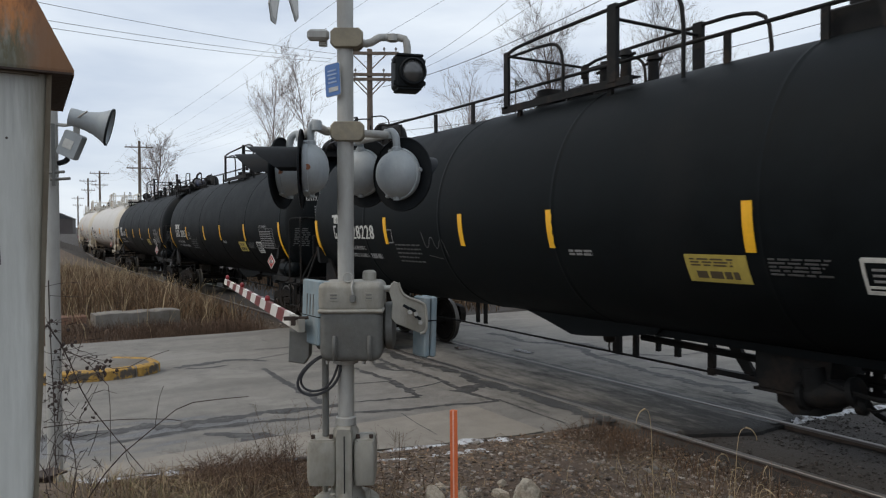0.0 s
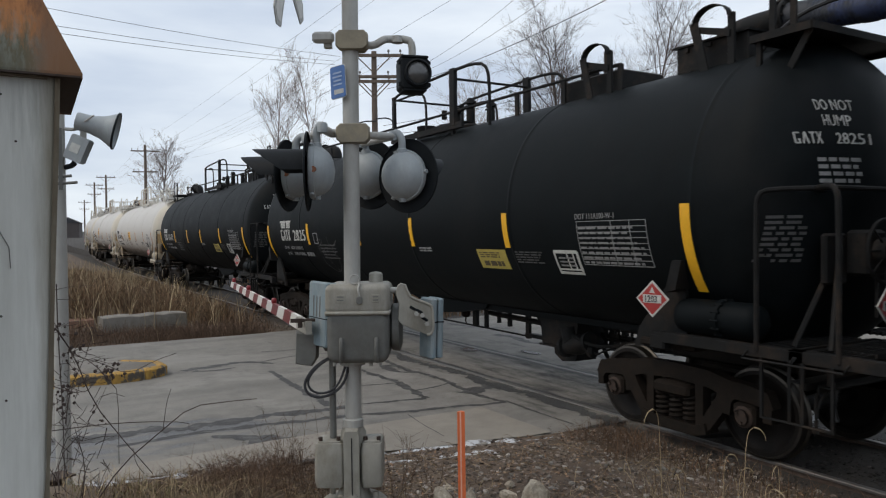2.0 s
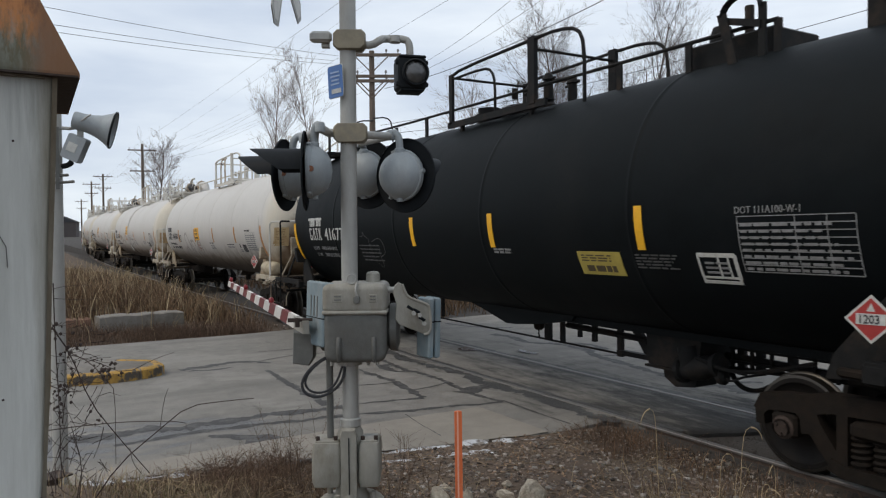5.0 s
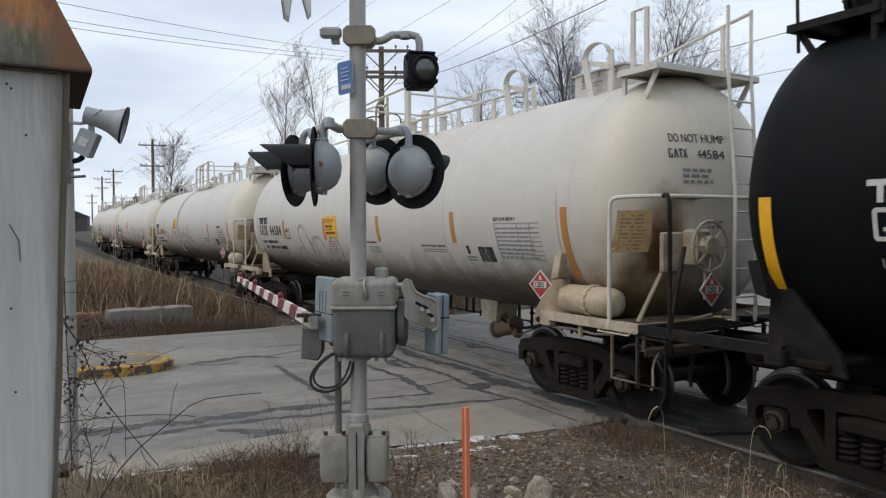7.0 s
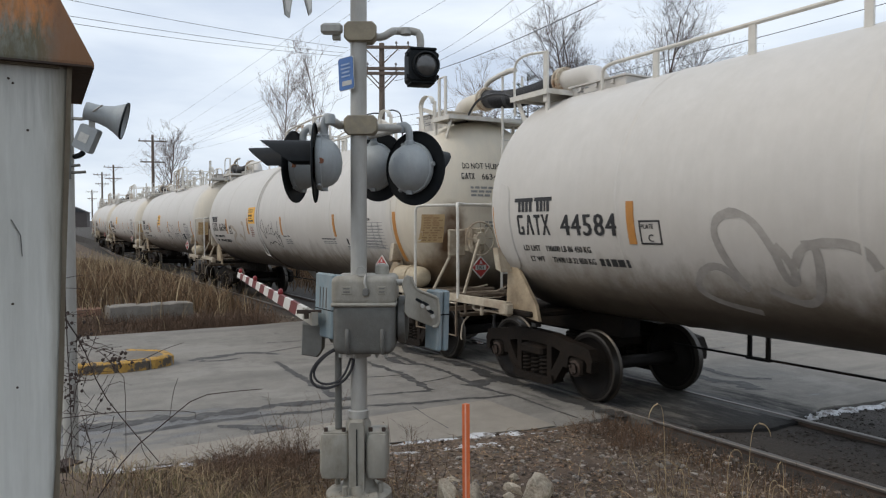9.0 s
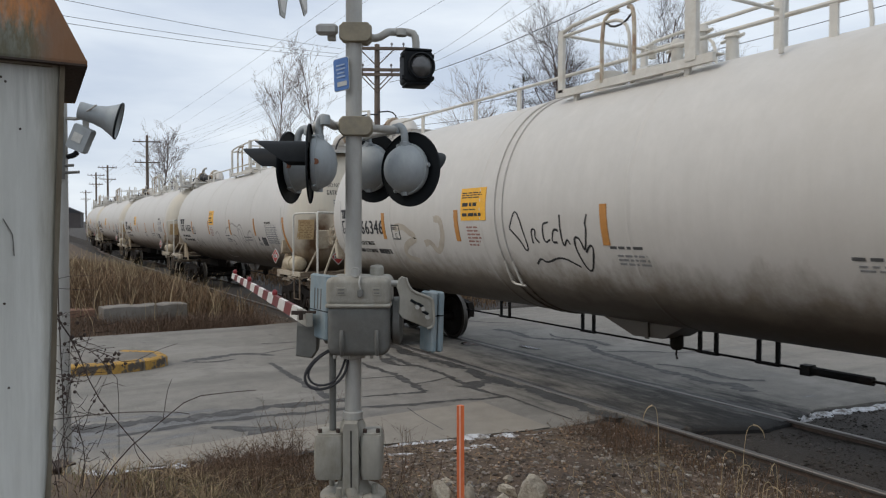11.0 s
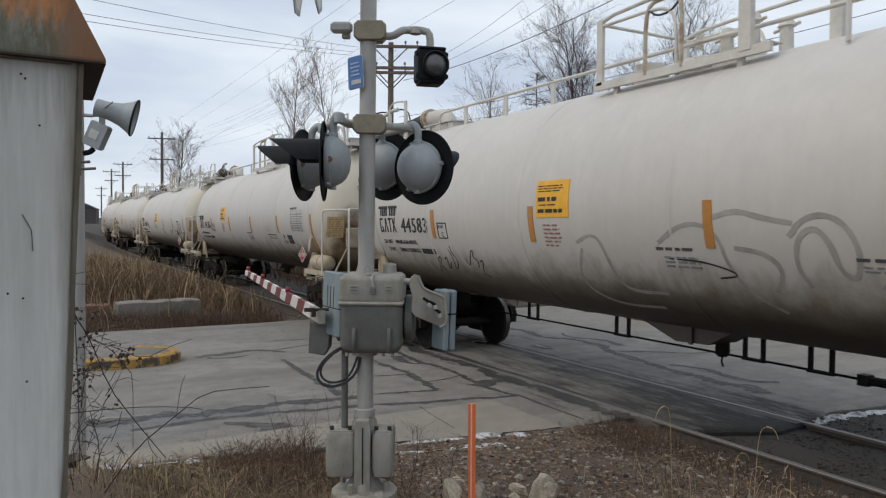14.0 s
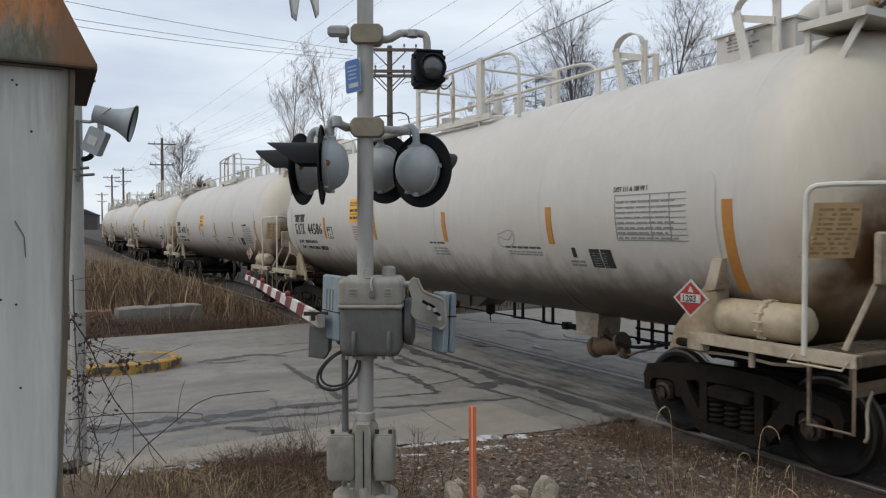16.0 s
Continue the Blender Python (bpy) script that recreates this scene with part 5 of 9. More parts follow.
GRAFFITI = {4: LOOPS_A, 5: SMEARS, 6: LOOPS_B, 7: BOX_MARK}
TAG_HEART = [[(-1.02, -.27), (-.84, .05), (-.66, -.51), (-.74, -.6), (-.81, -.44), (-1.02, -.27)], [(-.55, -.47), (-.55, -.27), (-.45, -.29), (-.5, -.38), (-.42, -.46)],
             [(-.18, -.41), (-.31, -.47), (-.31, -.21), (-.18, -.19)], [(-.05, -.45), (-.16, -.45), (-.09, -.27), (0, -.3)], [(.05, -.1), (.04, -.25), (.05, -.53), (.14, -.39), (.18, -.47)],
             [(.54, -.1), (.49, -.23), (.52, -.26), (.42, -.59), (.38, -.39), (.27, -.37), (.27, -.56), (.39, -.9), (.58, -.55), (.55, -.45), (.43, -.57)], [(-.61, -.77), (-.48, -.67), (-.39, -.75), (-.06, -.63), (.25, -.77)]]
TAG_SCRAWL = [[(-4.38, -1.15), (-4.18, -.8), (-4.06, -.82), (-4.26, -.98), (-4.13, -1.1)], [(-3.98, -.85), (-3.86, -.78), (-4.03, -1.1), (-3.82, -.9)],
              [(-3.65, -.59), (-3.64, -.73), (-3.55, -.88), (-3.82, -1.1), (-3.67, -.82), (-3.73, -.65)], [(-3.28, -.79), (-3.26, -.97), (-3.08, -.72), (-3.0, -.64), (-2.95, -.66), (-3.05, -.77), (-2.92, -.82), (-3.02, -.97)],
              [(-2.88, -.84), (-2.76, -.8), (-2.98, -1.06), (-2.85, -1.15)], [(1.0, -.6), (1.5, -.62), (1.9, -.75), (1.6, -.8)]]
CHALK_A = [[(-2.2, -.25), (-2.1, -.6), (-1.9, -.25), (-1.8, -.6), (-1.6, -.3), (-1.5, -.65)], [(-2.1, -.65), (-1.7, -.7)]]
CHALK_B = [[(-3.35, -.37), (-2.98, -.34), (-3.2, -.5), (-3.35, -.5), (-3.27, -.68), (-2.76, -.47), (-2.88, -.62), (-3.23, -.66)], [(-3.3, -.75), (-3.34, -.96), (-3.16, -1.1), (-2.95, -1.2), (-2.59, -1.04), (-2.44, -.83), (-2.48, -.63), (-2.7, -.5)],
           [(-3.07, -.65), (-2.96, -1.0), (-2.8, -1.2)], [(-2.72, -.29), (-2.69, -.44), (-2.5, -.52), (-2.16, -.34), (-2.33, -.44), (-2.55, -.55)]]
CHALK_C = [[(-3.1, -.3), (-2.95, -.3), (-2.95, -.2), (-2.85, -.3), (-2.7, -.35), (-2.75, -.8), (-2.5, -1.0), (-2.35, -.5)], [(-2.6, -.4), (-2.2, -.3), (-2.1, -.6), (-2.4, -.7)]]
TAGS = {5: TAG_HEART, 6: TAG_SCRAWL, 1: CHALK_A, 2: CHALK_B, 3: CHALK_C}


def detail_car(car, spec, frame_m, shell_m):
    white, r, L, idx = spec["white"], spec["r"], spec["half"], spec["index"]
    ink = M_PAINTB if white else M_PAINTW
    tape = M_ORANGE if white else M_YELLOW
    for k in (-1, 1):
        end_gear(car, spec, k, frame_m)
        fill_pipe(car, spec, k, M_WHITERAIL if white else frame_m)
    top_rails(car, spec, M_WHITERAIL if white else frame_m)
    underside(car, spec, frame_m, shell_m)
    key = "w" if white else "b"
    # crossover hose to the car behind
    gap, tail = spec["gap"], -L - flange_reach(white, -1) - .02

    def hose():
        sh = Shape()
        n, m = 150, 16
        x0, x1 = tail, tail - gap
        vs = []
        for i in range(n + 1):
            f = i / n
            rr = .165 if f < .12 or f > .88 or .62 < f < .68 else (.16 if i % 3 == 0 else .148)
            z = 4.57 + .05 * f - .10 * math.sin(math.pi * f)
            vs += [(x0 + (x1 - x0) * f, .12 + rr * math.cos(2 * math.pi * q / m), z + rr * math.sin(2 * math.pi * q / m)) for q in range(m)]
        return sh.add(vs, [(i * m + q, i * m + (q + 1) % m, (i + 1) * m + (q + 1) % m, (i + 1) * m + q) for i in range(n) for q in range(m)])
    if idx != 3:
        part("crossover_hose", shared(("crossover_hose", key, round(gap, 2)), hose, M_HOSE if white else M_OLDHOSE), None, car, "black ribbed hose" if white else "weathered slate-blue ribbed hose")

    def cable():
        x0, x1 = tail, tail - gap
        return Shape().tube([(x0 + .1, -.25, 4.42), (x0 - gap * .15, -.35, 4.2), (x0 - gap * .4, -.4, 4.5), (x0 - gap * .75, -.4, 4.52), (x1 + .15, -.35, 4.35), (x1 - .05, -.3, 4.2)], .022, 6, 2)
    if idx != 3:
        part("ground_cable", shared(("ground_cable", key, round(gap, 2)), cable, M_HOSE), None, car)
    # air reservoir on the leading platform
    ar = part("air_reservoir", shared(("air_reservoir", key, L), lambda: Shape().lathe([(0, -.5), (.1, -.49), (.16, -.44), (.18, -.36), (.18, .36), (.16, .44), (.1, .49), (0, .5)], 24, pose(L + .2, -1.27, 1.43, 0, 90, 0)), M_TANKLET if white else shell_m), None, car)

    def band():
        sh = Shape().lathe([(.18, -.03), (.2, -.02), (.2, .02), (.18, .03)], 24, pose(L + .28, -1.27, 1.43, 0, 90, 0))
        for i in range(14):
            a = i * .449
            sh.rod((L + .235, -1.27 + .19 * math.cos(a), 1.43 + .19 * math.sin(a)), (L + .325, -1.27 + .19 * math.cos(a), 1.43 + .19 * math.sin(a)), .013, 6)
        return sh
    part("bolted_band", shared(("bolted_band", key, L), band, M_TANKLET if white else shell_m), None, ar)
    # ladder and handbrake at the leading end

    def ladder():
        sh = Shape()
        left = [(L + 1.38, -.14, 1.2), (L + 1.38, -.12, 2.7), (L + 1.12, .06, 4.25), (L + 1.12, .06, 4.95)]
        right = [(L + 1.38, .24, 1.2), (L + 1.38, .25, 2.7), (L + 1.12, .48, 4.25), (L + 1.12, .48, 4.95)]
        for p in (left, right):
            sh.tube(p, .022, 6)
        for i in range(9):
            z = 1.5 + .33 * i
            f = max(0.0, (z - 2.7) / 1.55)
            x = L + 1.38 - .26 * f
            sh.rod((x, -.13 + .19 * f, z), (x, .245 + .235 * f, z), .013, 6)
        return sh
    part("end_ladder", shared(("end_ladder", key, L), ladder, M_WHITERAIL if white else frame_m), None, car)

    def brake():
        sh = Shape()
        m = pose(L + 1.42, -.6, 2.1, 0, 90, 0)
        n, R = 28, .28
        sh.tube([tuple(m @ Vector((R * math.cos(2 * math.pi * i / n), R * math.sin(2 * math.pi * i / n), 0))) for i in range(n + 1)], .017, 6)
        return sh
    bw = part("brake_wheel", shared(("brake_wheel", key, L), brake, frame_m), None, car)
    part("hub", shared(("hub", key, L), lambda: Shape().lathe([(0, .06), (.1, .05), (.12, 0), (.1, -.1)], 16, pose(L + 1.42, -.6, 2.1, 0, 90, 0)), frame_m), None, bw)
    for i in range(8):
        sp = part("spoke", shared(("spoke", key), lambda: Shape().rod((.02, 0, .06), (0, 0, .28), .011, 5), frame_m), None, bw)
        sp.matrix_local = Matrix.Translation((L + 1.42, -.6, 2.1)) @ Matrix.Rotation(i * .785, 4, "X")
    part("brake_bracket", shared(("brake_bracket", key, L), lambda: Shape().box((L + 1.25, -.6, 2.08), (.22, .3, .42), ch=.03).box((L + 1.12, -.88, 2.03), (.06, .34, .46), ch=.02).box((L + 1.34, -.58, 1.75), (.03, .03, .5)), frame_m), None, car)
    placard(car, pose(L - .40, -1.56, 1.6, 0, 0, 12))
    placard(car, pose(L + 1.46, -.62, 1.62, 0, 0, 90))
    # tape
    for x in spec["tape"]:
        part("reflective_tape", stripe(x, 2.10, 2.57, .11, r), tape, car)
    for x in (-L + .27 - spec.get("tail", 0) * .6, L - .03):
        part("reflective_tape", stripe(x, 1.68, 2.57, .12, r), tape, car)
    # number, owner's mark and weights
    X = spec["logo"]
    for first in (True, False):
        part("emblem", wrap(logo_shape(first), X, 2.49, r), ink, car)
    part("owner_mark", wrap(mark_shapes(.265), X + .04, 2.19, r), ink, car)
    side_text(car, spec["num"], .37, X + .93, 2.19, r, ink, 1.0, .011, 1.12, .98)
    small = M_PAINTB if white else M_PAINTG
    w = spec.get("weights", ("190600 LB 86 450 KG", "72400 LB 32 850 KG"))
    side_text(car, "LD LMT", .115, X + .07, 1.98, r, small, 1.0, .002, 1.0, .36)
    side_text(car, w[0], .115, X + .54, 1.98, r, small, 1.0, .002, 1.0, .86)
    side_text(car, "LT WT", .115, X + .15, 1.84, r, small, 1.0, .002, 1.0, .30)
    side_text(car, w[1], .115, X + .62, 1.84, r, small, 1.0, .002, 1.0, .80)
    part("weight_text", bars(X + 1.5, X + 2.02, 1.83, 1.93, 1, r, idx + 3, .85), small, car)
    # leading head
    F = spec["front"]
    by = -.79 if idx == 4 else -.71
    if white:
        head_text("warning_text", "DO NOT HUMP", .145, by, 3.30, F, r, ink, car, .78, 0)
        part("owner_mark", head_mark(.105, by - .03, 3.115, F, r, .85), ink, car)
        head_text("number", spec["num"], .145, by + .33, 3.115, F, r, ink, car, .42, 0)
        part("capacity_text", head_bars(by + .11, by + .53, 2.82, 3.02, 3, F, r, idx), M_PAINTG, car)
        part("instruction_plate", head_patch(-1.36, -1.04, 2.03, 2.51, F, r), M_STAINED, car, "rust-stained instruction plate")
        part("instruction_text", head_bars(-1.33, -1.06, 2.06, 2.48, 10, F, r, idx + 50), M_RUSTINK, car)
        part("notice_text", head_bars(-.35, -.1, 2.3, 2.42, 2, F, r, idx + 70), M_PAINTG, car)
        up = .27 if idx == 7 else 0
        part("reinforcing_pad", pad(L - .34, r), shell_m, car)
        part("reinforcing_pad", pad(-L + .42, r), shell_m, car)
        part("test_table", bars(L - 1.53, L - .56, 1.91 + up, 2.36 + up, 8, r, 7, .34), M_PAINTG, car, "table of inspection dates")
        part("table_frame", table_lines(L - 1.56, L - .53, 1.89 + up, 2.38 + up, 8, r), M_PAINTG, car)
        side_text(car, "DOT 111 A 100 W 1", .075, L - 1.58, 2.42 + up, r, M_PAINTB, .8, .001)
        for x in (L - 2.1, L - 1.9):
            part("notice_block", drum_patch(x, x + .18, 1.83, 2.05, r), M_PAINTB, car)
        part("block_text", bars(L - 2.06, L - 1.78, 1.85, 2.03, 6, r, 72, .2, .008), M_PAINTG, car)
        part("notice_block", drum_patch(L - 2.42, L - 2.35, 1.94, 2.06, r), M_PAINTB, car)
        part("notice_text", bars(L - 2.5, L - 2.2, 1.83, 1.92, 2, r, 9), M_PAINTG, car)
        part("lease_text", bars(L - 3.85, L - 2.95, 2.03, 2.075, 1, r, 11, .6), M_DIMG, car)
        part("lease_text", bars(L - 3.8, L - 2.95, 1.94, 2.01, 2, r, 12, .5), M_PAINTG, car)
        dx, dz = {4: (0, -.25), 5: (-1.05, -.01), 7: (-1.34, .03)}.get(idx, (0, 0))
        bd = part("emergency_board", drum_patch(dx - 1.18, dx - .52, dz + 2.42, dz + 2.86, r, .008), M_BOARD, car, "orange emergency notice")
        part("board_text", bars(dx - 1.13, dx - .6, dz + 2.48, dz + 2.54, 1, r, 13, .8, .011), ink, bd)
        part("board_text", bars(dx - 1.13, dx - .6, dz + 2.62, dz + 2.68, 1, r, 23, .8, .011), ink, bd)
        part("board_text", bars(dx - 1.1, dx - .7, dz + 2.57, dz + 2.60, 1, r, 24, .5, .011), ink, bd)
        part("board_text", bars(dx - 1.14, dx - .6, dz + 2.73, dz + 2.82, 3, r, 19, .45, .011), ink, bd)
        part("warning_text", bars(dx - 1.05, dx - .68, dz + 2.05, dz + 2.36, 6, r, 15, .45), M_FADERED, car)
        part("notice_text", bars(.86, 1.45, 2.06, 2.11, 1, r, 81, .6), M_DIMG, car)
        part("notice_text", bars(.95, 1.43, 1.88, 2.02, 3, r, 82, .5), M_PAINTG, car)
        part("plate_box", outline(X + 2.25, X + 2.55, 2.1, 2.36, r), ink, car)
        side_text(car, "PLATE", .075, X + 2.28, 2.27, r, ink, .85, 0)
        side_text(car, "C", .12, X + 2.36, 2.13, r, ink, 1.0, 0)
    else:
        head_text("warning_text", "DO NOT", .15, -.86, 3.40, F, r, M_WORNW, car, .40, 0)
        head_text("warning_text", "HUMP", .15, -.83, 3.25, F, r, M_WORNW, car, .30, 0)
        part("owner_mark", head_mark(.11, -1.11, 3.08, F, r, .85), M_WORNW, car)
        head_text("number", spec["num"], .15, -.74, 3.08, F, r, M_WORNW, car, .41, .001)
        part("capacity_text", head_bars(-.95, -.5, 2.72, 2.98, 4, F, r, idx), M_PAINTG, car)
        part("instruction_text", head_bars(-1.35, -1.05, 2.0, 2.45, 9, F, r, idx + 50), M_DIMG, car)
        part("test_table", bars(L - 1.63, L - .6, 1.93, 2.39, 8, r, 7, .4), M_PAINTG, car, "table of inspection dates")
        part("table_frame", table_lines(L - 1.66, L - .56, 1.91, 2.42, 8, r), M_PAINTG, car)
        side_text(car, "DOT 111A100-W-1", .095, L - 1.68, 2.45, r, M_PAINTG, .85, .001)
        part("plate_box", outline(L - 2.18, L - 1.73, 1.78, 2.07, r, .03), M_PAINTW, car)
        part("box_divider", table_lines(L - 2.17, L - 1.74, 1.83, 2.06, 1, r, .02), M_PAINTW, car)
        part("notice_text", bars(L - 2.1, L - 1.8, 1.88, 2.02, 3, r, 8, .4), M_PAINTG, car)
        bd = part("emergency_board", drum_patch(3.09, 3.80, 1.80, 2.07, r, .008), M_BOARDY, car, "faded yellow emergency notice")
        part("board_text", bars(3.2, 3.72, 1.84, 1.94, 1, r, 13, .7, .011), M_BOARDINK, bd)
        part("board_text", bars(3.15, 3.72, 1.96, 2.05, 3, r, 33, .5, .011), M_BOARDINK, bd)
        part("notice_text", bars(4.02, 4.63, 1.9, 2.07, 5, r, 14, .45), M_DIMG, car)
        part("notice_text", bars(1.35, 1.8, 2.02, 2.1, 2, r, 16, .6), M_PAINTG, car)
        part("plate_box", outline(-3.5, -3.25, 2.12, 2.36, r), M_PAINTG, car)
        part("faded_text", bars(-3.2, -2.3, 1.8, 2.15, 5, r, 18, .3), M_DIMG, car)
    for group, m, w in ((GRAFFITI, M_FADEGRAF if idx == 5 else M_GRAF, {5: .12, 6: .05, 7: .02}.get(idx, .085)), (TAGS, M_PAINTB if white else M_CHALK, {5: .028, 6: .022}.get(idx, .012))):
        for pts in group.get(idx, []):
            part("graffiti", drum_ribbon(pts, w, r), m, car, "sprayed graffiti stroke")
    if idx == 5:
        ring = Shape()
        for x in (-1.35, -1.17):
            ring.lathe([(r, -.022), (r + .02, -.02), (r + .026, 0), (r + .02, .02), (r, .022)], 64, pose(x, 0, TANK_Z, 0, 90, 0))
        ring.v = [(x, y, TANK_Z + stretched_top(z - TANK_Z)) for x, y, z in ring.v]
        tail = Shape().tube([on_drum(-1.30, -.74, r, .03), on_drum(-1.32, -.95, r, .06), on_drum(-1.32, -1.08, r, .08), on_drum(-1.05, -1.1, r, .08)], .014, 6, 1)
        tail.tube([on_drum(-1.12, -.74, r, .03), on_drum(-1.12, -.98, r, .06), on_drum(-1.1, -1.08, r, .08)], .014, 6, 1)
        part("pipe_hanger", tail, M_WHITERAIL, car)
        part("stiffening_ring", ring, shell_m, car)


def thicken(me, d):
    """Bold letters: the glyphs drawn three times, a little apart."""
    if not d:
        return me
    vs, fs = [tuple(v.co) for v in me.vertices], [tuple(f.vertices) for f in me.polygons]
    out, faces = [], []
    for i, k in enumerate((0, -d, d)):
        faces += [tuple(a + len(out) for a in f) for f in fs]
        out += [(x + k, y, z + .0003 * i) for x, y, z in vs]
    bold = bpy.data.meshes.new(me.name)
    bold.from_pydata(out, [], faces)
    bpy.data.meshes.remove(me)
    return bold


def side_text(car, text, size, x, z, r, material, stretch, bold, spread=1.0, width=0.0):
    cu = bpy.data.curves.new("text", "FONT")
    cu.space_character = spread
    cu.body, cu.size, cu.extrude, cu.resolution_u, cu.offset = text, size, .0015, 2, 0.0
    tmp = bpy.data.objects.new("text", cu)
    me = thicken(bpy.data.meshes.new_from_object(tmp), bold)
    bpy.data.objects.remove(tmp)
    bpy.data.curves.remove(cu)
    if width:
        stretch = width / max(v.co.x for v in me.vertices)
    v0 = math.asin((z - TANK_Z) / r) * r
    for v in me.vertices:
        v.co = on_drum(x + v.co.x * stretch, v0 + v.co.y, r, .004 + v.co.z)
    me.materials.clear()
    me.materials.append(material)
    return part("lettering", me, None, car)


def head_mark(size, y, z, half, r, wide=1.0):
    sh = mark_shapes(size)
    sh.v = [on_head(y + a * wide, z + b, half, r, .78, .003 + c) for a, b, c in sh.v]
    return sh


def head_patch(y0, y1, z0, z1, half, r):
    sh, n = Shape(), 6
    vs = [on_head(y0 + (y1 - y0) * i / n, z0 + (z1 - z0) * j / n, half, r, .78, .002) for i in range(n + 1) for j in range(n + 1)]
    return sh.add(vs, [(i * 7 + j, (i + 1) * 7 + j, (i + 1) * 7 + j + 1, i * 7 + j + 1) for i in range(n) for j in range(n)])


def pad(x, r):
    """A long rounded reinforcing plate on the flank."""
    sh = Shape()
    hw, top, low, n = .19, .30, -.92, 36
    rows = []
    for i in range(n + 1):
        v = low + (top - low) * i / n
        d = max(0.0, min(hw, top - v, v - low))
        w = hw if d >= hw else math.sqrt(max(0.0, hw * hw - (hw - d) ** 2))
        rows.append((v, max(w, .004)))
    vs = []
    for v, w in rows:
        vs += [on_drum(x - w, v, r, -.004), on_drum(x - w * .93, v, r, .016), on_drum(x + w * .93, v, r, .016), on_drum(x + w, v, r, -.004)]
    fs = []
    for i in range(n):
        for j in range(3):
            a = i * 4 + j
            fs.append((a, a + 1, a + 5, a + 4))
    return sh.add(vs, fs)


def table_lines(x0, x1, z0, z1, rows, r, w=.008):
    """The ruled lines of a printed table."""
    sh = Shape()
    for i in range(rows + 1):
        z = z0 + (z1 - z0) * i / rows
        drum_patch(x0, x1, z, z + w, r, .004, sh)
    for x in (x0, x0 + (x1 - x0) * .52, x0 + (x1 - x0) * .78, x1):
        drum_patch(x, x + w, z0, z1, r, .0045, sh)
    return sh


def outline(x0, x1, z0, z1, r, w=.018):
    sh = Shape()
    for a in ((x0, x1, z0, z0 + w), (x0, x1, z1 - w, z1), (x0, x0 + w, z0, z1), (x1 - w, x1, z0, z1)):
        drum_patch(*a, r, .005, sh)
    return sh



BLACK_LABEL = "black tank car with yellow tape and white lettering"
WHITE_LABEL = "cream white tank car streaked with rust and dirt"
BLACK_TAPE, WHITE_TAPE = (-3.7, -1.08, .98, 3.8), (-4.05, -1.35, 1.4, 4.15)
SPECS = [
    (8.3, dict(white=False, num="28207", half=7.02, logo=-5.8)),
    (-8.07, dict(white=False, num="28228", half=7.02, tail=.06, logo=-5.87, tape=(-3.49, -.99, 1.07, 3.87), weights=("184300LB 83700KG", "78500LB 35600KG"))),
    (-24.41, dict(white=False, num="28251", half=7.02, logo=-5.75, tape=(-3.83, -1.03, 1.17, 3.9), weights=("185700 LB 84250 KG", "77300 LB 35000KG"))),
    (-40.69, dict(white=False, num="41677", half=7.03, tail=-.11, logo=-5.79, tape=(-3.46, -.95, 1.36, 4.15))),
    (-57.13, dict(white=True, num="44584", half=6.98, logo=-6.25, tape=(-4.12, -1.27, 1.52, 4.26))),
    (-74.51, dict(white=True, num="66346", half=7.47, logo=-6.86, truck=7.0, tape=(-4.92, -2.38, .82, 4.5), weights=("192400 LB 87 300 KG", "70600 LB 32 000 KG"))),
    (-92.02, dict(white=True, num="44583", half=6.88, logo=-6.14, tape=(-4.03, -1.31, 1.59, 4.28))),
    (-109.0, dict(white=True, num="44586", half=6.95, logo=-6.14, tape=(-4.05, -1.3, 1.44, 4.17))),
] + [(-109.0 - 16.85 * k, dict(white=True, num=str(44586 - k), half=6.95, logo=-6.3)) for k in range(1, 9)]


def build_train():
    for i, (c, d) in enumerate(SPECS):
        spec = dict(r=1.5, truck=6.4 if d["white"] else 6.0, tape=WHITE_TAPE if d["white"] else BLACK_TAPE, label=WHITE_LABEL if d["white"] else BLACK_LABEL, index=i)
        spec.update(d)
        h = spec["half"]
        spec["front"], spec["rear"] = h + .43, h - .3 + spec.get("tail", 0)
        spec["trucks"] = (spec["truck"] + (.22 if spec["white"] else .45), -spec["truck"])
        spec["seams"] = (-.62 * h, -.23 * h, .16 * h, .57 * h, h + .05)
        spec["gap"] = c - SPECS[i + 1][0] - h - SPECS[i + 1][1]["half"] - flange_reach(spec["white"], -1) - flange_reach(SPECS[i + 1][1]["white"], 1) - .02 if i + 1 < len(SPECS) else 1.6
        tank_car(c, spec)


def car_pose(s, half):
    """The pose of a car whose middle is at s, its trucks half a wheelbase apart on the line."""
    a, b = track(s + half)[0], track(s - half)[0]
    d = a - b
    rz, ry = math.atan2(d.y, d.x), -math.asin(d.z / d.length)
    return Matrix.Translation((a + b) / 2) @ Euler((0, ry, rz)).to_matrix().to_4x4()


def motions():
    times = [0.0, 0.1] + [0.5 * i for i in range(1, 32)] + [15.9, 16.0]
    fine = [0.1 * i for i in range(161)]
    for car, c, spec in CARS:
        walk(car, [(t, car_pose(c + travel(t), spec["truck"])) for t in times])
    for ws, x in SPINNERS:
        walk(ws, [(t, Matrix.Translation((x, 0, WHEEL_R)) @ Matrix.Rotation(travel(t) / WHEEL_R, 4, "Y")) for t in fine])


ground()
road_ob = road()
rails()
build_train()


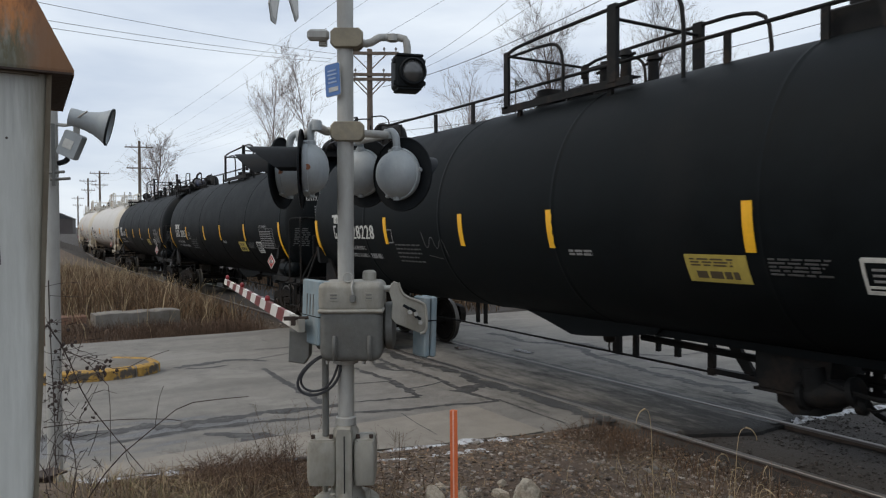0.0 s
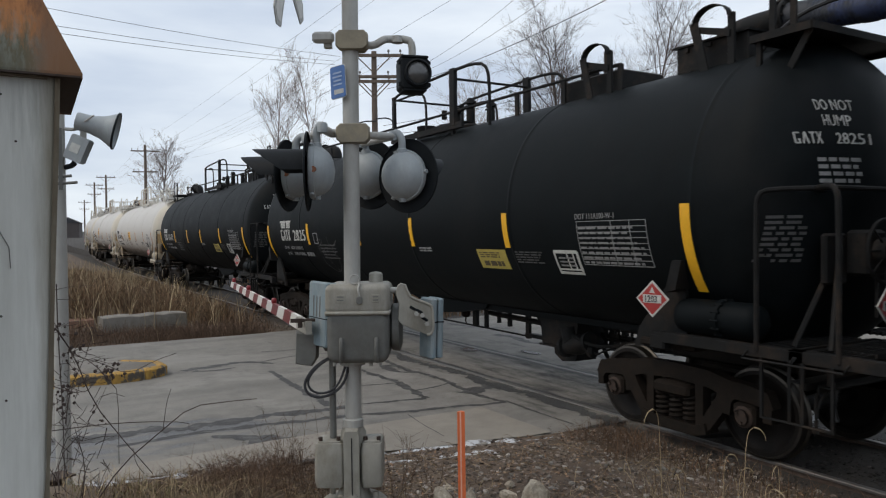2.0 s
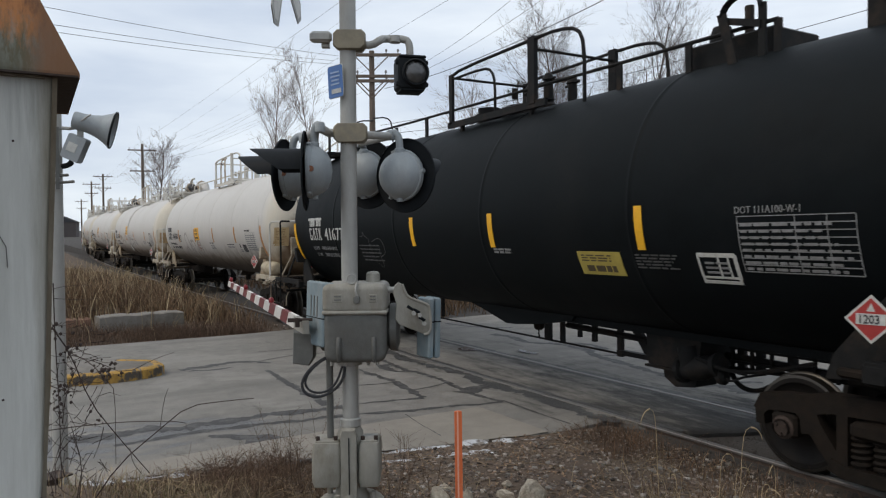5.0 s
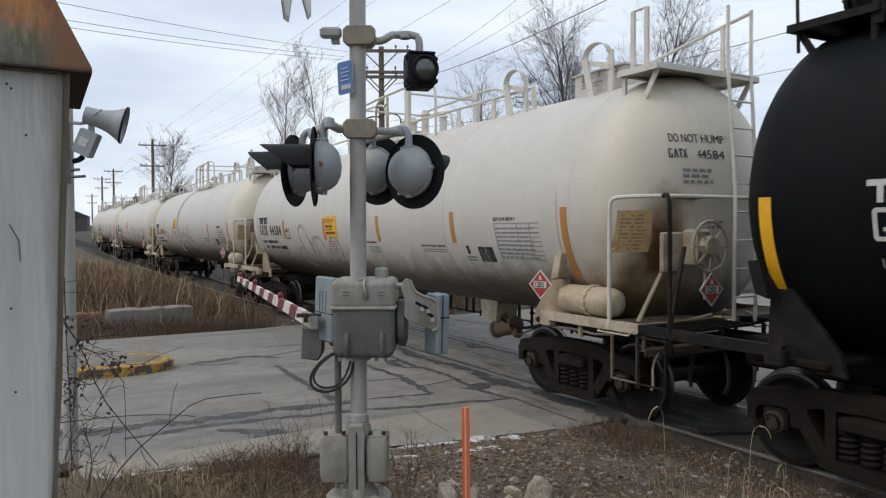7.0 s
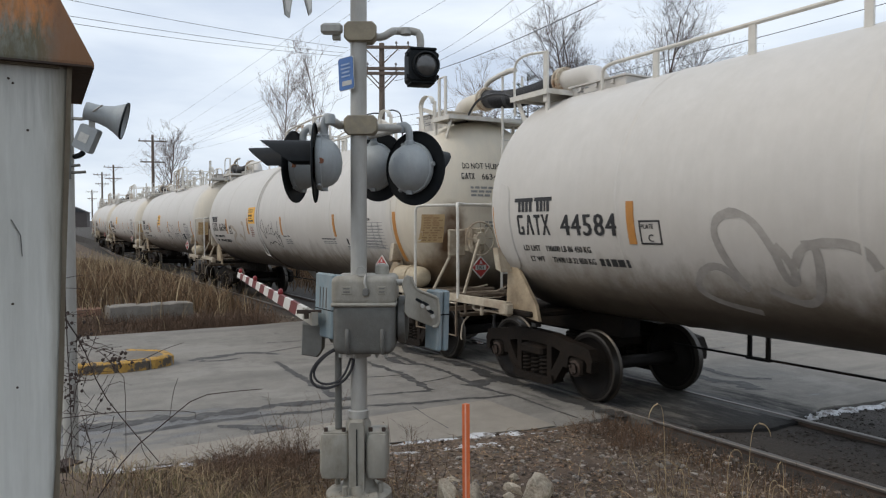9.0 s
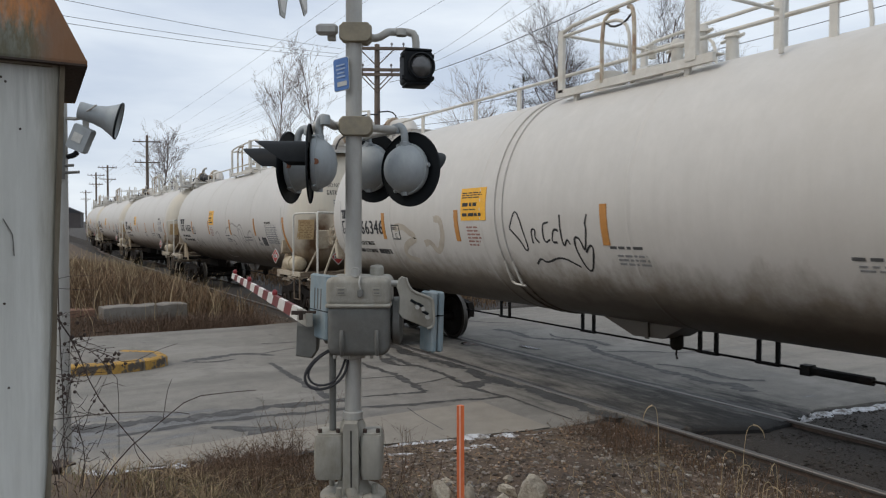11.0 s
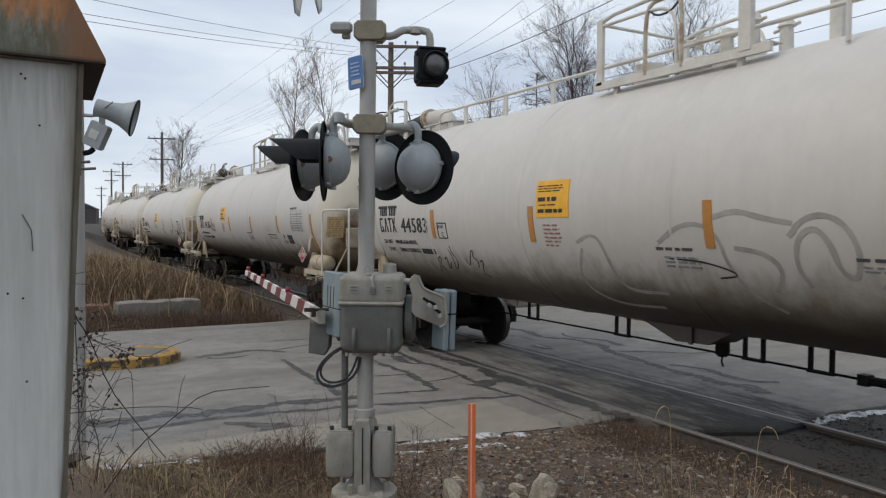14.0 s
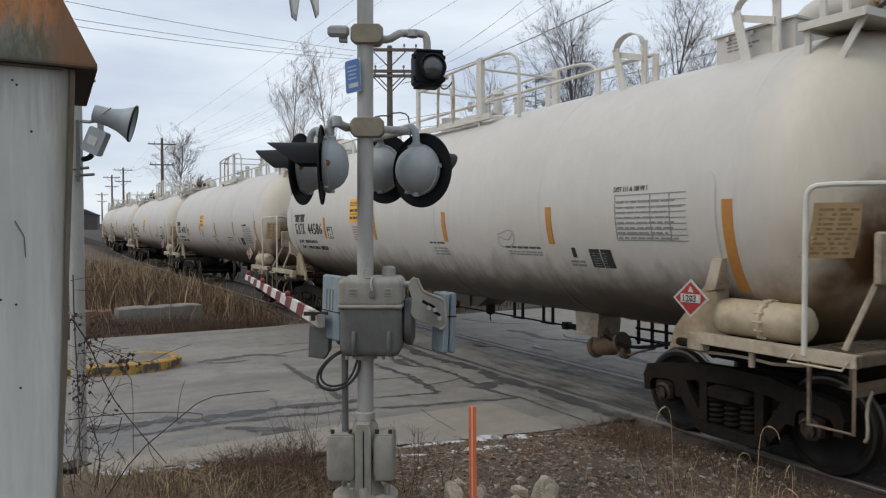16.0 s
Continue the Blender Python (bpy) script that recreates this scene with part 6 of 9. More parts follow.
# ---- crossing surface ----
def strip_on_road(name, pts, widths, z, material, seed=0, ragged=.42):
    """A crack, seam or stain lying on the road along pts."""
    rnd = random.Random(seed)
    P = [Vector((x, y, 0)) for x, y in pts]
    for _ in range(2):
        Q = [P[0]]
        for a, b in zip(P, P[1:]):
            Q += [a.lerp(b, .25), a.lerp(b, .75)]
        P = Q + [P[-1]]
    fine = [P[0]]
    for a, b in zip(P, P[1:]):
        n = max(1, int((b - a).length / .045))
        fine += [a.lerp(b, (i + 1) / n) for i in range(n)]
    P = fine
    sh, vs = Shape(), []
    for i, p in enumerate(P):
        d = (P[min(i + 2, len(P) - 1)] - P[max(i - 2, 0)]).normalized()
        k = i / (len(P) - 1)
        w0 = (widths[0] + (widths[1] - widths[0]) * k) / 2
        nrm = Vector((-d.y, d.x, 0))
        sway = nrm * w0 * 1.1 * noise.noise((p.x * 1.6, p.y * 1.6, seed))
        for q, sg in ((nrm, 1), (nrm, 2)):
            w = w0 * max(.06, 1 + 1.5 * ragged * noise.noise((p.x * 4, p.y * 4, seed + 9 * sg)) + 1.3 * ragged * noise.noise((p.x * 13, p.y * 13, seed + 5 * sg)) + .25 * ragged * rnd.uniform(-1, 1))
            c = p + sway + q * (w if sg == 1 else -w)
            vs.append((c.x, c.y, road_z(c.y) + z))
    sh.add(vs, [(2 * i, 2 * i + 1, 2 * i + 3, 2 * i + 2) for i in range(len(P) - 1)])
    ob = part(name, sh, material, smooth=False)
    return ob


def crossing_details(road_ob):
    cracks = [
        ([(-9.7, -9.5), (-9.5, -7.6), (-9.35, -6.72), (-9.23, -6.28), (-9.15, -5.83), (-9.11, -5.18), (-9.25, -4.61), (-9.08, -3.73), (-9.1, -3.2)], (.55, .14)),
        ([(-8.77, -6.3), (-8.77, -5.89), (-8.9, -5.36), (-8.8, -4.75), (-8.63, -3.67), (-8.59, -3.43)], (.10, .12)),
        ([(-8.62, -5.3), (-8.5, -5.05), (-8.01, -4.71), (-7.59, -4.63), (-7.1, -4.6)], (.10, .7)),
        ([(-12.28, -3.46), (-10.97, -3.55), (-10.06, -3.56), (-9.27, -3.57)], (.09, .13)),
        ([(-13.1, -4.75), (-13.35, -4.11), (-13.43, -3.48), (-12.94, -3.21)], (.26, .10)),
        ([(-13.0, -4.6), (-12.8, -4.3), (-12.95, -3.9)], (.14, .04)),
        ([(-11.48, -2.14), (-10.86, -2.1), (-10.18, -2.11), (-9.48, -2.17), (-8.97, -2.25)], (.10, .12)),
        ([(-8.97, -2.25), (-9.05, -2.59), (-9.15, -3.18)], (.10, .05)),
        ([(-12.0, -1.38), (-10.96, -1.56), (-10.41, -1.40), (-9.62, -1.43), (-8.88, -1.57), (-8.34, -1.57), (-8.11, -1.46)], (.12, .08)),
        ([(-11.6, -1.6), (-11.0, -1.75), (-10.7, -1.5)], (.20, .06)),
        ([(-8.65, -3.6), (-8.59, -3.43), (-8.45, -2.94), (-8.34, -2.38), (-8.08, -1.48)], (.13, .07)),
        ([(-8.11, -1.46), (-7.6, -1.46), (-7.1, -1.48), (-6.7, -1.48)], (.05, .03)),
        ([(-8.8, -1.62), (-8.93, -1.35), (-8.95, -.95)], (.25, .45)),
        ([(-8.26, -2.91), (-7.7, -2.98), (-7.15, -3.03)], (.014, .014)),
        ([(-13.8, 2.29), (-13.19, 2.43), (-12.4, 2.1), (-11.91, 2.5), (-11.23, 2.61), (-9.63, 2.04), (-8.49, 1.84), (-7.2, 1.7)], (.18, .22)),
        ([(-12.6, 2.9), (-12.0, 2.6), (-11.5, 3.1), (-10.7, 2.9)], (.10, .16)),
        ([(-10.2, 2.3), (-9.9, 2.9), (-9.4, 3.4), (-9.3, 4.4)], (.12, .06)),
        ([(-16.19, 2.45), (-15.13, 2.58), (-14.44, 3.34)], (.12, .10)),
        ([(-14.4, -3.0), (-14.2, -2.0), (-14.5, -1.2)], (.06, .05)),
        ([(-13.2, -3.4), (-13.6, -2.6), (-13.4, -1.8), (-13.8, -1.4)], (.05, .04)),
        ([(-10.0, -3.56), (-10.3, -2.9), (-10.15, -2.11)], (.04, .05)),
        ([(-9.62, -1.43), (-9.5, -1.8), (-9.48, -2.17)], (.05, .04)),
        ([(-7.0, 2.6), (-7.5, 2.2), (-8.2, 2.5), (-8.8, 2.2)], (.15, .12)),
        ([(-6.6, 1.7), (-7.1, 1.95), (-7.6, 1.6)], (.35, .12)),
    ]
    for i, (pts, w) in enumerate(cracks):
        o = strip_on_road("tar_seal", pts, w, .0022 + .00012 * i, M_TAR, i, .6)
        o.parent = road_ob
    # paler concrete apron along the near edge, a joint across it
    sh = Shape()
    ys = [-10 + .3 * i for i in range(28)]
    vs = []
    for y in ys:
        x1 = road_near(y) - .01
        inner = -8.08 + .04 * noise.noise((y * 1.3, 1, 1)) + (.0 if y > -4 else .05 * (-4 - y))
        for x in (min(inner, x1 - .1), x1):
            vs.append((x, y, road_z(y) + .003))
    sh.add(vs, [(2 * i, 2 * i + 1, 2 * i + 3, 2 * i + 2) for i in range(len(ys) - 1)])
    o = part("concrete_apron", sh, M_APRON, road_ob, "pale worn concrete apron")
    # flat dark strips for the flangeways and broken asphalt along the rails
    for k, (y, w, x1, rag) in enumerate(((-.655, .11, -5.75, .25), (.655, .10, -5.35, .25), (-.93, .26, -6.45, .7), (.86, .12, -5.4, .7))):
        o = strip_on_road("flangeway", [(-17.2, y), (-12, y), (-9, y), (x1, y)], (w * .7, w), .003 + .0004 * k, M_STRIPDK, 40 + k, rag)
        o.parent = road_ob
    # wet hollows
    for x, y, a, b in ((-12.15, .52, .22, .17), (-11.2, 1.3, .3, .1)):
        sh = Shape()
        n = 24
        sh.add([(x + a * math.cos(t) * (1 + .15 * math.sin(3 * t)), y + b * math.sin(t) * (1 + .2 * math.cos(2 * t)), .003 if abs(y) < 1.4 else road_z(y) + .012) for t in [2 * math.pi * i / n for i in range(n)]], [tuple(range(n))])
        part("puddle", sh, M_WET, road_ob, "shallow wet hollow", smooth=False)


def kerb_island():
    """The end of the paved median with its yellow kerb."""
    isl = thing("median_island", "concrete median with a chipped yellow kerb", "median", kind="structure")
    front = [(-12.95, -11.0), (-12.9, -8.7), (-12.75, -6.85), (-12.6, -5.9), (-12.68, -5.4), (-12.92, -5.05)]
    back = [(-13.45, -5.1), (-13.9, -5.65), (-14.3, -6.6), (-14.6, -8.5), (-14.7, -11.0)]
    outline_ = front + back
    cx, cy = -13.4, -7.0

    def shrink(p, d):
        v = Vector((p[0] - cx, p[1] - cy))
        return (p[0] - v.x / v.length * d, p[1] - v.y / v.length * d)
    sh = Shape()
    n = len(outline_)
    vs = [(x, y, -.08) for x, y in outline_] + [(*shrink(p, .03), .11) for p in outline_] + [(*shrink(p, .07), .135) for p in outline_]
    fs = [(i, i + 1, n + i + 1, n + i) for i in range(n - 1)] + [(n + i, n + i + 1, 2 * n + i + 1, 2 * n + i) for i in range(n - 1)] + [tuple(range(2 * n, 3 * n))]
    part("median_top", Shape().add(vs, fs), M_BARRIER, isl)
    # kerb stones, split by joints
    pts = [Vector((x, y, 0)) for x, y in front + back[:2]]
    for a, b in zip(pts, pts[1:]):
        k = max(1, round((b - a).length / 1.0))
        for i in range(k):
            p, q = a.lerp(b, i / k), a.lerp(b, (i + 1) / k)
            d = (q - p)
            ln = d.length
            o = part("kerb_stone", Shape().box((0, 0, 0), (ln - .02, .17, .26), ch=.03), M_KERB, isl)
            inward = Vector((cx, cy, 0)) - (p + q) / 2
            mid = (p + q) / 2 + inward.normalized() * .07
            o.matrix_local = Matrix.Translation((mid.x, mid.y, .015)) @ Matrix.Rotation(math.atan2(d.y, d.x), 4, "Z")
    far = thing("kerb_island", "far concrete island with a yellow kerb", "median", kind="structure")
    part("kerb", Shape().box((-13.3, 7.6, .05), (1.5, 3.0, .24), ch=.05), M_KERB, far)


# ---- signal mast ----
def rounded_plate(w, h, d, c=.05):
    return [(-w / 2 + c, -h / 2), (w / 2 - c, -h / 2), (w / 2, -h / 2 + c), (w / 2, h / 2 - c), (w / 2 - c, h / 2), (-w / 2 + c, h / 2), (-w / 2, h / 2 - c), (-w / 2, -h / 2 + c)]


def soft_outline(a, b, n=20, e=.55):
    """A rounded rectangle of half sizes a and b."""
    out = []
    for i in range(n):
        t = 2 * math.pi * i / n
        c, q = math.cos(t), math.sin(t)
        out.append((math.copysign(abs(c) ** e, c) * a, math.copysign(abs(q) ** e, q) * b))
    return out


def flasher(mast, at, facing, tee, bowl_m, visor=True, rusty=False):
    """A round flashing lamp: background disc, visor, bowl and its drop pipe. facing: heading of the lens in degrees."""
    base = mast.matrix_world.translation
    m = Matrix.Translation(Vector(at) - base) @ Matrix.Rotation(radians(facing), 4, "Z") @ Matrix.Rotation(radians(90), 4, "Y")
    # local z points out of the lens
    lamp = part("flasher", Shape().lathe([(.30, .0), (.305, .006), (.305, .012), (.29, .016), (.12, .02)], 40, m), M_DISC, mast, "black round lamp background")
    bowl = Shape().lathe([(.17, .0), (.205, -.01), (.212, -.03), (.206, -.05), (.196, -.053), (.186, -.085), (.168, -.125), (.135, -.16), (.08, -.188), (0, -.2)], 28, m)
    bowl.rod(m @ Vector((.16, .0, -.06)), m @ Vector((.215, .0, -.06)), .03, 8)
    for a in (.6, 2.7, 4.6):
        bowl.rod(m @ Vector((.17 * math.cos(a), .17 * math.sin(a), -.03)), m @ Vector((.225 * math.cos(a), .225 * math.sin(a), -.03)), .018, 8)
    bowl.rod(m @ Vector((-.06, .05, -.16)), m @ Vector((-.06, .05, -.185)), .018, 8)
    part("lamp_housing", bowl, bowl_m, lamp, "grey dished lamp housing")
    for k in (-1, 1) if rusty else ():
        part("side_light", Shape().rod(m @ Vector((.0, k * .17, -.055)), m @ Vector((.0, k * .208, -.05)), .022, 10), M_RUSTSPOT, lamp, "rusty side peep glass")
    part("housing_ridge", Shape().tube([m @ Vector((-.21, 0, -.04)), m @ Vector((-.165, 0, -.115)), m @ Vector((-.10, 0, -.17))], .012, 6, 1), bowl_m, lamp)
    part("lens", Shape().lathe([(.15, .02), (.14, .03), (0, .045)], 24, m), M_LENS, lamp)
    if visor:
        sh, n = Shape(), 16
        vs = []
        for i in range(n + 1):
            a = math.pi * i / n
            # the top of the visor lies towards local -x, which points up
            x, y = -math.sin(a) * .17, math.cos(a) * .17
            ln = .42 * (.45 + .55 * math.sin(max(0, min(math.pi, a))))
            vs += [m @ Vector((x, y, .015)), m @ Vector((x, y, ln)), m @ Vector((x * .97, y * .97, ln)), m @ Vector((x * .97, y * .97, .015))]
        sh.add(vs, [(i * 4 + j, i * 4 + (j + 1) % 4, i * 4 + 4 + (j + 1) % 4, i * 4 + 4 + j) for i in range(n) for j in range(4)])
        part("visor", sh, M_DISC, lamp)
    back = m @ Vector((0, 0, -.06))
    t = Vector(tee) - base
    drop = Shape().tube([(t.x, t.y, t.z + .02), (t.x * .5 + back.x * .5, t.y * .5 + back.y * .5, t.z + .03), (back.x, back.y, t.z - .02), (back.x, back.y, back.z + .17)], .030, 12, 2)
    drop.lathe([(.042, 0), (.042, .03), (.033, .04)], 12, pose(back.x, back.y, back.z + .18))
    drop.lathe([(.0, -.035), (.038, -.03), (.04, .03), (.03, .045), (0, .05)], 12, pose(t.x, t.y, t.z))
    part("drop_pipe", drop, bowl_m, lamp)


def signal_mast():
    base = Vector((-5.28, -4.955, 0.12))
    mast = thing("crossing_signal", "grey steel crossing signal with gate mechanism and flashing lamps", "crossing signal", Matrix.Translation(base))
    R3, F3 = Vector((.497, .868, 0)), Vector((-.868, .497, 0))

    def at(r, f, z):
        """r metres to the picture's right of the pole, f behind it, at world height z."""
        return R3 * r + F3 * f + Vector((0, 0, z - base.z))
    part("pole", Shape().rod((0, 0, .2), at(.02, 0, 5.0), .064, 24), M_GALV, mast)
    # foot: flange, bolts and two junction boxes
    foot = Shape().lathe([(.0, -.02), (.26, -.02), (.265, .0), (.26, .07), (.235, .09), (.16, .10), (.13, .13), (.105, .22), (.10, .62), (.085, .64), (.085, .66), (.066, .66)], 24)
    for i in range(4):
        a = .6 + i * math.pi / 2
        foot.rod((.2 * math.cos(a), .2 * math.sin(a), .06), (.2 * math.cos(a), .2 * math.sin(a), .17), .022, 6)
    part("base_casting", foot, M_CAST, mast)
    mr = Matrix.Rotation(radians(60.2), 4, "Z")
    for r, w in ((-.175, .115), (.155, .085)):
        mm = Matrix.Translation(at(r, -.02, base.z + .39)) @ mr @ pose(0, 0, 0, 90, 0, 0)
        bx = part("junction_box", Shape().prism(soft_outline(w, .14, 24, .28), .34, mm, .10), M_CAST, mast)
        part("box_lid", Shape().prism(soft_outline(w * .82, .105, 24, .28), .022, Matrix.Translation(at(r, -.02, base.z + .565)) @ mr @ pose(0, 0, 0, 90, 0, 0), .08), M_CAST, bx)
        for k in (-.6, .6):
            part("box_bolt", Shape().rod(at(r + w * k, -.10, base.z + .57), at(r + w * k, -.10, base.z + .605), .016, 6), M_RUSTCAP, bx, "rusty bolt")
    sl = part("pipe_sleeve", Shape().prism([(-.062, -.12), (.062, -.12), (.062, .50), (.05, .54), (-.05, .54), (-.062, .50)], .09, Matrix.Translation(at(0, -.125, base.z + .13)) @ mr, .04).tube([at(.0, -.14, base.z + .16), at(.02, -.16, base.z + .08), at(.09, -.16, base.z + .05), at(.16, -.14, base.z + .06)], .055, 10, 1), M_CAST, mast, "clamped cast sleeve")
    part("sleeve_seam", Shape().box(at(.004, -.172, base.z + .36), (.008, .006, .5), m=mr), M_DISC, sl)
    part("pole_ring", Shape().lathe([(.066, 0), (.08, .005), (.08, .06), (.066, .07)], 20, Matrix.Translation(at(0, 0, base.z + .66))), M_GALV, mast)
    part("conduit", Shape().rod(at(-.155, -.03, base.z + .58), at(-.155, -.03, 1.32), .027, 10), M_LID, mast, "dark conduit pipe")
    # gate mechanism
    gc = .068

    def bulged(w, h, c, n=5):
        """An upright rectangle with round corners of radius c."""
        out = []
        for cx, cz, t0 in ((w / 2 - c, h / 2 - c, 0), (-w / 2 + c, h / 2 - c, 90), (-w / 2 + c, -h / 2 + c, 180), (w / 2 - c, -h / 2 + c, 270)):
            for i in range(n + 1):
                t = radians(t0 + 90 * i / n)
                out.append((cx + c * math.cos(t), cz + c * math.sin(t)))
        return out

    def pillow(w, h, d, c, m, soft=.03):
        """A cast box, round at its corners and along both rims."""
        sh, layers = Shape(), []
        for k in range(5):
            t = radians(90 * k / 4)
            layers.append((soft * (1 - math.sin(t)), -d / 2 + soft * (1 - math.cos(t))))
        layers += [(i, -y) for i, y in reversed(layers)]
        vs = []
        for inset, y in layers:
            vs += [m @ Vector((x, y, z)) for x, z in bulged(w - 2 * inset, h - 2 * inset, max(.004, c - inset))]
        n = len(vs) // len(layers)
        fs = [tuple(range(n - 1, -1, -1)), tuple(range(len(vs) - n, len(vs)))]
        for k in range(len(layers) - 1):
            fs += [(k * n + i, k * n + (i + 1) % n, (k + 1) * n + (i + 1) % n, (k + 1) * n + i) for i in range(n)]
        return sh.add(vs, fs)
    gate = part("gate_mechanism", pillow(.475, .40, .44, .075, Matrix.Translation(at(gc, -.02, 1.515)) @ mr, .05), M_LID, mast, "dark cast mechanism case")
    part("case_top", pillow(.49, .225, .47, .05, Matrix.Translation(at(gc, -.02, 1.805)) @ mr, .045), M_CAST, gate, "weathered aluminium cover")
    part("cover_brim", pillow(.497, .034, .484, .016, Matrix.Translation(at(gc, -.02, 1.70)) @ mr, .02), M_CAST, gate)
    for r in (-.055, .21):
        part("case_rib", Shape().tube([at(r, -.225, 1.33), at(r, -.262, 1.38), at(r, -.262, 1.47), at(r, -.24, 1.51)], .018, 8, 1), M_LID, gate)
    for r, w in ((gc - .125, .07), (gc + .14, .06)):
        part("raised_mark", Shape().box(at(r, -.257, 1.81), (w, .008, .062), m=mr, ch=.003), M_CAST, gate)
        part("mark_groove", Shape().box(at(r, -.262, 1.825), (w * .7, .004, .008), m=mr).box(at(r, -.262, 1.80), (w * .7, .004, .008), m=mr), M_LID, gate)
    ring = [at(gc - .02 + .035 * math.cos(t), -.23, 1.955 + .035 * math.sin(t)) for t in [2 * math.pi * i / 14 for i in range(15)]]
    part("hasp", Shape().tube(ring, .006, 6).tube([at(gc + .02, -.24, 1.93), at(gc + .01, -.275, 1.88), at(gc + .02, -.268, 1.83)], .009, 6, 1), M_GALV, gate)
    part("padlock", Shape().prism(bulged(.045, .06, .018), .03, Matrix.Translation(at(gc + .02, -.272, 1.80)) @ mr, .12), M_LID, gate, "dull padlock")
    part("cover_cap", Shape().lathe([(.058, 0), (.055, .07), (.04, .085), (0, .09)], 14, Matrix.Translation(at(gc + .12, .05, 1.91))), M_CAST, gate)
    part("pole_collar", Shape().lathe([(.066, 0), (.1, .01), (.1, .09), (.066, .10)], 20, Matrix.Translation(at(0, 0, 1.26))), M_GALV, gate)
    for r in (-.12, -.02, .16, .23):
        part("case_bolt", Shape().rod(at(r, -.15, 1.285), at(r, -.15, 1.34), .014, 6), M_GALV, gate)
    # drive hubs and counterweight arms either side
    for r in (-.19, .345):
        hub = Shape().lathe([(0, -.05), (.14, -.05), (.185, -.02), (.19, .03), (.14, .05), (0, .05)], 24, Matrix.Translation(at(r, .02, 1.56)) @ mr @ Matrix.Rotation(radians(90), 4, "Y"))
        part("drive_hub", hub, M_LID, gate)
    part("drive_shaft", Shape().rod(at(.30, -.1, 1.86), at(.42, -.1, 1.86), .026, 10), M_GALV, gate)
    # the cranked arm on the track's side, with its slotted plate, and the weight behind it
    am_ = Matrix.Translation(at(.40, -.17, 1.70)) @ mr @ pose(0, 0, 0, 0, 0, 8)
    crank = [(-.045, .14), (-.03, .20), (-.005, .222), (.025, .21), (.045, .15), (.075, .105), (.21, .055), (.235, .03), (.245, -.13), (.225, -.175), (.19, -.18), (.0, -.10), (-.03, -.06), (-.02, .06)]
    ca = part("counterweight_arm", Shape().prism(crank, .03, am_, .03), M_CAST, gate, "pale cast counterweight arm")
    rim = crank[3:11]
    part("arm_rim", Shape().tube([am_ @ Vector((x, -.018, z)) for x, z in rim], .011, 8, 1), M_CAST, ca)
    for i, (x0, z0) in enumerate(((.085, .025), (.135, .0), (.175, -.06))):
        part("arm_slot", Shape().box(am_ @ Vector((x0, -.018, z0)), (.055, .008, .022), m=am_.to_3x3().to_4x4() @ pose(0, 0, 0, 0, 32, 0), ch=.003), M_DISC, ca)
    for x, z in ((.11, -.015), (.19, -.095), (.155, -.03)):
        part("arm_bolt", Shape().rod(am_ @ Vector((x, -.01, z)), am_ @ Vector((x, -.05, z)), .017, 6), M_GALV, ca)
    for i in range(2):
        cw = part("counterweight", Shape().box(at(.60 + i * .052, -.05 + .03 * i, 1.56), (.048, .20, .47), m=mr @ pose(0, 0, 0, 0, 2, 30), ch=.012), M_BLUEBOX, gate, "weathered pale blue counterweight")
        part("weight_band", Shape().box(at(.60 + i * .052, -.05 + .03 * i, 1.61), (.051, .204, .010), m=mr @ pose(0, 0, 0, 0, 2, 30)), M_DISC, cw)
    for i in range(2):
        wm = mr @ pose(0, 0, 0, 0, 2, 32)
        c = at(-.245 + i * .05, -.06 + .03 * i, 1.68 - .008 * i)
        cw = part("counterweight", Shape().box(c, (.046, .33, .50), m=wm, ch=.012), M_BLUEBOX, gate, "weathered pale blue counterweight")
        part("weight_band", Shape().box(c + Vector((0, 0, -.03)), (.049, .334, .008), m=wm), M_DISC, cw)
        if not i:
            for k in (-.06, .0, .06):
                part("weight_slot", Shape().box(c + wm @ Vector((-.024, k, .06)), (.006, .012, .16), m=wm), M_LID, cw)
    part("weight_bolt", Shape().rod(at(-.40, -.16, 1.64), at(-.27, -.12, 1.64), .014, 6).box(at(-.41, -.16, 1.64), (.08, .03, .03), m=mr).box(at(-.38, -.15, 1.62), (.03, .03, .07), m=mr), M_RUSTCAP, gate, "rusty bolt")
    part("arm_guard", Shape().prism([(-.09, -.14), (.04, -.16), (.08, -.10), (.09, .1), (-.08, .12)], .16, Matrix.Translation(at(-.36, .05, 1.42)) @ mr, .1), M_LID, gate)
    # gate arm, lowered over the road
    a, b = Vector((-5.36, -5.30, 1.585)) - base, Vector((-10.22, -4.63, 1.63)) - base
    d = (b - a)
    ln = d.length
    am = Matrix.Translation(a) @ d.to_track_quat("X", "Z").to_matrix().to_4x4()
    n = 15
    arm = part("gate_arm", Shape().box((.10, 0, 0), (.35, .05, .10), m=None).box((ln * .5 + .15, 0, 0), (ln - .3, .02, .06)), M_CAST, mast, "lowered gate arm with red and white stripes")
    arm.matrix_local = am
    for i in range(n):
        x0, x1 = .28 + (ln - .28) * i / n, .28 + (ln - .28) * (i + 1) / n
        h0, h1 = (.115 - .04 * x0 / ln) / 2, (.115 - .04 * x1 / ln) / 2
        sk = .06
        sh = Shape().prism([(x0 + sk, -h0), (x1 + sk, -h1), (x1 - sk, h1), (x0 - sk, h0)], .03)
        part("arm_stripe", sh, M_ARMRED if i % 2 else M_ARMW, arm)
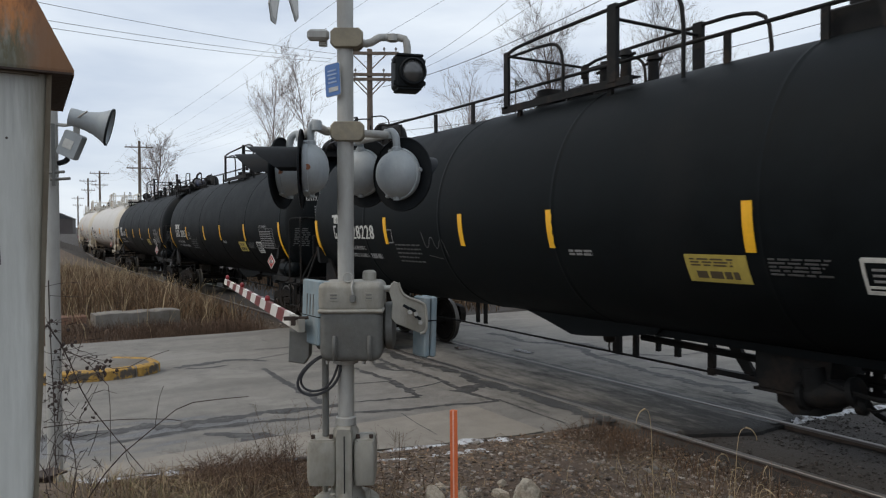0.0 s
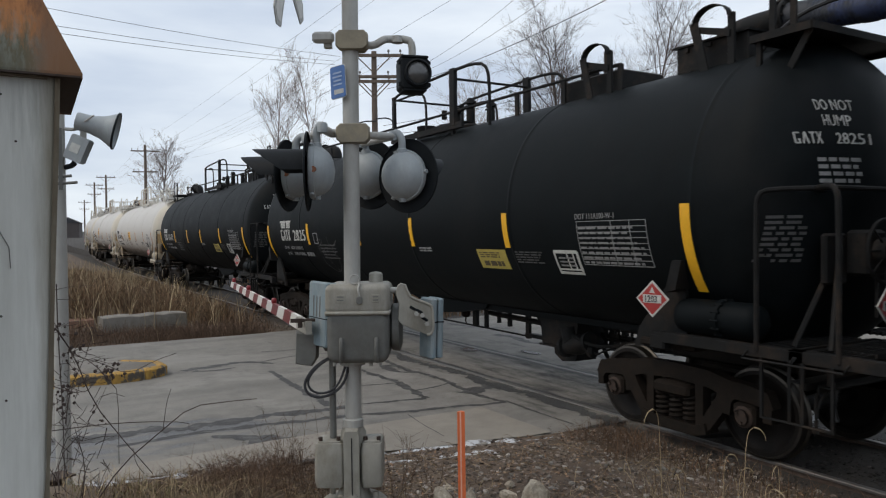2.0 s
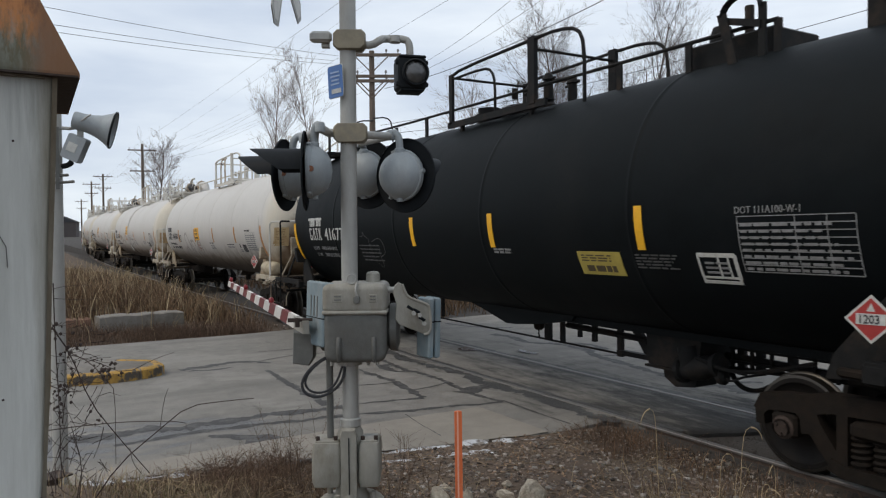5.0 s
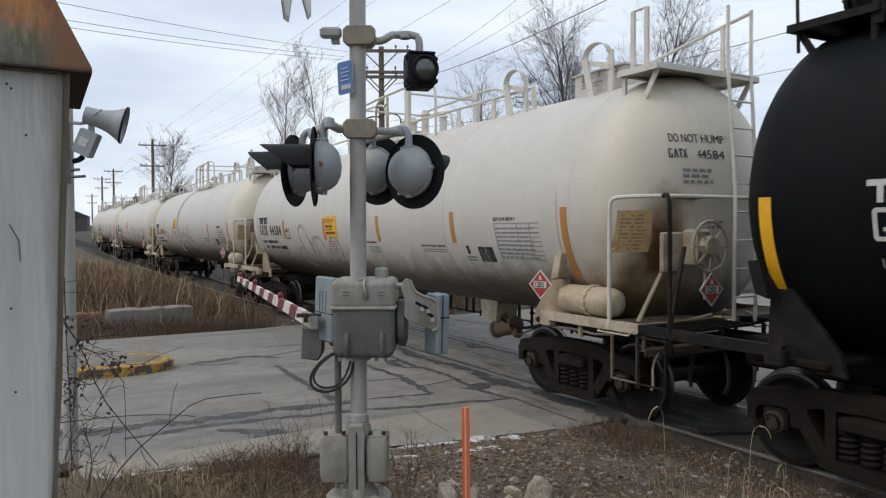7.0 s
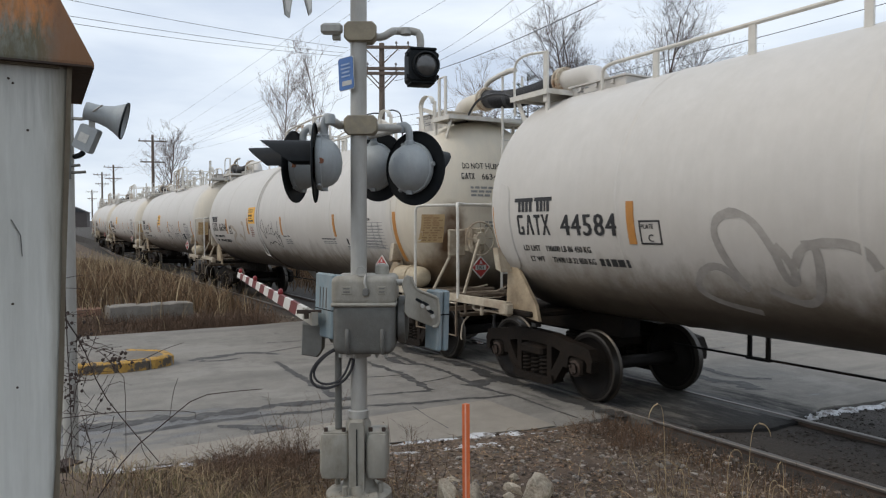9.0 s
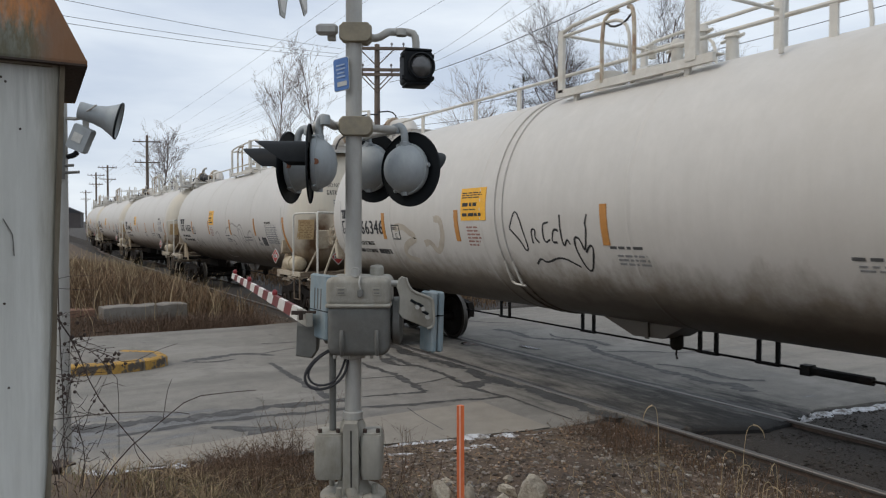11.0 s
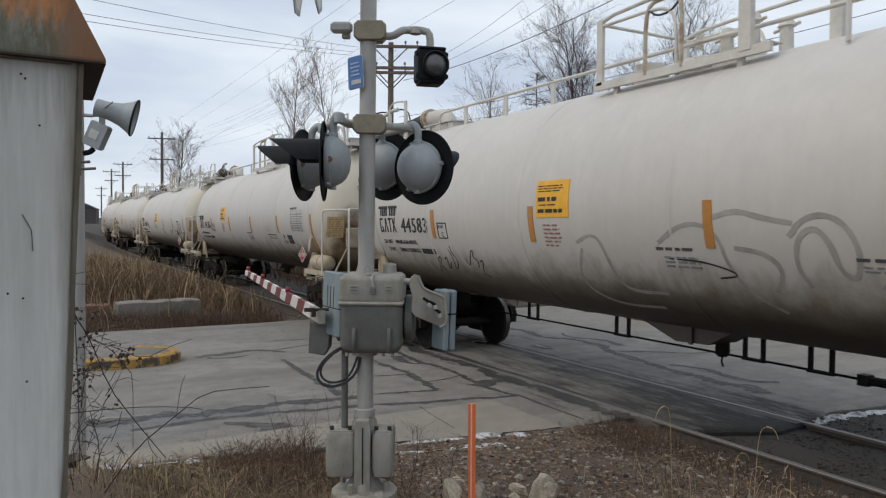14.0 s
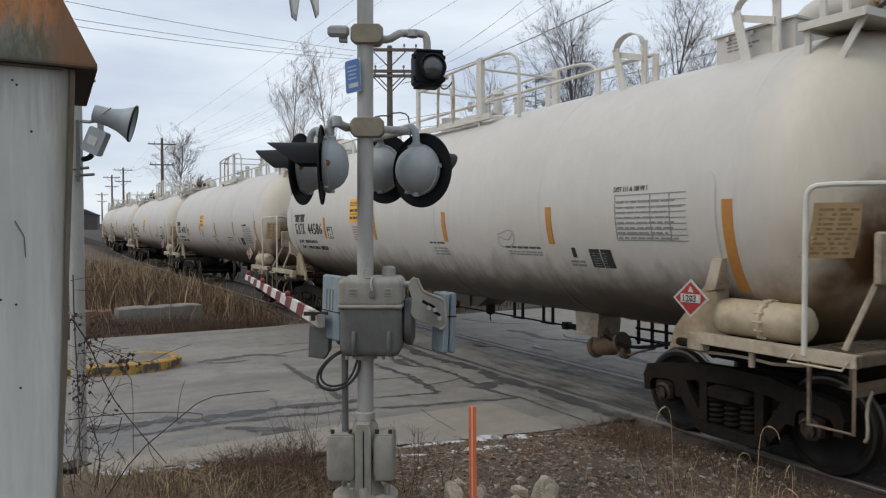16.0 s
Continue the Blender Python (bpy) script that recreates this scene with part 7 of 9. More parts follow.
    for x in (ln * .30, ln * .66, ln - .25):
        lp = part("arm_lamp", Shape().lathe([(.014, .04), (.024, .05), (.026, .07), (.022, .09), (.01, .1), (0, .1)], 14), M_REDLAMP, arm, "small red gate lamp")
        lp.location = (x, 0, 0)
    wire = Shape().tube([(.5, -.02, -.03), (ln * .2, -.03, -.12), (ln * .3, -.03, .02), (ln * .5, -.03, -.06), (ln * .66, -.03, .02)], .007, 5, 2)
    part("lamp_cable", wire, M_WIRE, arm)
    # clamps, cross pipes, lamps
    for z, w in ((3.80, .25), (3.08, .26)):
        part("pole_clamp", Shape().prism(rounded_plate(w, .15, .2, .03), .07, Matrix.Translation(at(.035, -.06, z)) @ mr, .08).prism(rounded_plate(w * .9, .13, .2, .03), .07, Matrix.Translation(at(.035, .07, z)) @ mr, .08), M_CLAMP, mast, "tan cast pole clamp")
    part("sign_bracket", Shape().box(at(-.19, -.03, 3.83), (.17, .07, .085), m=mr, ch=.02).box(at(-.16, .02, 3.79), (.06, .06, .06), m=mr), M_GALV, mast)
    tees = {"lf": (-5.20, -5.21, 3.10), "lr": (-5.84, -5.11, 3.10), "rf": (-5.30, -4.56, 3.09), "rr": (-5.85, -4.60, 3.09)}
    wl_ = lambda k: Vector(tees[k]) - base
    cross = Shape().tube([at(-.06, .0, 3.09), (Vector(at(-.14, 0, 3.09))), wl_("lf")], .034, 12).tube([wl_("lf"), wl_("lr")], .03, 10)
    cross.tube([at(.1, 0, 3.07), at(.2, 0, 3.07), wl_("rf")], .030, 12).tube([wl_("rf"), wl_("rr")], .03, 10)
    part("cross_pipe", cross, M_GALV, mast)
    hlf, hlr = math.degrees(math.atan2(-.902, -.431)), math.degrees(math.atan2(-.762, -.649))
    hr = math.degrees(math.atan2(.91, -.41))
    flasher(mast, (-5.29, -5.29, 2.78), hlf, tees["lf"], M_ALU, rusty=True)
    flasher(mast, (-5.96, -5.22, 2.80), hlr, tees["lr"], M_ALU, rusty=True)
    flasher(mast, (-5.26, -4.46, 2.77), hr, tees["rf"], M_ALU)
    flasher(mast, (-5.85, -4.51, 2.82), hr, tees["rr"], M_ALU)
    # square warning lamp at the top
    lampc = Vector((-5.09, -4.49, 3.55)) - base
    m = Matrix.Translation(lampc) @ Matrix.Rotation(radians(60.2 + 14), 4, "Z")
    m3 = m.to_3x3().to_4x4()
    unit = part("square_lamp", pillow(.23, .25, .20, .03, m, .02), M_DISC, mast, "black square lamp with round glass")
    part("lamp_lid", Shape().box(m @ Vector((0, 0, .128)), (.215, .215, .022), m=m3, ch=.006), M_DISC, unit)
    part("lamp_floor", Shape().box(m @ Vector((0, 0, -.13)), (.19, .19, .02), m=m3, ch=.006), M_DISC, unit)
    for kx in (-1, 1):
        for kz in (-.085, .085):
            part("hinge_lug", Shape().box(m @ Vector((kx * .118, -.07, kz)), (.022, .04, .035), m=m3, ch=.006), M_DISC, unit)
    ml = m @ Matrix.Translation((.02, -.095, .0)) @ Matrix.Rotation(radians(90), 4, "X")
    part("lamp_ring", Shape().lathe([(.09, .0), (.108, .0), (.108, .03), (.098, .04), (.088, .03)], 28, ml), M_DISC, unit)
    part("lamp_glass", Shape().lathe([(.092, .012), (.07, .035), (.035, .05), (0, .055)], 24, ml), M_GLASSY, unit, "clear lamp glass")
    t = lampc
    part("lamp_pipe", Shape().tube([at(.12, 0, 3.78), at(.2, 0, 3.77), at(.28, .0, 3.82), (t.x - .10, t.y - .17, t.z + .29), (t.x - .02, t.y - .02, t.z + .29), (t.x, t.y, t.z + .24), (t.x, t.y, t.z + .13)], .03, 12, 1).lathe([(.045, 0), (.045, .05)], 12, Matrix.Translation((t.x - .06, t.y - .10, t.z + .26))), M_GALV, mast)
    # blue notice and the ends of the crossing blades
    sm = Matrix.Translation(at(-.075, -.075, 3.475)) @ Matrix.Rotation(radians(60.2 - 38), 4, "Z") @ pose(0, 0, 0, 0, -3, 0)
    sign = part("notice_sign", Shape().prism(rounded_plate(.155, .245, .01, .012), .006, sm), M_BLUE, mast, "small blue notice sign")
    part("sign_border", Shape().prism(rounded_plate(.165, .255, .01, .012), .003, sm @ Matrix.Translation((0, .003, 0))), M_PAINTW, sign)
    for i, (z, w) in enumerate(((.07, .09), (.04, .1), (.01, .08), (-.02, .09))):
        part("sign_text", Shape().box(sm @ Vector((0, -.005, z)), (w, .004, .012), m=sm.to_3x3().to_4x4()), M_PAINTLB, sign)
    part("sign_panel", Shape().box(sm @ Vector((.01, -.005, -.075)), (.10, .004, .035), m=sm.to_3x3().to_4x4()), M_PAINTW, sign)
    t1, t2 = Vector((-5.27, -5.52, 3.87)) - base, Vector((-5.96, -5.09, 4.13)) - base
    e = (t2 - t1).normalized()
    nrm = Vector((-e.y, e.x, 0)).normalized()
    upv = nrm.cross(e) if nrm.cross(e).z > 0 else e.cross(nrm)
    cpt = (t1 + t2) / 2 + upv * (t2 - t1).length / 2
    for tip, sgn in ((t1, 1), (t2, -1)):
        dx = (cpt - tip).normalized()
        dy = nrm
        dz = dx.cross(dy)
        mm = Matrix.Translation(cpt + nrm * .012 * sgn) @ Matrix(((dx.x, dy.x, dz.x, 0), (dx.y, dy.y, dz.y, 0), (dx.z, dy.z, dz.z, 0), (0, 0, 0, 1)))
        part("crossbuck_blade", Shape().prism([(-.61, -.0), (-.54, -.11), (.54, -.11), (.61, 0), (.54, .11), (-.54, .11)], .01, mm), M_GALV, mast, "grey back of a crossing blade")
        part("blade_rib", Shape().prism([(-.56, -.0), (-.52, -.075), (.52, -.075), (.56, 0), (.52, .075), (-.52, .075)], .014, mm), M_ARMW, mast)
    # loose black cable
    part("cable_loop", Shape().tube([at(-.13, -.05, 1.36), at(-.28, -.1, 1.28), at(-.37, -.12, 1.15), at(-.33, -.12, 1.05), at(-.2, -.1, 1.03), at(-.06, -.08, 1.12), at(-.02, -.05, 1.28), at(-.08, -.03, 1.36)], .011, 6, 2).tube([at(-.11, -.05, 1.36), at(-.25, -.1, 1.29), at(-.345, -.11, 1.17), at(-.31, -.11, 1.08), at(-.2, -.1, 1.06), at(-.1, -.08, 1.12), at(-.04, -.05, 1.3)], .009, 6, 2), M_WIRE, mast, "loose black cable")
    return mast


# ---- cabinet, horn pole, stake ----
def cabinet():
    """A tall steel case that widens towards its top, with a flared, rusting roof; only its corner is near."""
    m = Matrix.Translation((-1.585, -7.155, 2.60)) @ Matrix.Rotation(radians(89), 4, "Z")
    ob = thing("signal_cabinet", "grey steel signal cabinet with a rusty flared roof", "cabinet", m)
    w, dp, h = .80, .42, 2.55
    # local x to the right along the face, y away, z up; the corner is the origin
    sh = Shape()
    prof = [(-w, 0), (-.012, 0), (0, .010), (0, dp), (-w, dp)]
    rows = [(-h, .003)] + [(-h + .15 * i, .004 * noise.noise((i * .8, 1, 1))) for i in range(1, 17)] + [(0.0, 0)]
    n = len(prof)
    for z, j in rows:
        sh.v += [(x + ((j + .040 * z) if x > -.1 else 0), y, z) for x, y in prof]
    for i in range(len(rows) - 1):
        for k in range(n):
            q = (k + 1) % n
            sh.f.append((i * n + k, i * n + q, (i + 1) * n + q, (i + 1) * n + k))
    part("case", sh, M_CASE, ob)
    strip = Shape()
    for z, j in rows:
        x1 = j + .040 * z + .002
        wd = .009 + .010 * noise.noise((z * 7, 3, 3))
        strip.v += [(x1 - wd, -.003, z), (x1, -.003, z), (x1, .02, z)]
    for i in range(len(rows) - 1):
        strip.f += [(i * 3, i * 3 + 1, i * 3 + 4, i * 3 + 3), (i * 3 + 1, i * 3 + 2, i * 3 + 5, i * 3 + 4)]
    part("corner_strip", strip, M_EDGE, ob, "rust-stained corner edge")
    for x, z in ((-.105, -.035), (-.098, -.043), (-.13, -.45), (-.145, -.455), (-.105, -.46), (-.10, -.62), (-.16, -.22), (-.075, -.13)):
        part("rivet", Shape().lathe([(.0024, 0), (.0024, .001), (0, .002)], 8, pose(x, 0, z, 90, 0, 0)), M_RUSTCAP, ob, "rusty rivet")
    part("scratch", Shape().tube([(-.105, -.001, -.30), (-.09, -.001, -.33), (-.088, -.001, -.37)], .0012, 4), M_LID, ob)
    o = .040
    roof = Shape()
    base_ = [(-w - o, -.016), (o, -.016), (o, dp + o), (-w - o, dp + o)]
    mid = [(-w - o, -.016), (o, -.016), (o, dp + o), (-w - o, dp + o)]
    top = [(-w + .10, .05), (-.075, .05), (-.075, dp - .1), (-w + .10, dp - .1)]
    roof.add([(x, y, -.004) for x, y in base_] + [(x, y, .006) for x, y in mid] + [(x, y, .26) for x, y in top], [(0, 1, 5, 4), (1, 2, 6, 5), (2, 3, 7, 6), (3, 0, 4, 7), (4, 5, 9, 8), (5, 6, 10, 9), (6, 7, 11, 10), (7, 4, 8, 11), (8, 9, 10, 11)])
    part("roof", roof, M_ROOF, ob, "rust-streaked steel roof", smooth=False)
    # underside in a darker brown than the roof sheet
    part("soffit", Shape().box((-w / 2, dp / 2, -.002), (w + o * 2 - .006, dp + o, .004)), M_RUSTCAP, ob, "dark brown underside of the roof")
    part("drip_edge", Shape().box((-w / 2 - .02, -.004, -.006), (w, .008, .005)), M_EDGE, ob)


def horn_pole():
    p = Vector((-7.43, -6.885, -.05))
    ob = thing("horn_pole", "galvanised steel pole carrying a grey horn speaker", "pole", Matrix.Translation(p))
    part("shaft", Shape().rod((0, 0, 0), (0, 0, 3.72), .064, 20), M_GALV, ob)
    part("foot", Shape().lathe([(.14, 0), (.14, .03), (.08, .05), (.066, .12)], 20), M_CAST, ob)
    R3, F3 = Vector((.497, .868, 0)), Vector((-.868, .497, 0))
    z0 = p.z

    def at(r, f, z):
        return R3 * (r + .05) + F3 * f + Vector((0, 0, z - z0))
    d = (R3 * .93 + F3 * .30 + Vector((0, 0, -.25))).normalized()
    c = at(.17, -.05, 3.34)
    m = Matrix.Translation(c) @ d.to_track_quat("Z", "Y").to_matrix().to_4x4()
    horn = part("horn", Shape().lathe([(0, -.02), (.075, -.02), (.08, 0), (.08, .06), (.085, .12), (.105, .2), (.135, .26), (.165, .31), (.168, .32), (.155, .315), (.1, .22), (.04, .1), (0, .08)], 32, m), M_ALU, ob, "grey horn loudspeaker")
    part("horn_rim", Shape().lathe([(.163, .305), (.172, .31), (.172, .325), (.160, .325)], 32, m), M_DISC, horn)
    part("horn_bracket", Shape().tube([at(.02, 0, 3.28), at(.12, -.02, 3.27), at(.24, -.04, 3.30)], .016, 6, 1).tube([at(.1, -.02, 3.27), at(.17, -.09, 3.28), at(.34, -.12, 3.38)], .008, 5, 1).box(at(.2, -.03, 3.24), (.05, .05, .1)), M_GALV, horn)
    mm = Matrix.Translation(at(.165, -.05, 3.09)) @ Matrix.Rotation(radians(60.2), 4, "Z") @ pose(0, 0, 0, 0, 24, 0)
    bx = part("amplifier_box", Shape().prism(rounded_plate(.17, .23, .1, .012), .10, mm, .03), M_ALU, ob, "grey amplifier box")
    part("box_label", Shape().box(mm @ Vector((-.01, -.053, 0)), (.085, .004, .08), m=mm.to_3x3().to_4x4()), M_PAINTW, bx, "blank pale label")
    part("box_gland", Shape().tube([at(.13, -.05, 2.97), at(.1, -.05, 2.94), at(.04, -.04, 2.93)], .025, 8, 1), M_DISC, bx)
    part("angle_iron", Shape().box(at(.02, -.09, 3.0), (.03, .03, .55)), M_LID, ob)
    for r, z, ln in ((.03, 3.62, .15), (.02, 3.54, .11), (.04, 2.78, .12), (.02, 2.84, .09)):
        part("bracket_bolt", Shape().rod(at(r - .05, -.08, z), at(r + ln, -.08, z + .01), .014, 6), M_LID, ob)
    jb = thing("rusty_bracket", "rusty folded steel bracket in the weeds", "bracket", pose(-6.85, -7.01, .1, 0, 0, 30))
    part("plate", Shape().box((0, 0, .1), (.02, .2, .26), ch=.004).box((.09, 0, .22), (.2, .2, .015)), M_RUSTCAP, jb)
    tagged(jb, category="bracket")


def marker_stake():
    p = Vector((-4.62, -4.36, .05))
    ob = thing("marker_stake", "orange plastic marker stake stuck in gravel", "stake", Matrix.Translation(p) @ pose(0, 0, 0, 1.0, 1.2, 0))
    sh = Shape()
    w = .028
    out = [(-w, -.012), (-w * .2, .012), (0, .004), (w * .2, .012), (w, -.012), (w, -.018), (-w, -.018)]
    mz = Matrix.Rotation(radians(62), 4, "Z")
    n = len(out)
    for z in (-.2, .4, .91):
        sh.v += [tuple(mz @ Vector((x, y, z))) for x, y in out]
    for i in range(2):
        for k in range(n):
            q = (k + 1) % n
            sh.f.append((i * n + k, i * n + q, (i + 1) * n + q, (i + 1) * n + k))
    sh.f.append(tuple(range(2 * n, 3 * n)))
    part("blade", sh, M_STAKE, ob, smooth=False)
    part("pale_streak", Shape().box(mz @ Vector((-.004, -.0185, .36)), (.012, .0015, 1.1), m=mz), M_STREAK, ob, "pale streak down the blade", smooth=False)


# ---- concrete blocks beyond the road ----
def barrier_blocks():
    def block(at, size, m_, label, seed):
        ob = thing("concrete_block", label, "barrier", at, group="blocks beside the road")
        rnd = random.Random(seed)
        sh = Shape()
        nx = 10
        vs = []
        for i in range(nx + 1):
            x = -size[0] / 2 + size[0] * i / nx
            t = size[2] * (1 + rnd.uniform(-.05, .02))
            for y, z in ((-size[1] / 2, -.25), (-size[1] / 2 * .9, t * .95), (-size[1] / 2 * .75, t), (size[1] / 2 * .8, t), (size[1] / 2, -.25)):
                vs.append((x, y + rnd.uniform(-.012, .012), z))
        sh.add(vs, [(i * 5 + j, i * 5 + 5 + j, i * 5 + 6 + j, i * 5 + 1 + j) for i in range(nx) for j in range(4)] + [(0, 1, 2, 3, 4), tuple(nx * 5 + j for j in (4, 3, 2, 1, 0))])
        part("block", sh, m_, ob, smooth=False)
    block(pose(-18.6, -4.62, .02, 0, 0, 97), (1.9, .6, .46), M_BARRIER, "stained concrete barrier block half sunk in grass", 1)
    block(pose(-19.0, -6.35, .0, 0, 0, 100), (1.3, .6, .40), M_RUSTRED, "rust-stained concrete barrier block half sunk in grass", 2)


crossing_details(road_ob)
kerb_island()
signal_mast()
cabinet()
horn_pole()
marker_stake()
barrier_blocks()


# ---- poles and wires ----
def utility_pole(name_label, at, height, arms, r=.16, turn=70, extra=False):
    """A wooden pole with cross-arms, braces and insulators. arms: (height, length)."""
    ob = thing("utility_pole", name_label, "utility pole", Matrix.Translation(at) @ Matrix.Rotation(radians(turn), 4, "Z"), group="line poles")
    part("shaft", Shape().rod((0, 0, -1), (0, 0, height), r, 12, r * .65), M_POLE, ob)
    for z, ln in arms:
        a = part("crossarm", Shape().box((0, -.14, z), (ln, .1, .12)), M_POLE, ob)
        for s in (-1, 1):
            part("brace", Shape().rod((s * ln * .3, -.18, z - .02), (0, -.12, z - .75), .025, 6), M_POLE, a)
        for k in (-.45, -.25, .25, .45):
            part("insulator", Shape().lathe([(.02, 0), (.02, .08), (.05, .09), (.05, .15), (.03, .19), (0, .19)], 8, pose(ln * k, -.14, z + .06)), M_INSUL, a)
    if extra:
        part("transformer", Shape().lathe([(0, -.5), (.22, -.5), (.24, -.45), (.24, .35), (.2, .42), (0, .42)], 16, pose(.35, -.05, height - 4.6)), M_ALU, ob)
        part("conduit", Shape().tube([(.05, -.2, height - 3.0), (-.5, -.2, height - 3.0), (-.9, -.2, height - 3.2), (-1.2, -.2, height - 3.7)], .03, 6, 1).tube([(.05, -.2, height - 2.9), (.6, -.2, height - 2.85), (.85, -.2, height - 3.1), (.9, -.2, height - 4.4)], .03, 6, 1), M_WIRE, ob)
        part("service_drop", Shape().tube([(.15, -.2, height - 6.0), (.2, -.2, height - 4.9), (.3, -.2, height - 4.4)], .05, 6), M_PAINTW, ob)
    return ob


def wire(a, b, sag=.5, r=.012, label="thin black overhead cable in the sky"):
    a, b = Vector(a), Vector(b)
    pts = [a.lerp(b, i / 24) - Vector((0, 0, 4 * sag * (i / 24) * (1 - i / 24))) for i in range(25)]
    ob = part("overhead_wire", Shape().tube(pts, r, 5), M_LINE)
    return tagged(ob, label, "cable", "overhead lines")


def poles_and_wires():
    utility_pole("weathered wooden utility pole with crossarms and transformer", (-28.3, 6.15, .1), 10.05, ((9.85, 2.5), (8.95, 2.4), (8.75, 2.4)), .17, 62, True)
    utility_pole("weathered wooden utility pole with two crossarms", (-78.8, 4.35, 1.0), 10.75, ((10.1, 2.7), (8.0, 2.4)), .19, 75)
    utility_pole("far wooden utility pole with two crossarms", (-125.4, 5.35, 1.5), 10.8, ((10.4, 2.8), (8.6, 2.4)), .2, 80)
    utility_pole("far wooden utility pole with two crossarms", (-142.7, 5.2, 1.6), 10.7, ((10.2, 2.8), (8.6, 2.2)), .2, 80)
    utility_pole("far wooden utility pole with two crossarms", (-215.0, 9.0, 2.0), 10.6, ((10.0, 3.0), (8.2, 2.4)), .22, 80)
    utility_pole("far wooden utility pole with two crossarms", (-240.0, 4.2, 2.0), 10.0, ((9.4, 3.0),), .22, 80)
    # lines along the track from pole to pole, and on towards the camera's right
    for dx, z in ((-1.1, 9.95), (-.5, 9.95), (.6, 9.95), (1.1, 9.95), (-.9, 8.95), (.9, 8.95)):
        ex, ey = .47 * dx, .88 * dx
        wire((-28.3 + ex, 6.15 + ey, z + .1), (-78.8 + ex, 4.4 + ey, z + 1.1), .9, .004)
        wire((-78.8 + ex, 4.4 + ey, z + 1.1), (-125.4 + ex, 5.4 + ey, z + 1.9), .8, .005)
    # heavier lines that cross high over the road
    for (x0, y0, z0), (x1, y1, z1), r in WIRES:
        wire((x0, y0, z0), (x1, y1, z1), .25, r)


# ---- trees ----
def bare_tree(at, height, trunk, seed, label, spread=.5, kids=(9, 5, 5, 4), m_branch=None, lean=(0, 0), minr=.006, low=.3, reach=1.0):
    """A leafless tree: a tapered trunk with limbs that fork into ever finer twigs."""
    rnd = random.Random(seed)
    ob = thing("bare_tree", label, "tree", Matrix.Translation(at), group="bare trees behind the track")
    tr, cr = Shape(), Shape()
    levels = len(kids)

    def grow(p, d, ln, r, level):
        sh = tr if level == 0 else cr
        n = 8 if level == 0 else (5 if level < 3 else 3)
        wob = .06 if level == 0 else .11
        pts = [p]
        for i in range(n):
            d = (d + Vector((rnd.gauss(0, wob), rnd.gauss(0, wob), .045 + rnd.gauss(0, .06)))).normalized()
            p = p + d * ln / n
            pts.append(p)
        r2 = max(r * (.5 if level else .22), minr * .7)
        sh.tube(pts, (r, r2), 8 if level == 0 else (5 if level < 2 else 3))
        if level >= levels:
            return
        for k in range(kids[level]):
            t = rnd.uniform(low if level == 0 else .15, 1.0)
            i = min(int(t * n), n - 1)
            q = pts[i].lerp(pts[i + 1], t * n - i)
            dd = (pts[i + 1] - pts[i]).normalized()
            side = dd.orthogonal().normalized()
            side.rotate(Matrix.Rotation(rnd.uniform(0, 6.28), 3, dd))
            s = spread * rnd.uniform(.75, 1.25)
            nd = (dd * (1 - s * .6) + side * s).normalized()
            grow(q, nd, ln * (reach * rnd.uniform(.34, .58) * (1.2 - .6 * t) if level == 0 else rnd.uniform(.34, .62)), max(r * (1 - .65 * t) * .45, minr), level + 1)
    grow(Vector((0, 0, -.5)), Vector((lean[0], lean[1], 1)).normalized(), height * .86, trunk, 0)
    part("trunk", tr, m_branch or M_BARK, ob)
    part("crown", cr, m_branch or M_BARK, ob)
    return ob


def pine_tree(at, height, seed):
    rnd = random.Random(seed)
    ob = thing("pine_tree", "dark green pine tree behind the track", "tree", Matrix.Translation(at))
    part("trunk", Shape().rod((0, 0, -.5), (0, 0, height), .16, 8, .03), M_BARK, ob)
    limbs, sh = Shape(), Shape()
    for i in range(60):
        z = height * rnd.uniform(.3, .98)
        ln = (height - z) * .42 + .5
        a = rnd.uniform(0, 6.28)
        tip = Vector((math.cos(a) * ln, math.sin(a) * ln, z + rnd.uniform(-.1, .5)))
        limbs.rod((0, 0, z), tip, .03, 4, .01)
        for _ in range(46):
            q = Vector((0, 0, z)).lerp(tip, rnd.uniform(.3, 1.05)) + Vector((rnd.gauss(0, .14), rnd.gauss(0, .14), rnd.gauss(0, .12)))
            d = Vector((rnd.gauss(0, 1), rnd.gauss(0, 1), rnd.gauss(.3, .8))).normalized() * rnd.uniform(.16, .34)
            s = d.orthogonal().normalized() * .018
            sh.add([q - s, q + s, q + d], [(0, 1, 2)])
    part("limbs", limbs, M_BARK, ob)
    part("needles", sh, M_PINE, ob, smooth=False)


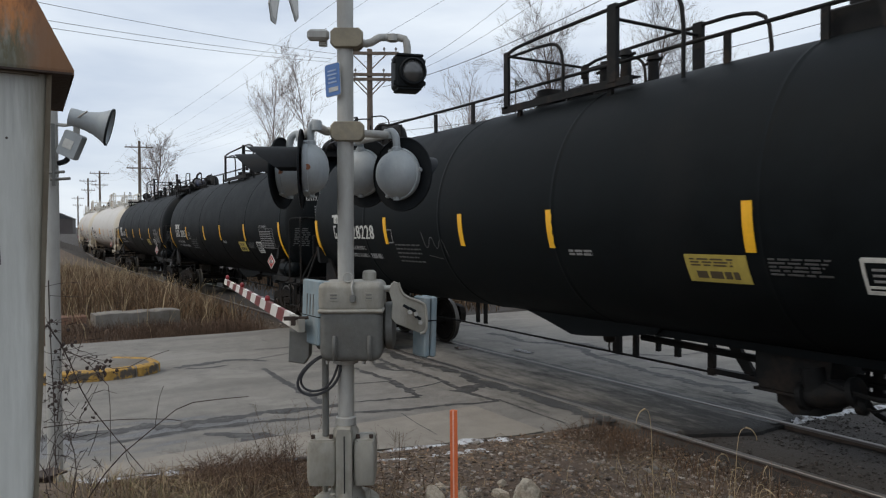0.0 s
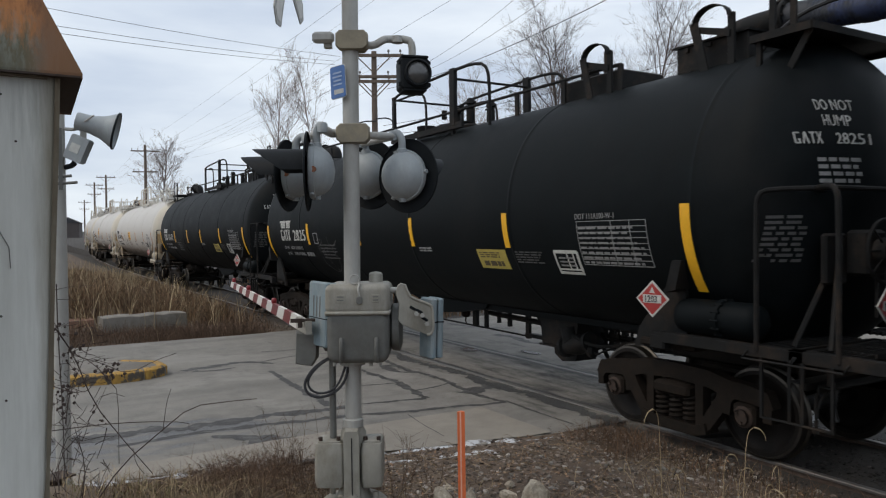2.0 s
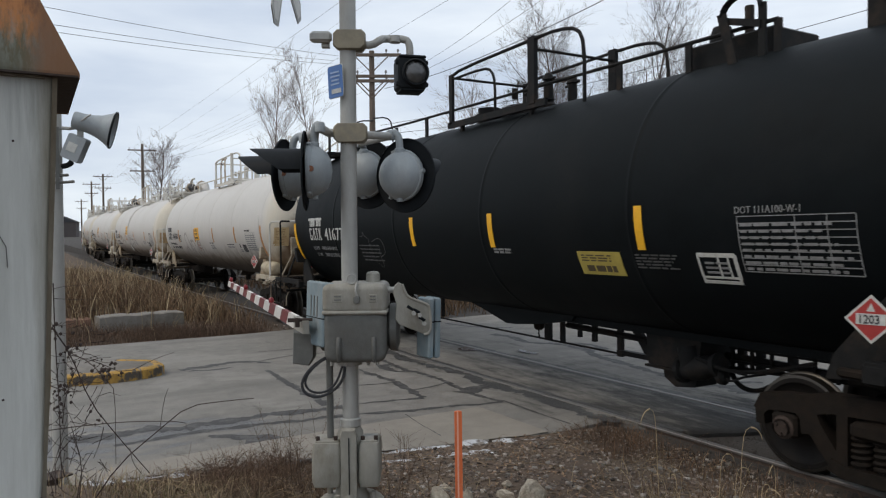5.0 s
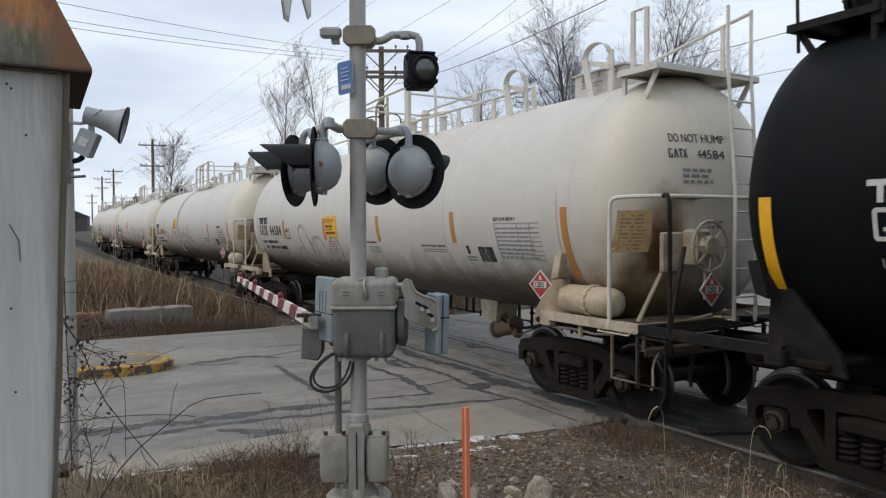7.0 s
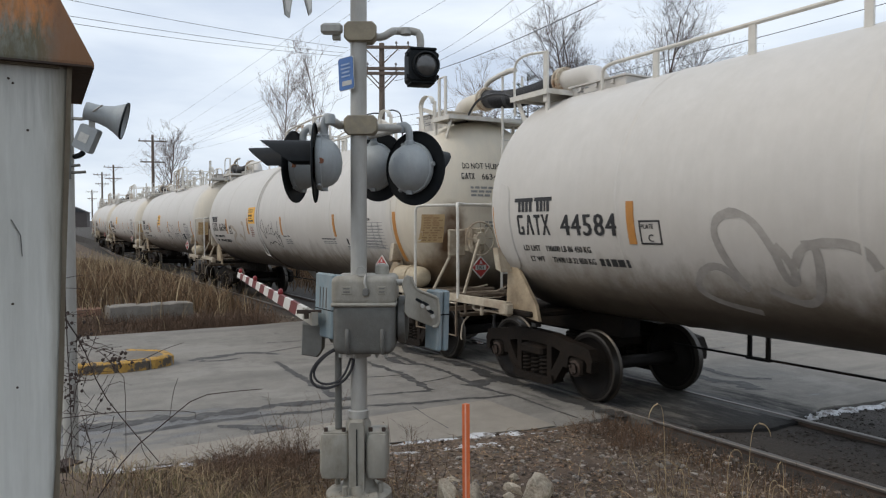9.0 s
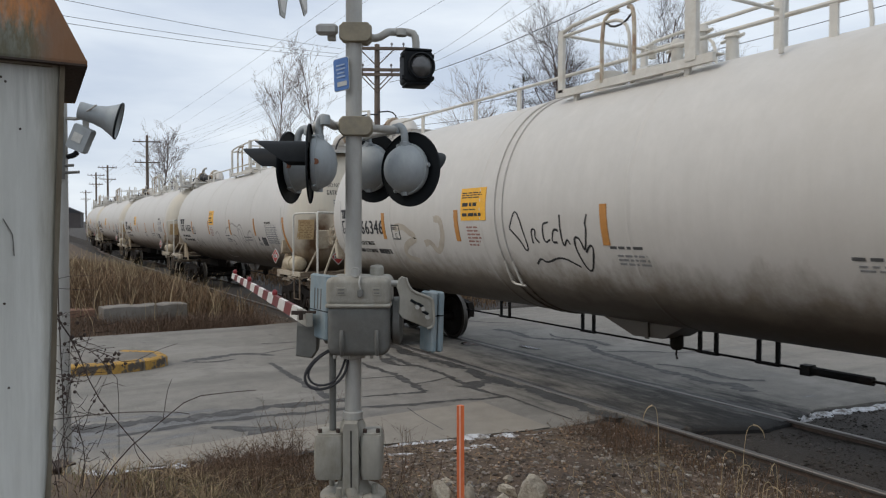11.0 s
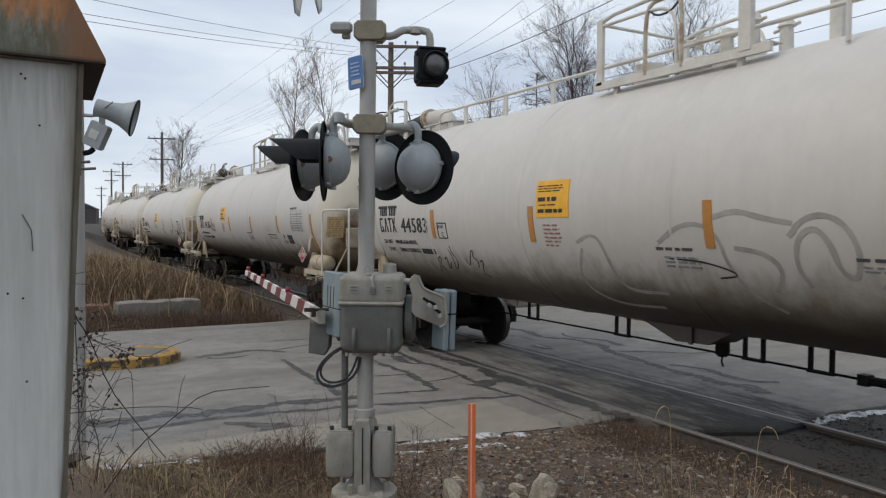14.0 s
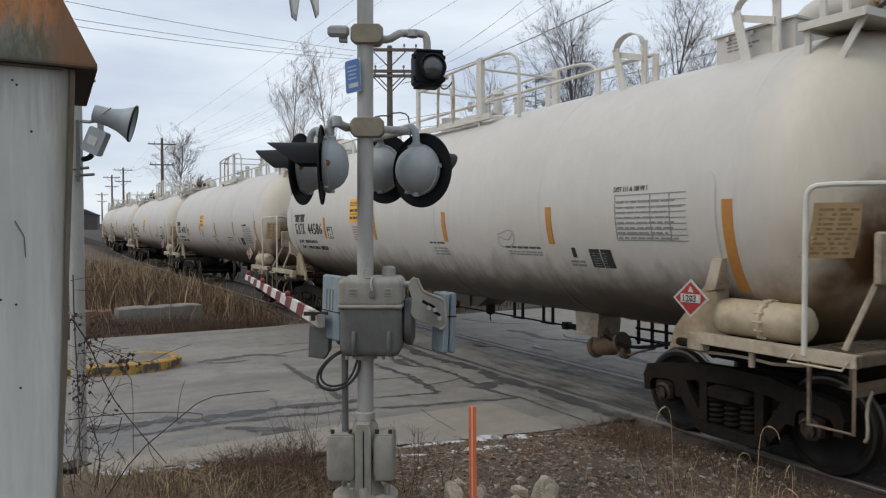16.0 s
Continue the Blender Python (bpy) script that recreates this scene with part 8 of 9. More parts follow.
def thicket(name, label, x0, x1, y0, y1, z, n, h, seed, material, r=.02):
    """Far leafless brush, many thin stems in one mass."""
    rnd = random.Random(seed)
    sh = Shape()
    for _ in range(n):
        x, y = rnd.uniform(x0, x1), rnd.uniform(y0, y1)
        p = Vector((x, y, z))
        hh = h * rnd.uniform(.5, 1.15)
        d = Vector((rnd.gauss(0, .12), rnd.gauss(0, .12), 1))
        q = p + d * hh * .55
        sh.rod(p, q, r * 1.5, 3, r, False)
        for _ in range(7):
            a = p.lerp(q, rnd.uniform(.4, 1))
            b = a + Vector((rnd.gauss(0, .3), rnd.gauss(0, .3), rnd.uniform(.3, .9))) * hh * .4
            sh.rod(a, b, r, 3, r * .5, False)
            for _ in range(3):
                c = a.lerp(b, rnd.uniform(.3, 1))
                e = c + Vector((rnd.gauss(0, .4), rnd.gauss(0, .4), rnd.uniform(.1, .7))) * hh * .2
                sh.rod(c, e, r * .6, 3, r * .3, False)
    ob = part(name, sh, material)
    return tagged(ob, label, "brush", kind="stuff")


def trees():
    bare_tree((-34.5, 24.6, .2), 18.3, .17, 5, "tall bare tree with a leaning forked trunk", .50, (24, 9, 7, 4), M_DARKTWIG, (-.10, -.05), .0042, .36, .68)
    bare_tree((-33.4, 26.2, .2), 18.8, .15, 8, "tall bare tree with a dense round crown", .50, (24, 9, 7, 4), M_DARKTWIG, (-.01, -.01), .0042, .36, .66)
    bare_tree((-34.0, 33.6, .2), 15.4, .13, 14, "bare tree with low spreading twigs", .6, (20, 8, 6, 4), M_DARKTWIG, (.0, 0), .005, .5, .7)
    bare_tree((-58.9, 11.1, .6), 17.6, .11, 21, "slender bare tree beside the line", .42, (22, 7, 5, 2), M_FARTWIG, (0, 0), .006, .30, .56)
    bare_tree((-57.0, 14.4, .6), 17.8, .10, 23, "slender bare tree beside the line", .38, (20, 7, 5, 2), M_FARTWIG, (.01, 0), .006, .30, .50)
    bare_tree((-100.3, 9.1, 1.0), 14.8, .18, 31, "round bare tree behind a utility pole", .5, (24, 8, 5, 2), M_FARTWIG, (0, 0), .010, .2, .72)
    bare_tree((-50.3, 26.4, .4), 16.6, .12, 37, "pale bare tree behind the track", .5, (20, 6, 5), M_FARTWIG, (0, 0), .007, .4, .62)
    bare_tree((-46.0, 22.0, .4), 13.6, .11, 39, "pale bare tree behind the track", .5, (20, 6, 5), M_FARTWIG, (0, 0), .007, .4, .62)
    pine_tree((-48.7, 29.1, .2), 14.9, 3)
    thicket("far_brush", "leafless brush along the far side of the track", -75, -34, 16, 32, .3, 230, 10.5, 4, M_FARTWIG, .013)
    thicket("near_brush", "low leafless brush beyond the road", -40, -18.5, 3.6, 9, .1, 260, 2.6, 6, M_TWIGBROWN, .008)
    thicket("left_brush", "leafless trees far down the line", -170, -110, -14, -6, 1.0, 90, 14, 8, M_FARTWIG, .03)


# ---- far buildings ----
def house():
    """A sided two-storey house seen between the cars."""
    rz = 62
    hs = thing("house", "grey sided house with white trim and a dark roof", "house", pose(-19.2, 27.5, .0, 0, 0, rz))
    w, d, h = 9.0, 7.5, 5.6
    # wall facing the track lies at local y = -d/2
    part("wall", Shape().add([(-w / 2, -d / 2, -.3), (w / 2, -d / 2, -.3), (w / 2, d / 2, -.3), (-w / 2, d / 2, -.3), (-w / 2, -d / 2, h), (w / 2, -d / 2, h), (w / 2, d / 2, h), (-w / 2, d / 2, h), (0, -d / 2, h + 2.2), (0, d / 2, h + 2.2)],
                         [(0, 1, 5, 8, 4), (1, 2, 6, 5), (2, 3, 7, 9, 6), (3, 0, 4, 7)]), M_SIDING, hs, smooth=False)
    for i in range(28):
        part("siding_board", Shape().box((0, -d / 2 - .01, .1 + i * .2), (w, .03, .19), m=pose(0, 0, 0, 6, 0, 0)), M_SIDING, hs)
    for s in (-1, 1):
        part("roof", Shape().prism([(0, h + 2.35), (s * (w / 2 + .4), h - .1), (s * (w / 2 + .4), h - .28), (0, h + 2.15)], d + .8), M_SHINGLE, hs, "dark shingle roof", smooth=False)
        part("barge_board", Shape().prism([(0, h + 2.32), (s * (w / 2 + .4), h - .12), (s * (w / 2 + .4), h - .34), (0, h + 2.08)], .05, pose(0, -d / 2 - .42, 0)), M_TRIM, hs, "white barge board")
    for x, z in ((-3.2, 4.0), (-1.2, 4.0), (1.8, 4.0), (2.6, 1.6)):
        wn_ = part("window", Shape().box((x, -d / 2 - .05, z), (.9, .1, 1.3)), M_TRIM, hs, "white window frame")
        part("pane", Shape().box((x, -d / 2 - .09, z + .29), (.7, .04, .5)).box((x, -d / 2 - .09, z - .29), (.7, .04, .5)), M_PANE, wn_)
    part("door", Shape().box((-2.6, -d / 2 - .06, 1.0), (.95, .1, 2.05)), M_DOOR, hs, "dark red door")
    part("porch_roof", Shape().prism([(-w / 2, 2.3), (w / 2, 2.3), (w / 2, 2.45), (0, 2.95), (-w / 2, 2.75)], 1.6, pose(0, -d / 2 - .8, 0)), M_SHINGLE, hs)
    sg = thing("street_sign", "black street sign with pale unreadable writing", "sign", pose(-8.15, 6.68, -.05, 0, 0, 60))
    part("post", Shape().rod((-.45, .03, 0), (-.45, .03, 2.72), .03, 8), M_GALV, sg)
    pl = part("plate", Shape().box((0, 0, 2.5), (.78, .02, .2), ch=.004), M_PAINTB, sg)
    for x, wd in ((-.3, .05), (-.2, .06), (-.06, .08), (.06, .08), (.18, .08), (.3, .07)):
        part("sign_text", Shape().box((x, -.014, 2.5), (wd, .006, .09)), M_PAINTW, pl)
    # dark roofs on the skyline down the line
    for x, y, wd, hh in ((-250, -22, 22, 7.5), (-262, -10, 16, 8.5), (-270, 2, 20, 6.5)):
        b = thing("far_building", "dark low building far down the line", "building", pose(x, y, 1.5, 0, 0, 80), group="buildings far down the line")
        part("wall", Shape().box((0, 0, hh / 2 - .5), (wd, 9, hh)), M_FARWALL, b)
        part("roof", Shape().prism([(-wd / 2 - .4, hh - .5), (wd / 2 + .4, hh - .5), (wd * .3, hh + 1.5), (-wd * .3, hh + 1.5)], 9.6), M_SHINGLE, b)


def distance_ridge():
    sh = Shape()
    rnd = random.Random(12)
    vs, n = [], 160
    for i in range(n + 1):
        a = 2 * math.pi * i / n
        rr = 620
        h = 7 + 5 * noise.noise((math.cos(a) * 3, math.sin(a) * 3, 2)) + rnd.uniform(0, 2.2)
        vs += [(math.cos(a) * rr, math.sin(a) * rr, -2), (math.cos(a) * rr, math.sin(a) * rr, h)]
    sh.add(vs, [(2 * i, 2 * i + 2, 2 * i + 3, 2 * i + 1) for i in range(n)])
    tagged(part("backdrop", sh, M_RIDGE), "grey brown woods on the horizon", "backdrop", kind="structure")


WIRES = [
    ((-29.00, 4.90, 9.95), (-18.09, -13.92, 8.02), 0.008),
    ((-29.10, 4.75, 9.75), (-17.86, -13.59, 7.36), 0.008),
    ((-29.10, 4.68, 9.60), (-17.73, -13.32, 7.1), 0.008),
    ((-78.70, 3.40, 11.30), (-1.28, 2.41, 10.28), 0.005),
    ((-78.80, 4.60, 10.90), (-0.60, 2.98, 10.30), 0.004),
    ((-78.90, 5.40, 9.20), (1.26, 5.68, 10.87), 0.006),
    ((-28.0, 6.6, 8.55), (-11.93, 4.19, 7.48), 0.011),
    ((-28.0, 6.9, 9.0), (-17.9, 5.97, 9.42), 0.006),
    ((-28.0, 6.9, 8.8), (-15.83, 5.51, 8.77), 0.006),
    ((-28.2, 6.5, 7.0), (-9.87, 11.53, 7.88), 0.010),
    ((-28.2, 6.5, 6.6), (-12.04, 15.68, 7.75), 0.010),
]
poles_and_wires()
trees()
house()
distance_ridge()


# ---- stones, snow, weeds and grass ----
def stone_shape(size, seed):
    """A broken block: a ball cut by a few flat faces, with a rough skin."""
    rnd = random.Random(seed)
    sh = Shape()
    bm = bmesh.new()
    bmesh.ops.create_icosphere(bm, subdivisions=3, radius=1)
    cuts = [(Vector((rnd.uniform(-1, 1), rnd.uniform(-1, 1), rnd.uniform(-.6, 1))).normalized(), rnd.uniform(.34, .62)) for _ in range(11)]
    off = Vector((seed * 3.1, 1, 2))
    for v in bm.verts:
        q = v.co * (1 + .12 * noise.noise(v.co * 1.3 + off))
        for n_, d in cuts:
            t = q.dot(n_)
            if t > d:
                q = q - n_ * (t - d) * .92
        q = q * (1 + .09 * noise.noise(v.co * 4 + off))
        v.co = Vector((q.x * size[0], q.y * size[1], q.z * size[2])) * 1.75
    sh.v = [tuple(v.co) for v in bm.verts]
    sh.f = [tuple(v.index for v in f.verts) for f in bm.faces]
    bm.free()
    return sh


def near_z(x, y):
    return ground_height(x, y) + 0.035 * noise.noise((x * .9, y * .9, 0)) + 0.02 * noise.noise((x * 3.1, y * 3.1, 4))


def stones():
    big = [(-4.84, -3.5, (.12, .12, .15)), (-5.1, -3.56, (.07, .065, .05)), (-5.12, -4.22, (.085, .08, .09)), (-5.02, -4.02, (.07, .06, .10)), (-4.98, -3.72, (.05, .04, .035)), (-5.5, -3.95, (.05, .045, .035)), (-5.35, -3.4, (.04, .05, .03)), (-4.7, -3.9, (.05, .04, .035))]
    for i, (x, y, s) in enumerate(big):
        ob = part("rock", stone_shape(s, i + 1), M_STONE, smooth=False)
        ob.matrix_world = pose(x, y, near_z(x, y) + s[2] * .5, 0, 0, i * 50)
        tagged(ob, "pale jagged limestone rock lying in gravel", "rock", "rocks by the signal")
    rnd = random.Random(77)
    protos = [stone_shape((1, .8, .6), 20 + i) for i in range(5)]
    low = []
    for i in range(6):
        bm = bmesh.new()
        bmesh.ops.create_icosphere(bm, subdivisions=1, radius=1)
        vs = [tuple(Vector((v.co.x, v.co.y * .8, v.co.z * .6)) * rnd.uniform(.7, 1.25)) for v in bm.verts]
        low.append((vs, [tuple(v.index for v in f.verts) for f in bm.faces]))
        bm.free()
    for name, label, m_, count, box in (("gravel", "brown gravel and crushed stone beside the track", M_GRAVEL, 15000, (-6.9, .6, -5.2, -1.0)),
                                         ("pale_gravel", "pale broken stones among the gravel", M_STONE2, 1500, (-6.6, .5, -4.9, -1.0)),
                                         ("ballast", "dark ballast between and beyond the rails", M_BALLAST, 16000, (-5.9, 1.0, -1.3, 3.6)),
                                         ("far_ballast", "brown ballast beside the track beyond the road", M_GRAVEL, 3500, (-40, -17.3, -2.6, -1.1))):
        sh = Shape()
        for _ in range(count):
            x, y = rnd.uniform(box[0], box[1]), rnd.uniform(box[2], box[3])
            if x < road_near(y) + .08 and x > -17.3:
                continue
            s = (.007 + .024 * rnd.random() ** 2.5) * {"gravel": 1.0, "ballast": .8}.get(name, 1.35)
            vs, fs = rnd.choice(low)
            a = rnd.uniform(0, 6.28)
            ca, sa = math.cos(a) * s, math.sin(a) * s
            z = near_z(x, y) if abs(y) > 1.3 else -.075
            if name == "ballast" and abs(abs(y) - RAIL_Y) < .1:
                continue
            sh.add([(x + p[0] * ca - p[1] * sa, y + p[0] * sa + p[1] * ca, z + p[2] * s + s * .2) for p in vs], fs)
        tagged(part(name, sh, m_, smooth=False), label, "gravel", kind="stuff")


def snow_patch(pts, label, seed, thick=.012):
    """Old crusted snow along an edge; pts: x, y, half width."""
    rnd = random.Random(seed)
    sh = Shape()
    vs, k = [], 9
    P = []
    for a, b in zip(pts, pts[1:]):
        for i in range(10):
            P.append([a[j] + (b[j] - a[j]) * i / 10 for j in range(3)])
    P.append(list(pts[-1]))
    for i, (x, y, w) in enumerate(P):
        nx, ny = P[min(i + 1, len(P) - 1)][0] - P[max(i - 1, 0)][0], P[min(i + 1, len(P) - 1)][1] - P[max(i - 1, 0)][1]
        ln = math.hypot(nx, ny)
        ox, oy = -ny / ln, nx / ln
        ww = w * max(.08, .55 + .9 * noise.noise((x * 5, y * 5, seed)))
        for j in range(k):
            t = j / (k - 1) * 2 - 1
            px, py = x + ox * ww * t, y + oy * ww * t
            h = max(0, 1 - t * t) * (thick + .030 * noise.noise((px * 14, py * 14, seed + 2)) + .016 * noise.noise((px * 40, py * 40, seed))) * min(1, ww / .08)
            g = -.03 if (px < road_near(py) and px > -17.3) else near_z(px, py)
            vs.append((px, py, g - .012 + h))
    sh.add(vs, [(i * k + j, i * k + k + j, i * k + k + 1 + j, i * k + 1 + j) for i in range(len(P) - 1) for j in range(k - 1)])
    return tagged(part("snow_patch", sh, M_SNOW), label, "snow", "old snow along the road")


def blade_field(name, label, spots, material, hmin, hmax, seed, lean=.35, w=.004, seg=3):
    """Dry stems: spots is a list of x, y, spread, count."""
    rnd = random.Random(seed)
    sh = Shape()
    for x, y, sp, n in spots:
        for _ in range(n):
            px, py = x + rnd.gauss(0, sp), y + rnd.gauss(0, sp)
            if px < road_near(py) - .05 and px > -17.25:
                continue
            if abs(py) < 1.05:
                continue
            z = near_z(px, py) - .02
            h = rnd.uniform(hmin, hmax)
            a = rnd.uniform(0, 6.28)
            d = Vector((math.cos(a), math.sin(a), 0))
            side = Vector((-d.y, d.x, 0)) * w * rnd.uniform(.6, 1.3)
            if rnd.random() < .5:
                side = Vector((.5, .87, 0)) * w * rnd.uniform(.6, 1.3)
            b = rnd.uniform(.1, lean * 2)
            vs = []
            for i in range(seg + 1):
                t = i / seg
                c = Vector((px, py, z)) + d * h * b * t * t + Vector((0, 0, h * t * (1 - .25 * b * t)))
                q = side * (1 - t * .8)
                vs += [c - q, c + q]
            sh.add(vs, [(2 * i, 2 * i + 1, 2 * i + 3, 2 * i + 2) for i in range(seg)])
    return tagged(part(name, sh, material, smooth=False), label, "grass", kind="stuff")


def brush_clumps():
    """Low tangled brown weed clumps that hide the road's edge."""
    rnd = random.Random(83)
    for i, (x, y, h, n) in enumerate(((-6.85, -5.35, .34, 150), (-6.55, -5.65, .30, 150), (-6.3, -5.95, .26, 130), (-6.75, -4.95, .30, 120), (-6.45, -5.2, .30, 140), (-6.0, -5.7, .24, 120), (-5.75, -4.75, .26, 90),
                                      (-6.2, -1.7, .24, 70), (-5.6, -1.8, .26, 60))):
        ob = thing("weed_clump", "tangled brown dead weed clump on the verge", "weed", Matrix.Translation((x, y, near_z(x, y))), group="weed clumps on the verge")
        sh = Shape()
        for _ in range(n):
            p = Vector((rnd.gauss(0, .17), rnd.gauss(0, .17), -.02))
            d = Vector((rnd.gauss(0, .6), rnd.gauss(0, .6), 1)).normalized() * h * rnd.uniform(.4, 1.15)
            mid = p + d * .55 + Vector((rnd.gauss(0, .03), rnd.gauss(0, .03), 0))
            q = p + d + Vector((rnd.gauss(0, .06), rnd.gauss(0, .06), -.04))
            sh.tube([p, mid, q], (.0022, .0010), 3)
            for _ in range(3):
                a = mid.lerp(q, rnd.uniform(-.4, .9))
                sh.rod(a, a + Vector((rnd.gauss(0, .06), rnd.gauss(0, .06), rnd.gauss(.03, .04))), .0013, 3, .0007, False)
        tagged(part("tangle", sh, M_CLUMP, ob), kind="stuff")


def fallen_stems():
    """Bent and fallen stalks lying criss-cross over the verge."""
    rnd = random.Random(61)
    sh = Shape()
    for _ in range(420):
        x, y = rnd.uniform(-6.9, -3.2), rnd.uniform(-6.6, -1.7)
        if x < road_near(y) + .1 or (y > -4.9 and rnd.random() < .55):
            continue
        a, ln = rnd.uniform(0, 6.28), rnd.uniform(.12, .55)
        p = Vector((x, y, near_z(x, y) + rnd.uniform(.01, .06)))
        d = Vector((math.cos(a), math.sin(a), 0)) * ln
        sh.tube([p, p + d * .5 + Vector((0, 0, rnd.uniform(.0, .12))), p + d + Vector((rnd.gauss(0, .03), 0, rnd.uniform(-.01, .05)))], (.0028, .0012), 4, 1)
    tagged(part("fallen_stalks", sh, M_FALLEN), "bent dead stalks lying across the verge", "grass", kind="stuff")


def weeds():
    """Tall dead stalks with nodding heads, and twiggy brush by the signal."""
    rnd = random.Random(5)
    for i in range(8):
        x, y = -3.75 + rnd.gauss(0, .22), -2.55 + rnd.gauss(0, .28)
        ob = thing("dead_weed", "pale dry weed stalk with a nodding seed head", "weed", Matrix.Translation((x, y, near_z(x, y))), group="dead weeds by the track")
        h = rnd.choice((.3, .4, .5, .55, .7, .85)) * rnd.uniform(.85, 1.1)
        a = rnd.uniform(0, 6.28)
        dx, dy = math.cos(a) * .09, math.sin(a) * .09
        part("stalk", Shape().tube([(0, 0, -.03), (dx * .3, dy * .3, h * .5), (dx * .5, dy * .5, h * .9), (dx * .9, dy * .9, h), (dx * 1.6, dy * 1.6, h * .98)], (.0026, .0016), 4, 1), M_STRAW, ob)
        part("seed_head", Shape().tube([(dx * 1.2, dy * 1.2, h), (dx * 1.7, dy * 1.7, h * .985), (dx * 2.1, dy * 2.1, h * .93), (dx * 2.2, dy * 2.2, h * .88)], (.0055, .0025), 5, 1), M_STRAW, ob)
    for i, (x, y, h, n) in enumerate(((-5.75, -5.35, .85, 12), (-5.9, -5.15, .8, 10), (-5.35, -4.5, .7, 9), (-6.3, -5.5, .4, 9), (-5.6, -5.6, .5, 9), (-6.6, -5.1, .45, 8), (-5.5, -4.2, .45, 7))):
        ob = thing("dead_shrub", "leafless brown twiggy weed", "shrub", Matrix.Translation((x, y, near_z(x, y))), group="twiggy weeds by the signal")
        sh = Shape()
        for _ in range(n):
            p = Vector((rnd.gauss(0, .07), rnd.gauss(0, .07), -.02))
            d = Vector((rnd.gauss(0, .22), rnd.gauss(0, .22), 1))
            q = p + d * h * rnd.uniform(.5, 1.0)
            mid = p.lerp(q, .5) + Vector((rnd.gauss(0, .03), rnd.gauss(0, .03), 0))
            sh.tube([p, mid, q], (.0024, .0011), 4)
            for _ in range(5):
                a = mid.lerp(q, rnd.uniform(0, .9))
                sh.rod(a, a + Vector((rnd.gauss(0, .09), rnd.gauss(0, .09), rnd.uniform(.03, .15))), .0012, 3, .0007, False)
        part("stem", sh, M_TWIGBROWN, ob)


def vines():
    """Bare creeper stems across the verge, laid out to fit the camera's view of the horn pole."""
    rnd = random.Random(9)
    ob = thing("bare_vine", "dark leafless vine climbing beside the steel pole", "vine", Matrix.Translation((-5.0, -6.35, .2)))
    R3, F3 = Vector((.497, .868, 0)), Vector((-.868, .497, 0))
    origin = Vector((-5.0, -6.35, .2))

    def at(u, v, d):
        """A point the camera sees u right of and v above the pole's foot, in an upright sheet d metres in front of it.
        """
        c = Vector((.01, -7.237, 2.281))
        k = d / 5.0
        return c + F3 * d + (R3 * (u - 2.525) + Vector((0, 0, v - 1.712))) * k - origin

    stems = []
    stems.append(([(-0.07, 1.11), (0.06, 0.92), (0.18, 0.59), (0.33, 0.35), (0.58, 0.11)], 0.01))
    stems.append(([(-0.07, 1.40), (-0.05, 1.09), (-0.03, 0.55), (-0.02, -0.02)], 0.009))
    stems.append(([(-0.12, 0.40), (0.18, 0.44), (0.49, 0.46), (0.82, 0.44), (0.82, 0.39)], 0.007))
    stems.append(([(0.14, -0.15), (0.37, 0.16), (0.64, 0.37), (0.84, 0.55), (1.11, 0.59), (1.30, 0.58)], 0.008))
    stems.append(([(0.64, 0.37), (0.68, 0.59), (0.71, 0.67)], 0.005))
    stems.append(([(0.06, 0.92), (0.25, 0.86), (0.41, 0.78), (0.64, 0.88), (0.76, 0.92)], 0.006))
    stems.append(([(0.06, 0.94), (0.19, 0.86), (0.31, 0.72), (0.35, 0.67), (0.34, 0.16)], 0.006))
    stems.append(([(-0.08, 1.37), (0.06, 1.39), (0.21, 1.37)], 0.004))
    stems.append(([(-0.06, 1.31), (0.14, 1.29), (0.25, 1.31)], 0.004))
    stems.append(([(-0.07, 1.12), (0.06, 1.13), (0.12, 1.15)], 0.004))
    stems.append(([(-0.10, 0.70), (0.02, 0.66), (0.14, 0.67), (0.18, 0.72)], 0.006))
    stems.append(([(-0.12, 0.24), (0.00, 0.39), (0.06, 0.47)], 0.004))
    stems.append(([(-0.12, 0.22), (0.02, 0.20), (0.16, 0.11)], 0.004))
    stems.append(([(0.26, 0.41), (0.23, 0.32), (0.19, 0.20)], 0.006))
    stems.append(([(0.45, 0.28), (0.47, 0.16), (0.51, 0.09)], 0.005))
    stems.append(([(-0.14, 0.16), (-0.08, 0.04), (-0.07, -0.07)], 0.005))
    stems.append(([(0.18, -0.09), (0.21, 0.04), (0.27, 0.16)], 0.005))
    for k in range(10):
        x, y = rnd.uniform(-.13, .1), rnd.uniform(-.15, .5)
        stems.append(([(x, y), (x + rnd.uniform(-.04, .1), y + .22), (x + rnd.uniform(-.08, .22), y + rnd.uniform(.35, .6))], rnd.uniform(.004, .008)))
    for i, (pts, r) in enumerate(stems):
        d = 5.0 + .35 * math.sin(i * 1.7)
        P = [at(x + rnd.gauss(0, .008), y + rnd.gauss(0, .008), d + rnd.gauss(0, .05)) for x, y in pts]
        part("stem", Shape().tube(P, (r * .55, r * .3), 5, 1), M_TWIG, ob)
    buds = Shape()
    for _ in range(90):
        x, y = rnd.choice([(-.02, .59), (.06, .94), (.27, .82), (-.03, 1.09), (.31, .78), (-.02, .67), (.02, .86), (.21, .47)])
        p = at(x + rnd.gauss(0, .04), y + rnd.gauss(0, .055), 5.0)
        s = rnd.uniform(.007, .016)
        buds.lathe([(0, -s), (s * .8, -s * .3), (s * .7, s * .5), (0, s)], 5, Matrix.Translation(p))
